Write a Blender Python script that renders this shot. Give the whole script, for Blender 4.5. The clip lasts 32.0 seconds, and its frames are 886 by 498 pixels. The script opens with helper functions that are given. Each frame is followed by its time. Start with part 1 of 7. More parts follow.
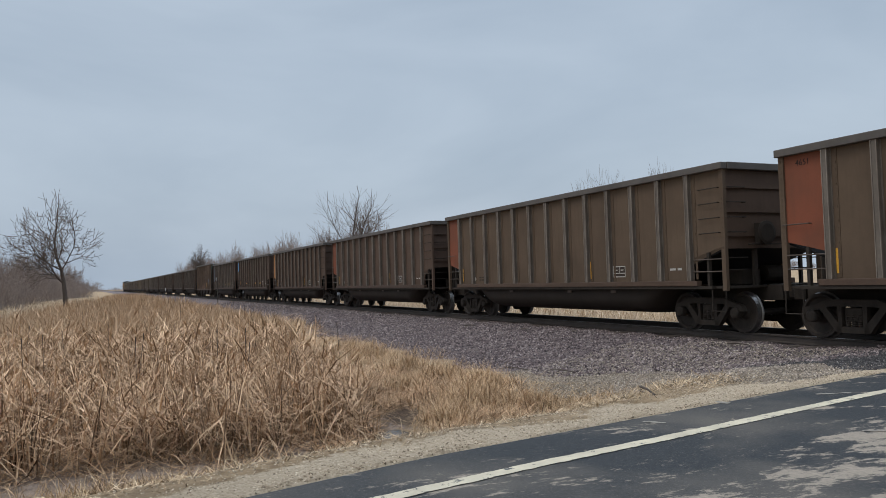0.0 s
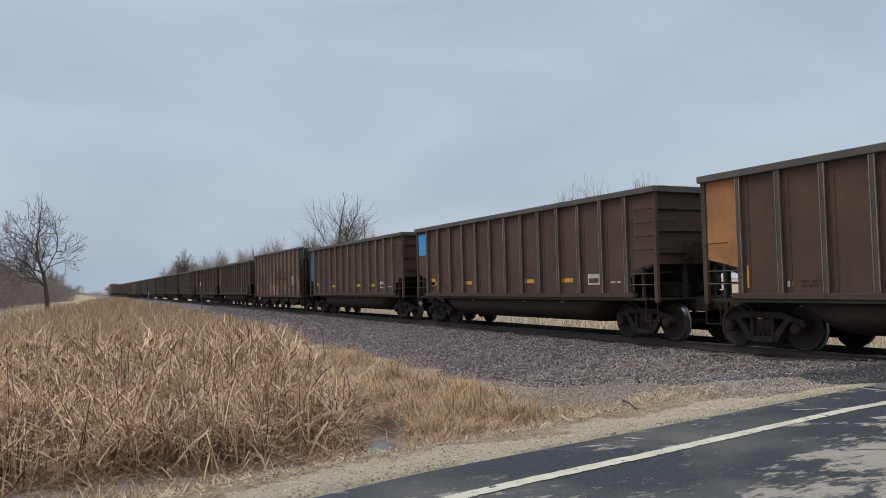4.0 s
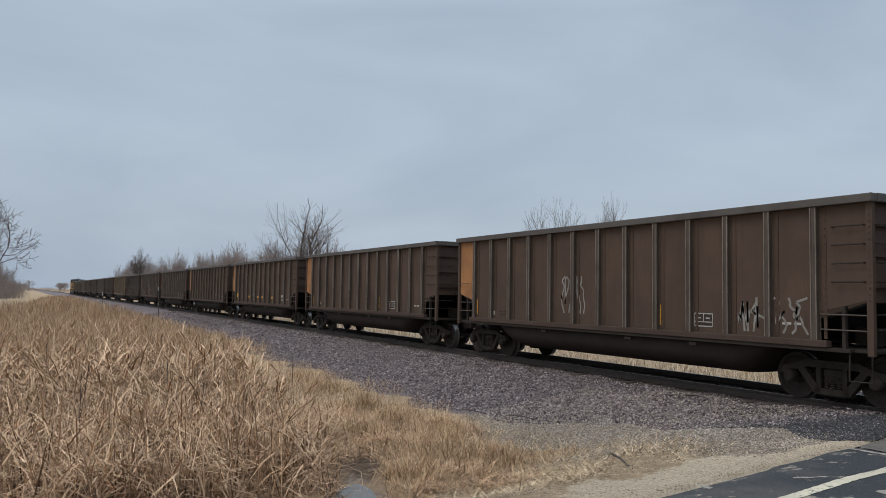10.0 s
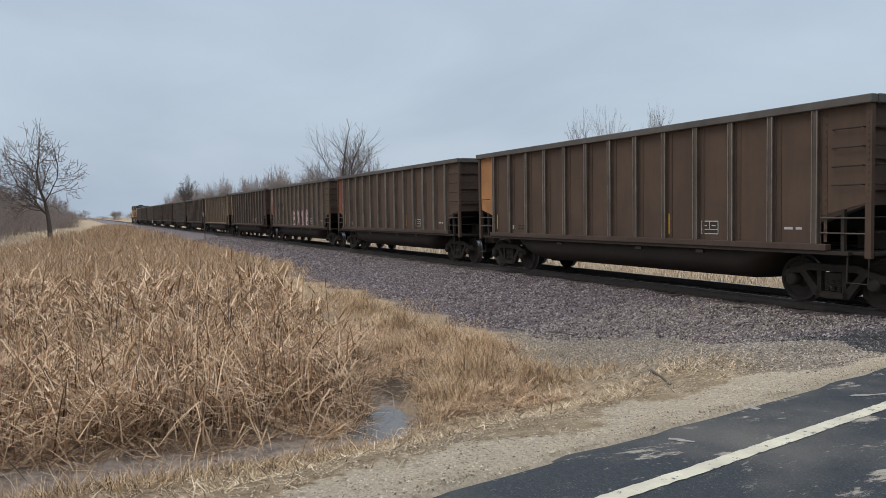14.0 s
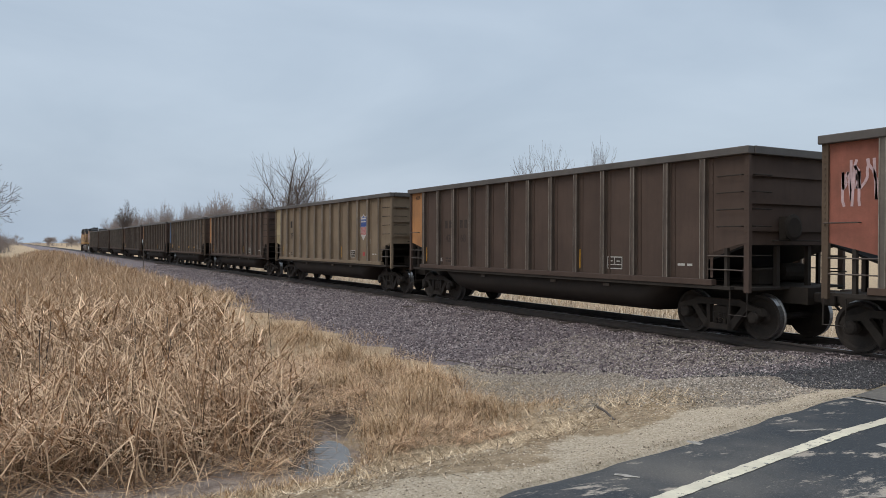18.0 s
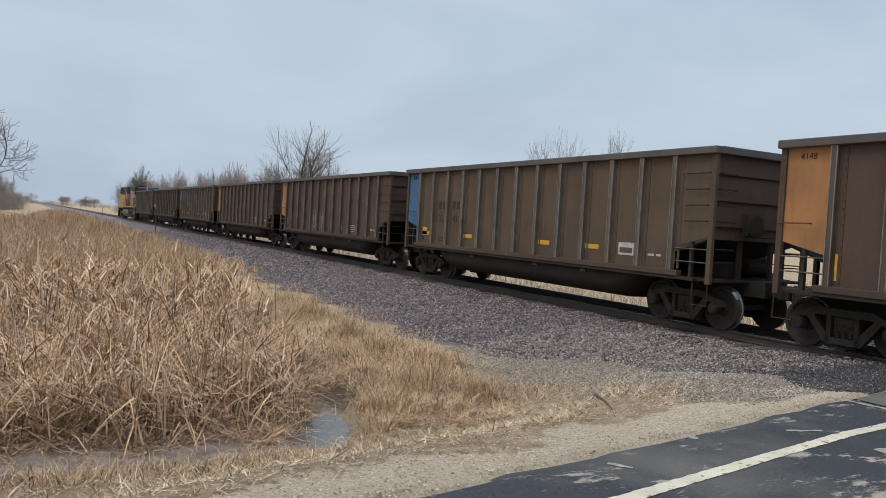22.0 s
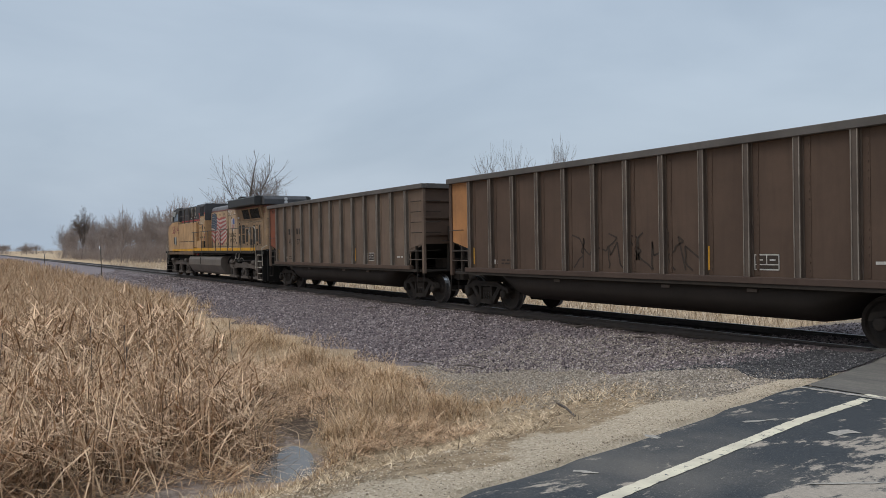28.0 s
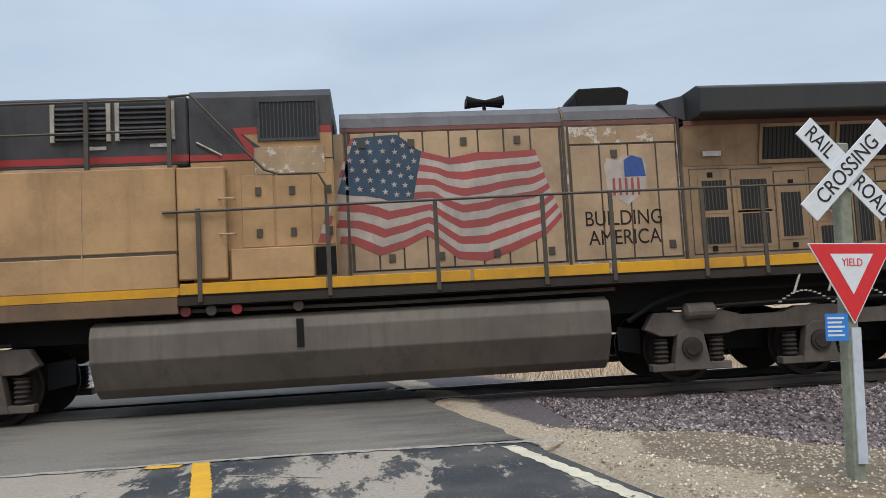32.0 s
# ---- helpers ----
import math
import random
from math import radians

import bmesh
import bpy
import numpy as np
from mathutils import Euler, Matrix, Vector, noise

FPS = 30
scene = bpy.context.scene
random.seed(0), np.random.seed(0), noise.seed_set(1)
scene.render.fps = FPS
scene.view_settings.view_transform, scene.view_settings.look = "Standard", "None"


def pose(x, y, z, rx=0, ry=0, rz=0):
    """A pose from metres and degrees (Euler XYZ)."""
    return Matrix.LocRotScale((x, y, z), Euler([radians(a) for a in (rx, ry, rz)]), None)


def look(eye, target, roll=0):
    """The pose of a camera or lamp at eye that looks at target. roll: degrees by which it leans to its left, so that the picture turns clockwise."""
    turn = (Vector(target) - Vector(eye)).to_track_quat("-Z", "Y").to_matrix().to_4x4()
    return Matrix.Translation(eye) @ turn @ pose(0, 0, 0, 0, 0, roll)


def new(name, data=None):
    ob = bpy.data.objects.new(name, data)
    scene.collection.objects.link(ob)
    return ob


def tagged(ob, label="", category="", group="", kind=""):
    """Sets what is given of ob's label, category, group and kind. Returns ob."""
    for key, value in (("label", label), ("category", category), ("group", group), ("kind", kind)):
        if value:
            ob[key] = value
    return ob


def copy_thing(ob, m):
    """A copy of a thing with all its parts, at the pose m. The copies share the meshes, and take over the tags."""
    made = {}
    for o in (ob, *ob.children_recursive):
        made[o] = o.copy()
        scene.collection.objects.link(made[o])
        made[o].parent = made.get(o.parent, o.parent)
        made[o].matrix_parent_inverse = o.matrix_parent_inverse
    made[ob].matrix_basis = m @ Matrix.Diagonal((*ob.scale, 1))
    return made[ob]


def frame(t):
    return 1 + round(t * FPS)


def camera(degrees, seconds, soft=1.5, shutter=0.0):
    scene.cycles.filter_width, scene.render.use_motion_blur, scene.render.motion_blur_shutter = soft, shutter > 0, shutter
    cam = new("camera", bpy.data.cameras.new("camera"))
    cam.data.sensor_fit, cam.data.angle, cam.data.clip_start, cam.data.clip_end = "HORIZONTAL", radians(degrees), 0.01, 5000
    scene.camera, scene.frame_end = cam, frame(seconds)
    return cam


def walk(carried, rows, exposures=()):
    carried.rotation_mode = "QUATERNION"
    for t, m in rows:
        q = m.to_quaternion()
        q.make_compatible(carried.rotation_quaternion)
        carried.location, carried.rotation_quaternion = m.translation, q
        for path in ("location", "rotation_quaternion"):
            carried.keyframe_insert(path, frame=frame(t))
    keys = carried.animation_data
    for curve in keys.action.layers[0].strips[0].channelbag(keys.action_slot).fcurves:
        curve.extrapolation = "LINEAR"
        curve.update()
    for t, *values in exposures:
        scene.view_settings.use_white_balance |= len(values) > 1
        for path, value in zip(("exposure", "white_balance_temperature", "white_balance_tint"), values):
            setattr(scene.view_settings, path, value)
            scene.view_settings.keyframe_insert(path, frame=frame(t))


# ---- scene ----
EXPOSURES = [(0, -0.06), (5.5, 0.02), (7, 0.17), (8, -0.08), (10, -0.1), (12, 0.0), (17, 0.08), (19, 0.08), (20, 0.02), (21, -0.04), (22, 0.13), (23, 0.04), (24, 0.0), (30, -0.02), (31, 0.0), (31.5, 0.2), (32, 0.25)]
cam = camera(60.2, 32.0, soft=0.8)
PATH = [
    (0, (-0.158, -14.412, 1.429), (-1.974, -13.577, 1.508), -1.7),
    (0.5, (-0.138, -14.43, 1.439), (-1.953, -13.593, 1.517), -1.7),
    (1, (-0.161, -14.413, 1.432), (-1.975, -13.575, 1.51), -1.7),
    (1.5, (-0.157, -14.422, 1.433), (-1.97, -13.581, 1.51), -1.7),
    (2, (-0.143, -14.437, 1.44), (-1.955, -13.595, 1.518), -1.6),
    (2.5, (-0.165, -14.406, 1.433), (-1.977, -13.563, 1.511), -1.5),
    (3, (-0.085, -14.411, 1.451), (-1.89, -13.554, 1.546), -0.8),
    (3.5, (-0.03, -14.426, 1.471), (-1.824, -13.549, 1.584), -1.5),
    (5.5, (-0.268, -14.798, 1.825), (-2.114, -14.032, 1.762), 0.1),
    (6, (-0.398, -14.929, 1.832), (-2.241, -14.167, 1.685), -0.4),
    (6.5, (-0.279, -15.174, 1.92), (-2.021, -14.235, 1.63), -0.7),
    (7, (-0.35, -15.241, 1.96), (-2.086, -14.264, 1.779), 0.6),
    (7.5, (-0.372, -15.205, 1.977), (-2.101, -14.201, 1.925), 0.6),
    (8, (-0.382, -15.163, 1.994), (-2.049, -14.057, 2.014), 1.0),
    (8.5, (-0.365, -15.055, 1.984), (-2.013, -13.923, 2.014), 1.0),
    (9, (-0.435, -14.859, 1.957), (-2.115, -13.775, 2.022), 1.0),
    (9.5, (-0.428, -14.767, 1.972), (-2.122, -13.707, 2.067), 0.6),
    (10, (-0.583, -14.635, 1.971), (-2.334, -13.676, 2.088), 0.9),
    (10.5, (-0.695, -14.359, 1.953), (-2.482, -13.472, 2.084), 0.0),
    (11, (-0.798, -14.106, 1.95), (-2.678, -13.433, 2.073), 0.2),
    (11.5, (-0.916, -14.106, 1.94), (-2.807, -13.455, 1.998), -0.2),
    (12, (-1.018, -14.07, 1.954), (-2.909, -13.424, 1.873), -0.6),
    (12.5, (-1.025, -14.037, 1.935), (-2.915, -13.388, 1.848), -0.4),
    (13, (-1.045, -14.035, 1.933), (-2.926, -13.364, 1.833), -0.5),
    (13.5, (-1.043, -14.096, 1.93), (-2.882, -13.318, 1.827), -0.6),
    (14, (-1.034, -14.11, 1.935), (-2.84, -13.255, 1.837), -0.9),
    (14.5, (-1.055, -14.11, 1.932), (-2.84, -13.211, 1.848), -1.0),
    (16.5, (-1.074, -14.112, 1.934), (-2.822, -13.141, 1.909), 0.7),
    (17, (-1.071, -14.118, 1.935), (-2.815, -13.139, 1.914), 0.3),
    (17.5, (-1.076, -14.119, 1.928), (-2.818, -13.137, 1.911), 0.3),
    (18, (-1.085, -14.121, 1.933), (-2.826, -13.138, 1.919), 0.2),
    (18.5, (-1.081, -14.12, 1.934), (-2.826, -13.143, 1.92), -0.1),
    (19, (-1.072, -14.117, 1.933), (-2.821, -13.146, 1.918), -0.3),
    (19.5, (-1.076, -14.13, 1.932), (-2.825, -13.16, 1.919), -0.3),
    (20, (-1.075, -14.129, 1.927), (-2.826, -13.163, 1.908), 0.0),
    (20.5, (-1.051, -14.106, 1.939), (-2.802, -13.139, 1.915), 0.6),
    (21, (-1.065, -14.079, 1.927), (-2.816, -13.113, 1.896), 1.6),
    (21.5, (-1.077, -14.081, 1.921), (-2.828, -13.115, 1.876), 3.4),
    (22, (-1.082, -14.076, 1.932), (-2.835, -13.116, 1.866), 3.3),
    (22.5, (-1.063, -14.049, 1.936), (-2.819, -13.094, 1.865), 1.1),
    (23, (-1.069, -14.06, 1.944), (-2.831, -13.116, 1.898), -0.6),
    (23.5, (-1.065, -14.075, 1.94), (-2.834, -13.142, 1.906), -1.0),
    (24, (-1.058, -14.086, 1.938), (-2.83, -13.158, 1.915), -1.3),
    (24.5, (-1.067, -14.082, 1.933), (-2.838, -13.152, 1.915), -1.3),
    (26.5, (-1.08, -14.091, 1.933), (-2.843, -13.146, 1.921), -1.3),
    (27, (-1.07, -14.105, 1.939), (-2.828, -13.15, 1.927), -1.2),
    (27.5, (-1.062, -14.09, 1.94), (-2.807, -13.112, 1.927), -1.0),
    (28, (-1.049, -14.06, 1.951), (-2.743, -12.997, 1.935), -1.0),
    (28.5, (-1.018, -14.007, 1.957), (-2.66, -12.865, 1.944), -0.9),
    (29, (-0.982, -13.957, 1.963), (-2.574, -12.748, 1.956), -0.9),
    (29.5, (-0.96, -13.921, 1.952), (-2.481, -12.622, 1.957), -1.0),
    (30, (-0.945, -13.893, 1.967), (-2.363, -12.483, 1.977), -1.3),
    (30.5, (-0.911, -13.818, 1.966), (-2.233, -12.317, 1.99), -1.6),
    (31, (-0.828, -13.742, 1.991), (-1.914, -12.063, 2.01), -2.1),
    (31.2, (-0.803, -13.60, 1.925), (-1.728, -11.828, 1.945), -2.2),
    (31.5, (-0.855, -13.266, 1.762), (-1.456, -11.359, 1.813), -2.3),
    (32, (-1.169, -12.416, 1.393), (-0.966, -10.432, 1.540), -3.1),
]
walk(cam, [(t, look(eye, target, roll)) for t, eye, target, roll in PATH], EXPOSURES)

# ---- light ----
world = bpy.data.worlds.new("world")
scene.world = world
world.use_nodes = True
_n, _l = world.node_tree.nodes, world.node_tree.links
_bg = _n["Background"]
_sky = _n.new("ShaderNodeTexSky")
_sky.sky_type, _sky.sun_disc = "NISHITA", False
_sky.sun_elevation, _sky.sun_rotation = radians(38), radians(150)
_sky.air_density, _sky.dust_density = 1.5, 4.0
_tc = _n.new("ShaderNodeTexCoord")
_mp = _n.new("ShaderNodeMapping")
_mp.inputs["Scale"].default_value = (1.0, 1.0, 3.0)
_mp.inputs["Rotation"].default_value = (0.08, 0.05, 0.4)
_l.new(_tc.outputs["Generated"], _mp.inputs["Vector"])
_cl = _n.new("ShaderNodeTexNoise")
_cl.inputs["Scale"].default_value, _cl.inputs["Detail"].default_value = 1.9, 5.0
_cl.inputs["Roughness"].default_value, _cl.inputs["Distortion"].default_value = 0.5, 0.35
_l.new(_mp.outputs["Vector"], _cl.inputs["Vector"])
_rp = _n.new("ShaderNodeValToRGB")
_rp.color_ramp.elements[0].position, _rp.color_ramp.elements[0].color = 0.30, (0.35, 0.43, 0.535, 1)
_rp.color_ramp.elements[1].position, _rp.color_ramp.elements[1].color = 0.70, (0.485, 0.57, 0.675, 1)
_l.new(_cl.outputs["Fac"], _rp.inputs["Fac"])
_mx = _n.new("ShaderNodeMix")
_mx.data_type = "RGBA"
_mx.inputs["Factor"].default_value = 0.012
_l.new(_rp.outputs["Color"], _mx.inputs["A"])
_l.new(_sky.outputs["Color"], _mx.inputs["B"])
# an overcast dome is brighter towards the zenith
_sx = _n.new("ShaderNodeSeparateXYZ")
_l.new(_tc.outputs["Generated"], _sx.inputs["Vector"])
_zr = _n.new("ShaderNodeMapRange")
_zr.inputs["From Min"].default_value, _zr.inputs["From Max"].default_value = 0.35, 1.0
_zr.inputs["To Min"].default_value, _zr.inputs["To Max"].default_value = 1.0, 2.7
_l.new(_sx.outputs["Z"], _zr.inputs["Value"])
_ml = _n.new("ShaderNodeMix")
_ml.data_type, _ml.blend_type = "RGBA", "MULTIPLY"
_ml.inputs["Factor"].default_value = 1.0
_l.new(_mx.outputs["Result"], _ml.inputs["A"])
_l.new(_zr.outputs["Result"], _ml.inputs["B"])
_l.new(_ml.outputs["Result"], _bg.inputs["Color"])
_bg.inputs["Strength"].default_value = 1.0
_sun = bpy.data.lights.new("sun", "SUN")
_sun.energy, _sun.angle, _sun.color = 1.2, radians(25), (1.0, 0.93, 0.84)
sun = new("sun", _sun)
sun.matrix_world = look((-12, -30, 55), (0, 0, 0))

# ---- materials ----
def nodes_of(name, rough=0.8, metal=0.0):
    m = bpy.data.materials.new(name)
    m.use_nodes = True
    nt = m.node_tree
    b = nt.nodes["Principled BSDF"]
    b.inputs["Roughness"].default_value, b.inputs["Metallic"].default_value = rough, metal
    b.inputs["Specular IOR Level"].default_value = 0.15 if rough > 0.6 else 0.4
    return m, nt, b


def noise_node(nt, coord, scale, detail=4.0, rough=0.6, stretch=None):
    t = nt.nodes.new("ShaderNodeTexNoise")
    t.inputs["Scale"].default_value, t.inputs["Detail"].default_value = scale, detail
    t.inputs["Roughness"].default_value = rough
    src = coord
    if stretch:
        mp = nt.nodes.new("ShaderNodeMapping")
        mp.inputs["Scale"].default_value = stretch
        nt.links.new(coord, mp.inputs["Vector"])
        src = mp.outputs["Vector"]
    nt.links.new(src, t.inputs["Vector"])
    return t.outputs["Fac"]


def ramp(nt, fac, *stops):
    r = nt.nodes.new("ShaderNodeValToRGB")
    e = r.color_ramp.elements
    while len(e) < len(stops):
        e.new(0.5)
    for el, (p, c) in zip(e, stops):
        el.position = p
        el.color = (*c, 1) if len(c) == 3 else c
    nt.links.new(fac, r.inputs["Fac"])
    return r.outputs["Color"]


def blend(nt, fac, a, b, mode="MIX"):
    m = nt.nodes.new("ShaderNodeMix")
    m.data_type, m.blend_type = "RGBA", mode
    for sock, v in (("Factor", fac), ("A", a), ("B", b)):
        if isinstance(v, (int, float)):
            m.inputs[sock].default_value = v
        elif isinstance(v, tuple):
            m.inputs[sock].default_value = (*v, 1)
        else:
            nt.links.new(v, m.inputs[sock])
    return m.outputs["Result"]


def bump(nt, b, height, strength=0.3, dist=0.01):
    n = nt.nodes.new("ShaderNodeBump")
    n.inputs["Strength"].default_value, n.inputs["Distance"].default_value = strength, dist
    nt.links.new(height, n.inputs["Height"])
    nt.links.new(n.outputs["Normal"], b.inputs["Normal"])


def coords(nt):
    return nt.nodes.new("ShaderNodeTexCoord").outputs["Object"]


def paint(name, base, dirt, amount=0.5, rough=0.75, scale=1.2, metal=0.0, streak=0.5, chip=None):
    """Weathered paint: dirt in broad patches and in runs down the sides, fine grain, and chips down to another colour."""
    m, nt, b = nodes_of(name, rough, metal)
    co = coords(nt)
    broad = noise_node(nt, co, scale, 5, 0.65)
    runs = noise_node(nt, co, 3.0, 4, 0.6, (2.2, 2.2, 0.22))
    fine = noise_node(nt, co, 55, 3, 0.7)
    c = blend(nt, ramp(nt, broad, (0.5 - amount * 0.4, (0, 0, 0)), (0.95 - amount * 0.3, (1, 1, 1))), base, dirt)
    c = blend(nt, ramp(nt, runs, (0.48, (0, 0, 0)), (0.78, (streak,) * 3)), c, dirt)
    c = blend(nt, ramp(nt, fine, (0.35, (0, 0, 0)), (0.8, (0.3,) * 3)), c, tuple(v * 0.55 for v in base))
    if chip:
        ch = noise_node(nt, co, 9, 6, 0.75)
        c = blend(nt, ramp(nt, ch, (0.585, (0, 0, 0)), (0.62, (1, 1, 1))), c, chip)
    nt.links.new(c, b.inputs["Base Color"])
    bump(nt, b, fine, 0.15, 0.004)
    return m


def grimy(name, base, soot, amount=0.45, flake=None):
    """Old locomotive paint: broad soot, thin dark runs, rubbed pale spots, pitting, and flakes where given."""
    m, nt, b = nodes_of(name, 0.62)
    co = coords(nt)
    broad = noise_node(nt, co, 0.9, 8, 0.72)
    runs = noise_node(nt, co, 1.9, 3, 0.55, (2.0, 2.0, 0.2))
    mott = noise_node(nt, co, 7.0, 7, 0.75)
    fine = noise_node(nt, co, 60, 4, 0.75)
    c = blend(nt, ramp(nt, broad, (0.62 - amount * 0.5, (0, 0, 0)), (0.86 - amount * 0.25, (0.8,) * 3)), base, soot)
    c = blend(nt, ramp(nt, mott, (0.60, (0, 0, 0)), (0.75, (0.45,) * 3)), c, tuple(min(1, v * 1.25 + 0.02) for v in base))
    c = blend(nt, ramp(nt, runs, (0.55, (0, 0, 0)), (0.78, (0.5,) * 3)), c, soot)
    c = blend(nt, ramp(nt, fine, (0.56, (0, 0, 0)), (0.72, (0.55,) * 3)), c, tuple(v * 0.7 for v in soot))
    if flake:
        ch = noise_node(nt, co, 4.5, 9, 0.72)
        c = blend(nt, ramp(nt, ch, (0.555, (0, 0, 0)), (0.58, (0.85,) * 3)), c, flake)
    nt.links.new(c, b.inputs["Base Color"])
    bump(nt, b, mott, 0.12, 0.006)
    return m


def plain(name, col, rough=0.6, metal=0.0, var=0.25, scale=20):
    m, nt, b = nodes_of(name, rough, metal)
    f = noise_node(nt, coords(nt), scale, 4, 0.7)
    nt.links.new(ramp(nt, f, (0.3, tuple(v * (1 - var) for v in col)), (0.75, tuple(min(1, v * (1 + var)) for v in col))), b.inputs["Base Color"])
    bump(nt, b, f, 0.1, 0.003)
    return m


def island(name, stops, rough=0.85, extra=0.2):
    """Colour from piece to piece, for joined blades and stones."""
    m, nt, b = nodes_of(name, rough)
    g = nt.nodes.new("ShaderNodeNewGeometry")
    c = ramp(nt, g.outputs["Random Per Island"], *stops)
    f = noise_node(nt, coords(nt), 0.35, 3, 0.6)
    c = blend(nt, ramp(nt, f, (0.35, (0, 0, 0)), (0.7, (extra,) * 3)), c, (0.15, 0.102, 0.066))
    nt.links.new(c, b.inputs["Base Color"])
    return m


M_BODY = {
    "brown": paint("coal_car_brown", (0.114, 0.075, 0.054), (0.066, 0.044, 0.033), 0.5, 0.7, 0.6),
    "dark": paint("coal_car_dark_brown", (0.098, 0.066, 0.051), (0.055, 0.038, 0.030), 0.5, 0.7, 0.6),
    "olive": paint("coal_car_olive", (0.132, 0.092, 0.062), (0.075, 0.052, 0.036), 0.5, 0.7, 0.6),
    "dusty": paint("coal_car_dusty_brown", (0.185, 0.132, 0.098), (0.098, 0.068, 0.05), 0.5, 0.7, 0.6),
    "tan": paint("coal_car_tan", (0.235, 0.176, 0.118), (0.14, 0.101, 0.068), 0.45, 0.7, 0.6),
}
M_RIB = paint("worn_rib", (0.105, 0.076, 0.057), (0.052, 0.038, 0.030), 0.5, 0.6, 1.6)
M_RIB2 = paint("bare_rib", (0.17, 0.142, 0.115), (0.066, 0.050, 0.039), 0.5, 0.6, 2.2)
M_EDGE = paint("bare_steel_edge", (0.285, 0.245, 0.20), (0.115, 0.088, 0.068), 0.55, 0.55, 3.5, 0, 0.9)
M_CHORD = paint("worn_top_chord", (0.115, 0.10, 0.088), (0.052, 0.043, 0.035), 0.5, 0.6, 1.0, 0, 0.3)
M_ENDP = {
    "orange": paint("end_panel_orange", (0.46, 0.215, 0.085), (0.20, 0.105, 0.055), 0.45, 0.7, 0.9),
    "red": paint("end_panel_red", (0.235, 0.075, 0.042), (0.13, 0.058, 0.036), 0.45, 0.7, 0.9),
    "blue": paint("end_panel_blue", (0.06, 0.155, 0.31), (0.07, 0.09, 0.12), 0.4, 0.7, 0.9),
    "pink": paint("end_panel_pink", (0.33, 0.12, 0.085), (0.17, 0.075, 0.052), 0.5, 0.7, 2.5),
    "green": paint("end_panel_green", (0.03, 0.05, 0.036), (0.03, 0.03, 0.024), 0.5, 0.7, 0.9),
    "cream": paint("end_panel_cream", (0.40, 0.32, 0.19), (0.22, 0.165, 0.10), 0.45, 0.7, 0.9),
}
M_UNDER = paint("grimy_underframe", (0.030, 0.025, 0.021), (0.055, 0.043, 0.034), 0.5, 0.8, 2.0)
M_TUB = paint("grimy_tub", (0.045, 0.035, 0.029), (0.028, 0.023, 0.019), 0.5, 0.75, 0.9)
M_BLACK = plain("sooty_black", (0.012, 0.011, 0.010), 0.7)
M_CAST = paint("cast_steel", (0.026, 0.022, 0.019), (0.058, 0.045, 0.035), 0.5, 0.7, 4.0)
M_STEEL = plain("worn_steel", (0.26, 0.25, 0.24), 0.35, 0.9, 0.3, 30)
M_WHEEL = paint("wheel_plate", (0.026, 0.022, 0.020), (0.055, 0.043, 0.034), 0.5, 0.7, 5.0)
M_REFL = plain("amber_reflector", (0.60, 0.31, 0.035), 0.5, 0, 0.2, 12)
M_WHITE = paint("stencil_white", (0.62, 0.60, 0.56), (0.24, 0.2, 0.16), 0.5, 0.7, 8.0)
M_INK = paint("stencil_black", (0.016, 0.014, 0.012), (0.04, 0.032, 0.026), 0.5, 0.7, 8.0)
M_FAINT = paint("faded_stencil", (0.035, 0.027, 0.022), (0.07, 0.053, 0.04), 0.5, 0.75, 6.0)
M_SKYB = plain("sky_blue_plate", (0.055, 0.30, 0.62), 0.55, 0, 0.12, 6)
M_GRAF = paint("graffiti_grey", (0.36, 0.34, 0.31), (0.15, 0.125, 0.1), 0.5, 0.75, 5.0)
M_PINK = paint("graffiti_pink", (0.60, 0.43, 0.43), (0.34, 0.23, 0.22), 0.5, 0.75, 5.0)
M_SALMON = paint("graffiti_salmon", (0.36, 0.19, 0.14), (0.19, 0.12, 0.09), 0.5, 0.75, 3.0)
M_NAVY = plain("emblem_blue", (0.028, 0.07, 0.24), 0.5)
M_RED = plain("emblem_red", (0.36, 0.03, 0.028), 0.5)
# locomotive
M_YEL = grimy("loco_yellow", (0.46, 0.285, 0.142), (0.20, 0.122, 0.068), 0.46)
M_YEL2 = grimy("loco_yellow_bleached", (0.45, 0.315, 0.195), (0.19, 0.132, 0.088), 0.45)
M_FLAKE = grimy("loco_flaking_paint", (0.42, 0.295, 0.18), (0.19, 0.132, 0.088), 0.5, (0.56, 0.50, 0.43))
# soot and the shade under the radiator wing, both put into this yellow
M_SOOTSHADE = grimy("loco_sooty_shaded_yellow", (0.345, 0.23, 0.135), (0.115, 0.080, 0.056), 0.5)
M_STRIPE = grimy("loco_sill_yellow", (0.62, 0.31, 0.025), (0.26, 0.145, 0.05), 0.42)
M_SKIRT = grimy("loco_dirty_skirt", (0.19, 0.122, 0.074), (0.062, 0.048, 0.038), 0.5)
M_LOCKER = plain("pale_grey_cover", (0.27, 0.27, 0.25), 0.6)
M_LGREY = grimy("loco_grey", (0.078, 0.078, 0.082), (0.034, 0.031, 0.029), 0.5)
# hood-top grey lightened: the sky's sheen on it is put into the colour
M_HOODSHEEN = grimy("loco_hood_top_sky_sheen", (0.15, 0.143, 0.15), (0.066, 0.058, 0.054), 0.5)
M_FADERED = grimy("loco_faded_red", (0.20, 0.085, 0.078), (0.10, 0.062, 0.055), 0.55)
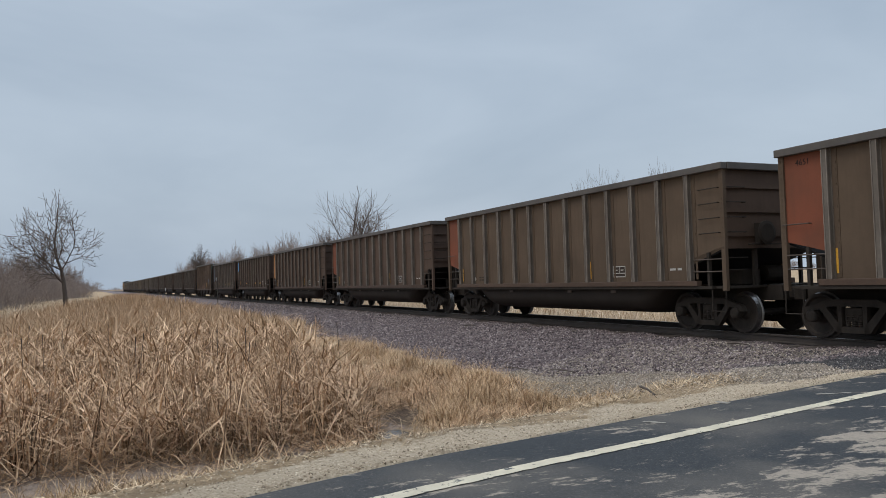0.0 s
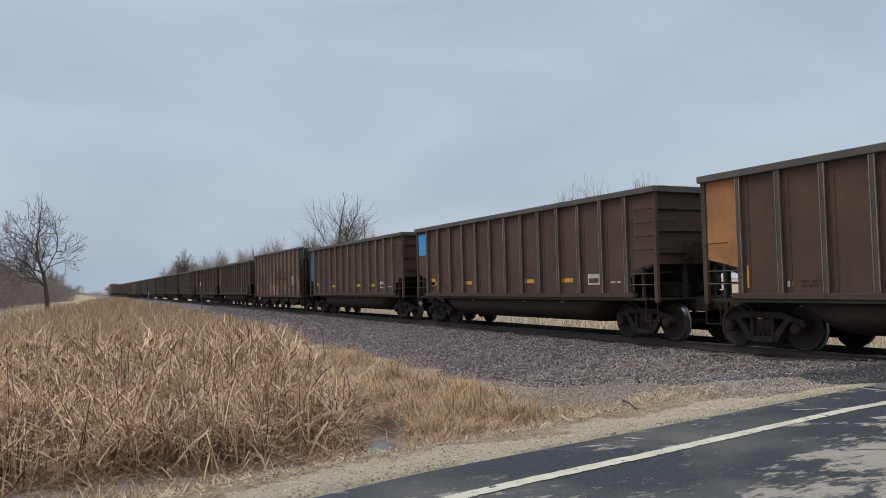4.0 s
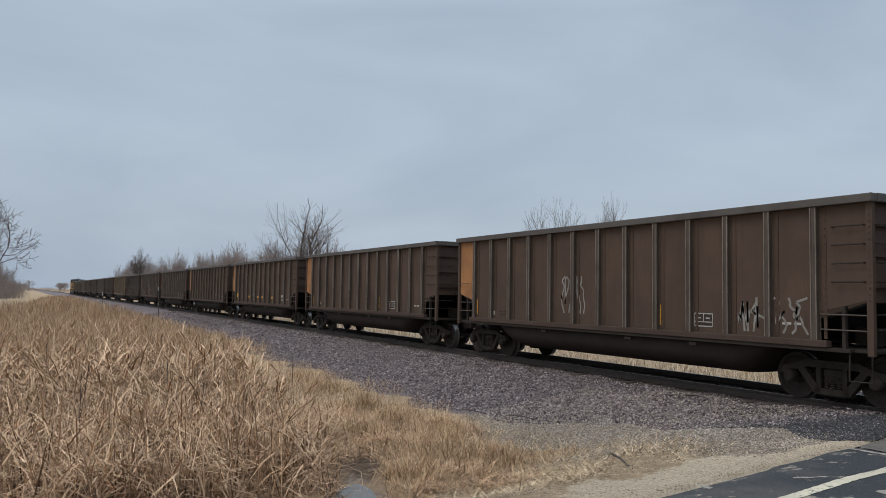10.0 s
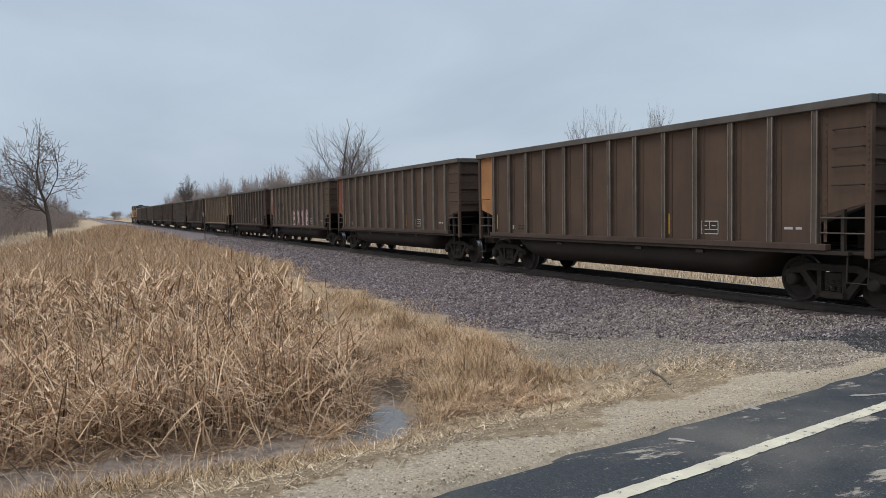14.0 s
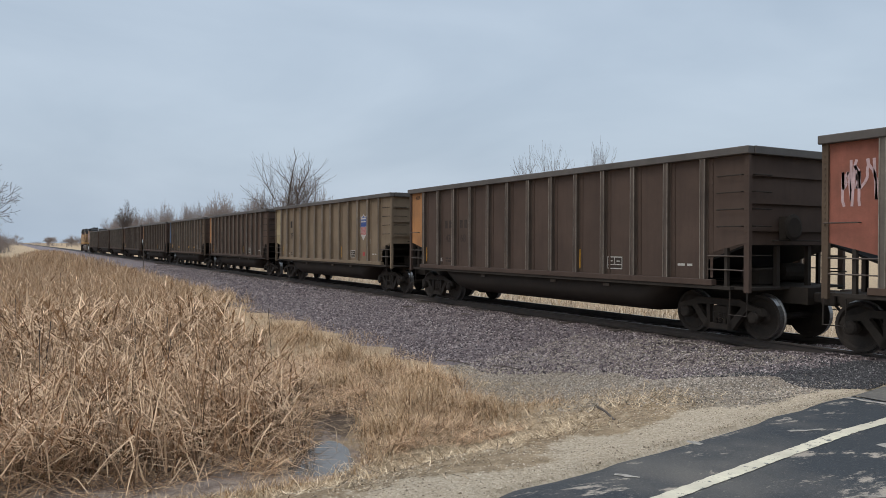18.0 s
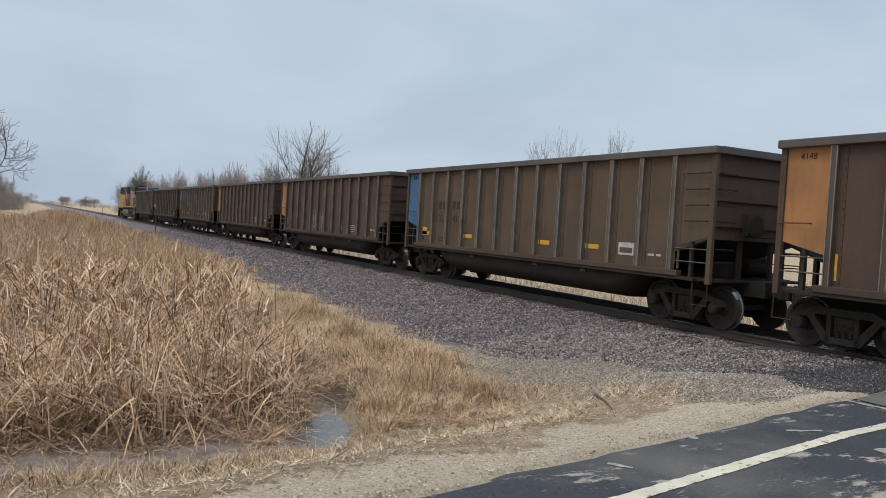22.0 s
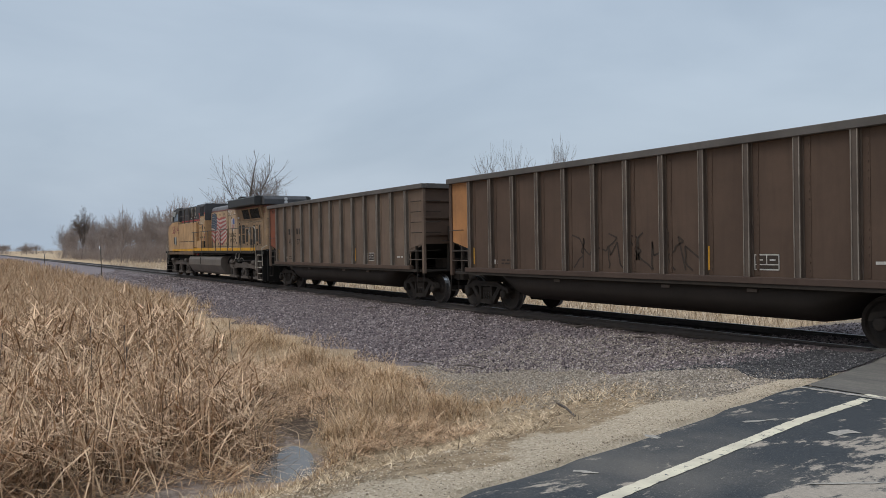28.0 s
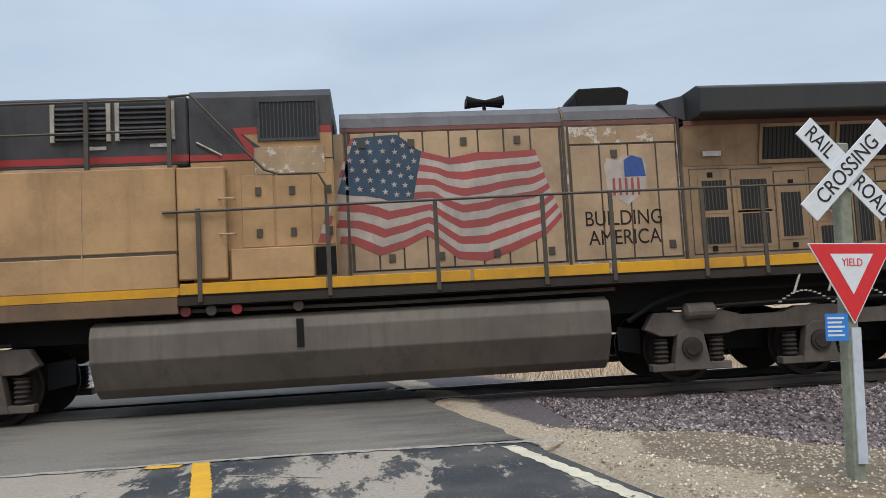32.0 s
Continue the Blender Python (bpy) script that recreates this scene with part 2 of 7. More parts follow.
M_LDARK = paint("loco_sooty_roof", (0.018, 0.018, 0.019), (0.036, 0.034, 0.031), 0.5, 0.6, 1.2)
M_LRED = paint("loco_red_stripe", (0.36, 0.028, 0.024), (0.16, 0.04, 0.032), 0.4, 0.55, 1.5)
M_TANK = paint("loco_tank", (0.165, 0.134, 0.106), (0.078, 0.064, 0.052), 0.5, 0.6, 0.8, 0, 0.8)
M_TRUCK = paint("loco_truck", (0.145, 0.118, 0.098), (0.060, 0.049, 0.042), 0.5, 0.7, 2.0)
M_SCREEN = plain("black_screen", (0.010, 0.010, 0.010), 0.6)
M_RAILP = paint("dark_handrail", (0.045, 0.038, 0.032), (0.10, 0.075, 0.05), 0.5, 0.6, 6)
M_RAILW = paint("white_handrail", (0.50, 0.46, 0.39), (0.2, 0.16, 0.12), 0.4, 0.6, 6)
M_FLAGR = paint("flag_red", (0.40, 0.065, 0.058), (0.15, 0.06, 0.055), 0.5, 0.6, 1.6)
M_FLAGW = paint("flag_white", (0.50, 0.43, 0.37), (0.22, 0.19, 0.165), 0.5, 0.6, 1.6)
M_FLAGB = paint("flag_blue", (0.04, 0.078, 0.13), (0.018, 0.028, 0.036), 0.45, 0.6, 3.0)
M_MAROON = paint("number_red", (0.22, 0.018, 0.022), (0.14, 0.05, 0.035), 0.4, 0.6, 4)
_g, _gt, _gb = nodes_of("window_glass", 0.05)
_gb.inputs["Base Color"].default_value = (0.02, 0.025, 0.03, 1)
_gb.inputs["Specular IOR Level"].default_value = 0.8
M_GLASS = _g
M_LENS = plain("lamp_lens", (0.45, 0.45, 0.45), 0.15)
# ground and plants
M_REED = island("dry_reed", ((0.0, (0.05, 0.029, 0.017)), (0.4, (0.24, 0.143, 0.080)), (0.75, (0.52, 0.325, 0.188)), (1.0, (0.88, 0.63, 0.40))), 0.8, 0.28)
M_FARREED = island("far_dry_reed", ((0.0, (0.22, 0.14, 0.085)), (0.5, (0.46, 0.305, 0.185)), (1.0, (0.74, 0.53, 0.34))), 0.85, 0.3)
M_GRASS = island("dry_grass", ((0.0, (0.10, 0.06, 0.034)), (0.3, (0.38, 0.245, 0.135)), (0.7, (0.62, 0.42, 0.245)), (1.0, (0.86, 0.64, 0.42))), 0.85, 0.2)
M_STRAW = island("bleached_straw", ((0.0, (0.07, 0.048, 0.03)), (0.4, (0.33, 0.23, 0.135)), (0.8, (0.58, 0.425, 0.265)), (1.0, (0.88, 0.70, 0.48))), 0.85, 0.1)
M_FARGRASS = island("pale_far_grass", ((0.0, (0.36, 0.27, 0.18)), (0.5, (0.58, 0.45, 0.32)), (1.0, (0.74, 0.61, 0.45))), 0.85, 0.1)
M_MAT = island("matted_grass", ((0.0, (0.12, 0.07, 0.042)), (0.45, (0.48, 0.295, 0.165)), (1.0, (0.84, 0.58, 0.36))), 0.85, 0.2)
M_STONE = island("ballast_stone", ((0.0, (0.035, 0.028, 0.029)), (0.4, (0.118, 0.092, 0.090)), (0.8, (0.21, 0.166, 0.158)), (1.0, (0.42, 0.355, 0.33))), 0.85, 0.0)
M_GRIT = island("pale_grit", ((0.0, (0.16, 0.12, 0.082)), (0.35, (0.43, 0.34, 0.24)), (0.8, (0.62, 0.505, 0.37)), (1.0, (0.78, 0.67, 0.52))), 0.9, 0.0)
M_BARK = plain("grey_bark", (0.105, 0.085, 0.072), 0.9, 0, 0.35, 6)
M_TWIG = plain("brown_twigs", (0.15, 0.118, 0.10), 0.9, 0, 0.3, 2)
# paler than the near twigs: distance haze is put into this colour
M_HAZETWIG = plain("hazed_thicket_twigs", (0.30, 0.245, 0.215), 0.95, 0, 0.3, 0.5)
M_RAIL = paint("rail_steel", (0.055, 0.042, 0.034), (0.030, 0.024, 0.021), 0.5, 0.55, 3)
M_TIE = paint("weathered_tie", (0.060, 0.048, 0.040), (0.12, 0.10, 0.085), 0.5, 0.9, 4)
M_POST = plain("grey_post_wood", (0.23, 0.24, 0.18), 0.85, 0, 0.3, 10)
M_SIGNW = plain("sign_white", (0.66, 0.68, 0.70), 0.45, 0, 0.08, 15)
M_SIGNR = plain("sign_red", (0.62, 0.025, 0.03), 0.4, 0, 0.08, 15)
M_SIGNK = plain("sign_black", (0.012, 0.012, 0.013), 0.5)
M_SIGNB = plain("sign_blue", (0.03, 0.20, 0.58), 0.45, 0, 0.1, 15)
M_SLEEVE = plain("reflective_sleeve", (0.50, 0.53, 0.58), 0.4, 0, 0.15, 8)

_w, _wt, _wb = nodes_of("puddle_water", 0.06)
_wb.inputs["Base Color"].default_value = (0.11, 0.092, 0.075, 1)
_wb.inputs["Specular IOR Level"].default_value = 0.5
bump(_wt, _wb, noise_node(_wt, coords(_wt), 9, 3, 0.5), 0.06, 0.01)
M_WATER = _w

# ---- ground ----
def zone_attr(nt, name):
    a = nt.nodes.new("ShaderNodeAttribute")
    a.attribute_name = name
    return a.outputs["Fac"]


def ground_material():
    m, nt, b = nodes_of("earth_and_dead_grass", 0.95)
    co = coords(nt)
    n1, n2, n3 = noise_node(nt, co, 0.5, 5), noise_node(nt, co, 5, 6, 0.72), noise_node(nt, co, 26, 8, 0.82)
    straw = ramp(nt, n2, (0.3, (0.21, 0.146, 0.088)), (0.52, (0.42, 0.298, 0.18)), (0.72, (0.62, 0.46, 0.295)))
    straw = blend(nt, ramp(nt, n1, (0.4, (0, 0, 0)), (0.7, (0.5,) * 3)), straw, (0.33, 0.255, 0.175))
    grit = ramp(nt, n3, (0.3, (0.29, 0.22, 0.15)), (0.5, (0.57, 0.455, 0.325)), (0.68, (0.80, 0.68, 0.52)))
    stone = ramp(nt, n3, (0.3, (0.06, 0.05, 0.051)), (0.5, (0.17, 0.14, 0.14)), (0.7, (0.33, 0.28, 0.27)))
    dirt = ramp(nt, n2, (0.3, (0.18, 0.14, 0.10)), (0.7, (0.36, 0.285, 0.205)))
    dirt = blend(nt, ramp(nt, n3, (0.45, (0, 0, 0)), (0.75, (0.6,) * 3)), dirt, (0.52, 0.44, 0.35))
    mud = ramp(nt, n2, (0.3, (0.17, 0.125, 0.10)), (0.5, (0.30, 0.23, 0.185)), (0.7, (0.47, 0.37, 0.30)))
    c = straw
    wet = ramp(nt, n2, (0.3, (0.035, 0.024, 0.018)), (0.6, (0.11, 0.075, 0.053)), (0.8, (0.24, 0.16, 0.105)))
    for zone, col in (("hollow", wet), ("dirt", dirt), ("grit", grit), ("mud", mud), ("stone", stone)):
        f = nt.nodes.new("ShaderNodeMath")
        f.operation = "ADD"
        nt.links.new(zone_attr(nt, zone), f.inputs[0])
        k = nt.nodes.new("ShaderNodeMath")
        k.operation = "MULTIPLY_ADD"
        nt.links.new(n2, k.inputs[0])
        k.inputs[1].default_value, k.inputs[2].default_value = 1.7, -0.85
        nt.links.new(k.outputs[0], f.inputs[1])
        c = blend(nt, ramp(nt, f.outputs[0], (0.38, (0, 0, 0)), (0.62, (1, 1, 1))), c, col)
    nt.links.new(c, b.inputs["Base Color"])
    bump(nt, b, n3, 1.0, 0.05)
    return m


def sstep(a, b, v):
    t = np.clip((v - a) / (b - a), 0, 1)
    return t * t * (3 - 2 * t)


def wave(x, y, s, seed=0.0):
    return (np.sin(x * s + 1.3 * np.sin(y * s * 0.7 + seed)) * np.cos(y * s * 0.9 + 0.8 * np.sin(x * s * 0.6 + 2 * seed)))


def road_z(y):
    return 0.03 + 0.010 * np.clip(np.abs(y) - 2.5, 0, 14)


def edge_left(y):
    """x of the asphalt's edge on the marsh side."""
    return np.where(y < -1, -6.95 + (-5.4 - y) * 0.205 + 0.11 * np.clip(-12.2 - y, 0, 3), -8.3 - (y + 1) * 0.19)


def edge_right(y):
    return np.where(y < -1, 0.5 + (-5.4 - y) * 0.165, -0.1 - (y + 1) * 0.19)


def wood_side(x):
    """y where the marsh ends and the trodden strip before the wood begins."""
    return np.interp(x, [-220, -120, -93, -57, -40, -25, -15], [-8.0, -13.5, -16.6, -19.6, -21.5, -27, -42])


def height(x, y):
    fieldz = -0.78 + 0.05 * wave(x, y, 0.9) + 0.03 * wave(x, y, 2.3, 1.0)
    far = sstep(60, 300, np.hypot(x, y))
    fieldz = fieldz * (1 - far) + far * (-0.7)
    ay = np.abs(y)
    bal = np.where(ay < 1.75, -0.20, -0.20 - (ay - 1.75) * 0.145)
    bal = np.maximum(bal, -1.4) + 0.02 * wave(x, y, 3.1, 2.0)
    s = np.maximum(edge_left(y) - x, x - edge_right(y))
    widen = 3.6 * sstep(-9.5, -4.5, y) * sstep(9.5, 4.5, y)
    z0 = road_z(y) - 0.05
    shoulder = z0 - 0.06 * sstep(0, 1.0, s)
    emb = shoulder - sstep(0.9, 3.5 + widen, s) * (0.80 + 0.06) + 0.015 * wave(x, y, 4.0)
    k = 0.07
    stack = np.stack([fieldz, bal, emb])
    z = k * np.log(np.exp(np.clip(stack / k, -60, 60)).sum(0))
    # the wet ditch at the foot of the bank
    dx = x - (-9.95 + 0.12 * np.sin(y * 1.1))
    ditch = np.exp(-(dx / 0.6) ** 2) * sstep(-9.2, -10.6, y) * sstep(-30, -22, y)
    pool = np.exp(-((x + 10.75) / 0.85) ** 2 - ((y + 10.45 + 0.42 * (x + 10.75)) / 0.42) ** 2)
    z = z - 0.07 * ditch - 0.17 * pool
    # the wood beside the marsh stands a little higher
    z = z + 0.65 * sstep(0.0, 5.5, wood_side(x) - y) * sstep(-34, -48, x)
    inside = s < -0.02
    return np.where(inside, np.minimum(z, z0 - 0.12), z)


def axis(lo, hi, step, reach, grow=1.28):
    a = list(np.arange(lo, hi + step / 2, step))
    d, v = step, hi
    while v < reach:
        d *= grow
        v += d
        a.append(v)
    d, v = step, lo
    while v > -reach:
        d *= grow
        v -= d
        a.insert(0, v)
    return np.array(a)


def mesh_from(name, verts, faces, material, smooth=False):
    """A mesh from arrays; faces all of one size."""
    me = bpy.data.meshes.new(name)
    verts = np.asarray(verts, np.float32).reshape(-1, 3)
    faces = np.asarray(faces, np.int32)
    k = faces.shape[1]
    me.vertices.add(len(verts))
    me.vertices.foreach_set("co", verts.ravel())
    me.loops.add(faces.size)
    me.loops.foreach_set("vertex_index", faces.ravel())
    me.polygons.add(len(faces))
    me.polygons.foreach_set("loop_start", np.arange(0, faces.size, k, dtype=np.int32))
    me.update(calc_edges=True)
    if smooth:
        me.polygons.foreach_set("use_smooth", np.ones(len(faces), bool))
    me.materials.append(material)
    return me


def grid_mesh(name, xs, ys, zf, material):
    X, Y = np.meshgrid(xs, ys)
    V = np.stack([X.ravel(), Y.ravel(), zf(X, Y).ravel()], 1)
    nx, ny = len(xs), len(ys)
    i = (np.arange(ny - 1)[:, None] * nx + np.arange(nx - 1)[None]).ravel()
    return mesh_from(name, V, np.stack([i, i + 1, i + nx + 1, i + nx], 1), material, True), X.ravel(), Y.ravel()


gme, GX, GY = grid_mesh("ground", axis(-40, 9, 0.2, 2200), axis(-27, 7, 0.2, 2200), height, ground_material())
_s = np.maximum(edge_left(GY) - GX, GX - edge_right(GY))
_w = 0.25 * wave(GX, GY, 1.7, 3.0)
zones = {
    "grit": sstep(1.0 + 1.6 * _w, 0.5 + 1.6 * _w, _s) * sstep(-70, -60, -np.abs(GY)),
    "stone": sstep(0.25, -0.25, np.abs(GY) - (5.8 - 2.0 * sstep(-16.5, -10.5, GX)) - 1.5 * _w) * sstep(-6, -8, GX) + sstep(4.2 + _w, 3.4 + _w, np.abs(GY)) * sstep(0.3, 0.8, _s),
    "dirt": sstep(7.6 + 3 * _w, 6.2 + 3 * _w, np.abs(GY)) * sstep(-16.5, -13, GX) * sstep(12, 8, GX) * 0.95,
    "hollow": 0.62 * sstep(-19, -16, GX) * sstep(-10.3, -11.6, GX) * sstep(-11.6, -10.6, GY + 0.35 * _w) * sstep(-7.3, -8.4, GY + 0.25 * (GX + 13)),
    "mud": np.clip(sstep(0.85, 0.55, np.abs(GX + 10.05 - 0.12 * np.sin(GY * 1.1))) * sstep(-9.9, -10.6, GY) * sstep(-24, -20, GY) + 0.75 * sstep(-9.7, -10.2, GX) * sstep(-13.5, -11.0, GX) * sstep(-9.5, -10.5, GY) * sstep(-20, -17, GY), 0, 1),
}
for key, val in zones.items():
    at = gme.attributes.new(key, "FLOAT", "POINT")
    at.data.foreach_set("value", np.clip(val, 0, 1).astype(np.float32))
tagged(new("ground", gme), "marshy ground of dead grass, mud and gravel", "ground", kind="structure")


def asphalt(name, dark, pale, lo, hi, scale, stretch):
    m, nt, b = nodes_of(name, 0.85)
    co = coords(nt)
    n1 = noise_node(nt, co, scale, 12, 0.76, stretch)
    n2 = noise_node(nt, co, 28, 8, 0.85)
    n3 = noise_node(nt, co, 0.6, 3, 0.6)
    base = ramp(nt, n2, (0.3, tuple(v * 0.65 for v in dark)), (0.7, tuple(v * 1.5 for v in dark)))
    worn = ramp(nt, n2, (0.3, tuple(v * 0.6 for v in pale)), (0.7, tuple(v * 1.25 for v in pale)))
    lane = zone_attr(nt, "worn")
    s = nt.nodes.new("ShaderNodeMath")
    s.operation = "MULTIPLY_ADD"
    nt.links.new(lane, s.inputs[0])
    s.inputs[1].default_value = 0.27
    nt.links.new(n1, s.inputs[2])
    c = blend(nt, ramp(nt, s.outputs[0], (lo, (0, 0, 0)), (hi, (1, 1, 1))), base, worn)
    c = blend(nt, ramp(nt, n3, (0.45, (0, 0, 0)), (0.75, (0.35,) * 3)), c, tuple(v * 0.8 for v in pale))
    # scraped flecks and grit ground into the surface
    n4 = noise_node(nt, co, 6.0, 9, 0.78, (1.0, 0.45, 1.0))
    c = blend(nt, ramp(nt, n4, (0.605, (0, 0, 0)), (0.64, (0.75,) * 3)), c, tuple(v * 0.85 for v in pale))
    n5 = noise_node(nt, co, 70, 4, 0.8)
    c = blend(nt, ramp(nt, n5, (0.58, (0, 0, 0)), (0.68, (0.5,) * 3)), c, tuple(v * 0.9 for v in pale))
    c = blend(nt, ramp(nt, n5, (0.30, (0.6,) * 3), (0.42, (0, 0, 0))), c, tuple(v * 0.5 for v in dark))
    nt.links.new(c, b.inputs["Base Color"])
    bump(nt, b, n2, 0.5, 0.008)
    return m


M_ASPH = asphalt("patched_asphalt", (0.037, 0.040, 0.043), (0.33, 0.28, 0.225), 0.585, 0.625, 2.2, (1.4, 0.5, 1))
M_CROSS = asphalt("old_asphalt", (0.088, 0.080, 0.071), (0.20, 0.178, 0.148), 0.44, 0.70, 0.9, (0.4, 1.6, 1))


def road_piece(name, y0, y1, material, label, n=60, lift=0.0):
    ys = np.linspace(y0, y1, n)
    us = np.linspace(0, 1, 40)
    V, wv = [], []
    for y in ys:
        a, b = float(edge_left(np.float64(y))), float(edge_right(np.float64(y)))
        for i, u in enumerate(us):
            j = 0.10 * math.sin(y * 3.1) * math.sin(y * 1.7 + 1) if i in (0, len(us) - 1) else 0
            x = a + (b - a) * u + j
            z = float(road_z(np.float64(y))) + lift
            V.append((x, y, z if 0 < i < len(us) - 1 else z - 0.09))
            lane = math.exp(-((u - 0.37) / 0.13) ** 2) * 1.0 + 0.55 * math.exp(-((u - 0.74) / 0.10) ** 2)
            wv.append(lane * (1.0 - 0.75 * min(1, max(0, (-8.0 - y) / 3.0))))
    nx = len(us)
    i = (np.arange(n - 1)[:, None] * nx + np.arange(nx - 1)[None]).ravel()
    me = mesh_from(name, V, np.stack([i, i + 1, i + nx + 1, i + nx], 1), material, True)
    me.attributes.new("worn", "FLOAT", "POINT").data.foreach_set("value", np.array(wv, np.float32))
    return tagged(new(name, me), label, "road", kind="structure")


road_piece("road", -70, -5.02, M_ASPH, "patched dark asphalt country road with worn pale lanes", 160)
road_piece("crossing_surface", -4.98, -0.86, M_CROSS, "old grey asphalt of the level crossing between road and rails", 30, 0.004)
road_piece("crossing_surface", -0.62, 0.62, M_CROSS, "old grey asphalt of the level crossing between the rails", 8, -0.012)
road_piece("crossing_surface", 0.86, 5, M_CROSS, "old grey asphalt of the level crossing beyond the rails", 20, 0.004)
road_piece("road", 5.04, 120, M_ASPH, "patched dark asphalt country road beyond the tracks", 120)
# pale sealed joint across the road
M_JOINT = plain("joint_grit", (0.30, 0.27, 0.23), 0.9, 0, 0.4, 25)


def ribbon(name, pts, width, z_up, material, label, ragged=0.0, category="marking"):
    """A painted band on the road along pts, with slightly ragged edges."""
    V, F = [], []
    rng = random.Random(len(pts) * 7 + int(width * 1000))
    fine = []
    for (xa, ya), (xb, yb) in zip(pts, pts[1:]):
        n = max(2, int(math.hypot(xb - xa, yb - ya) / 0.06))
        fine += [(xa + (xb - xa) * i / n, ya + (yb - ya) * i / n) for i in range(n)]
    fine.append(pts[-1])
    for i, (x, y) in enumerate(fine):
        a, b = fine[max(0, i - 1)], fine[min(len(fine) - 1, i + 1)]
        d = Vector((b[0] - a[0], b[1] - a[1])).normalized()
        z = float(road_z(np.float64(y))) + z_up
        for sgn in (-1, 1):
            w = width / 2 + rng.uniform(-ragged, ragged)
            V.append((x - sgn * d.y * w, y + sgn * d.x * w, z))
    for i in range(len(fine) - 1):
        F.append((2 * i, 2 * i + 1, 2 * i + 3, 2 * i + 2))
    return tagged(new(name, mesh_from(name, V, F, material)), label, category, kind="structure")


M_LINEW = paint("road_line_white", (0.66, 0.59, 0.44), (0.40, 0.35, 0.27), 0.5, 0.8, 3.0, 0, 0.2, (0.10, 0.10, 0.10))
M_LINEY = paint("road_line_yellow", (0.68, 0.36, 0.03), (0.48, 0.27, 0.05), 0.4, 0.8, 4.0, 0, 0.2)
ribbon("edge_line", [(-5.93, -5.25), (-5.72, -6.83), (-5.47, -8.1), (-5.04, -10.2), (-4.78, -11.6), (-4.31, -13.7), (1.4, -40)], 0.13, 0.006, M_LINEW, "worn white edge line on the asphalt", 0.007)
ribbon("edge_line", [(-6.08, -5.0), (-5.85, -5.02)], 0.10, 0.007, M_LINEW, "short white dash at the crossing joint", 0.015)
ribbon("edge_line", [(0.07, -5.3), (0.5, -7.4), (1.05, -9.8), (6.2, -40)], 0.14, 0.006, M_LINEW, "worn white edge line on the asphalt", 0.015)
ribbon("centre_line", [(-2.78, -4.97), (-2.1, -8.2), (4.9, -40)], 0.16, 0.006, M_LINEY, "fresh yellow centre line on the asphalt", 0.009)
ribbon("centre_line", [(-3.25, -5.06), (-2.93, -5.1)], 0.13, 0.007, M_LINEY, "short yellow dash beside the centre line", 0.02)
ribbon("road_joint", [(-6.8, -5.2), (-5.0, -5.0), (-2, -4.95), (0.6, -5.15)], 0.10, 0.008, M_JOINT, "gritty joint between new and old asphalt", 0.03, "joint")
# thin scraped marks on the dark strip
for i, (x, y, l, w, ang) in enumerate([(-5.93, -7.2, 0.42, 0.05, 75), (-5.6, -9.9, 0.2, 0.05, 40), (-6.1, -8.6, 0.16, 0.07, 10), (-5.2, -7.0, 0.3, 0.16, 80), (-0.75, -5.9, 0.45, 0.03, 100), (-2.0, -5.9, 0.9, 0.025, 155), (-4.2, -8.3, 1.0, 0.03, 60)]):
    c, s_ = math.cos(radians(ang)) * l / 2, math.sin(radians(ang)) * l / 2
    ribbon("scrape", [(x - c, y - s_), (x, y), (x + c, y + s_)], w, 0.0055, M_JOINT, "pale scraped mark on the asphalt", w * 0.3, "scrape")

# ---- track ----
def part(name, bm, material, parent, label="", bevel=0.0, smooth=False):
    """Links a bmesh as one mesh object under a thing or a part."""
    if bevel:
        bmesh.ops.bevel(bm, geom=bm.edges[:], offset=bevel, segments=1, affect="EDGES", clamp_overlap=True)
    bmesh.ops.recalc_face_normals(bm, faces=bm.faces[:])
    me = bpy.data.meshes.new(name)
    bm.to_mesh(me)
    bm.free()
    if smooth:
        for p in me.polygons:
            p.use_smooth = True
    me.materials.append(material)
    ob = new(name, me)
    ob.parent = parent
    if label:
        ob["label"] = label
    return ob


def share(name, me, parent, m, label=""):
    ob = new(name, me)
    ob.parent = parent
    ob.matrix_basis = m
    if label:
        ob["label"] = label
    return ob


def box(x0, x1, y0, y1, z0, z1, bm=None):
    bm = bm or bmesh.new()
    v = [bm.verts.new(p) for p in ((x0, y0, z0), (x1, y0, z0), (x1, y1, z0), (x0, y1, z0), (x0, y0, z1), (x1, y0, z1), (x1, y1, z1), (x0, y1, z1))]
    for f in ((0, 3, 2, 1), (4, 5, 6, 7), (0, 1, 5, 4), (1, 2, 6, 5), (2, 3, 7, 6), (3, 0, 4, 7)):
        bm.faces.new([v[i] for i in f])
    return bm


def prism(poly, y0, y1, bm=None, axis="y"):
    """A polygon in the xz plane drawn out along y, or in yz along x."""
    bm = bm or bmesh.new()
    put = (lambda a, b, d: (a, d, b)) if axis == "y" else (lambda a, b, d: (d, a, b))
    A = [bm.verts.new(put(a, b, y0)) for a, b in poly]
    B = [bm.verts.new(put(a, b, y1)) for a, b in poly]
    bm.faces.new(A)
    bm.faces.new(B[::-1])
    for i in range(len(poly)):
        j = (i + 1) % len(poly)
        bm.faces.new((A[i], B[i], B[j], A[j]))
    return bm


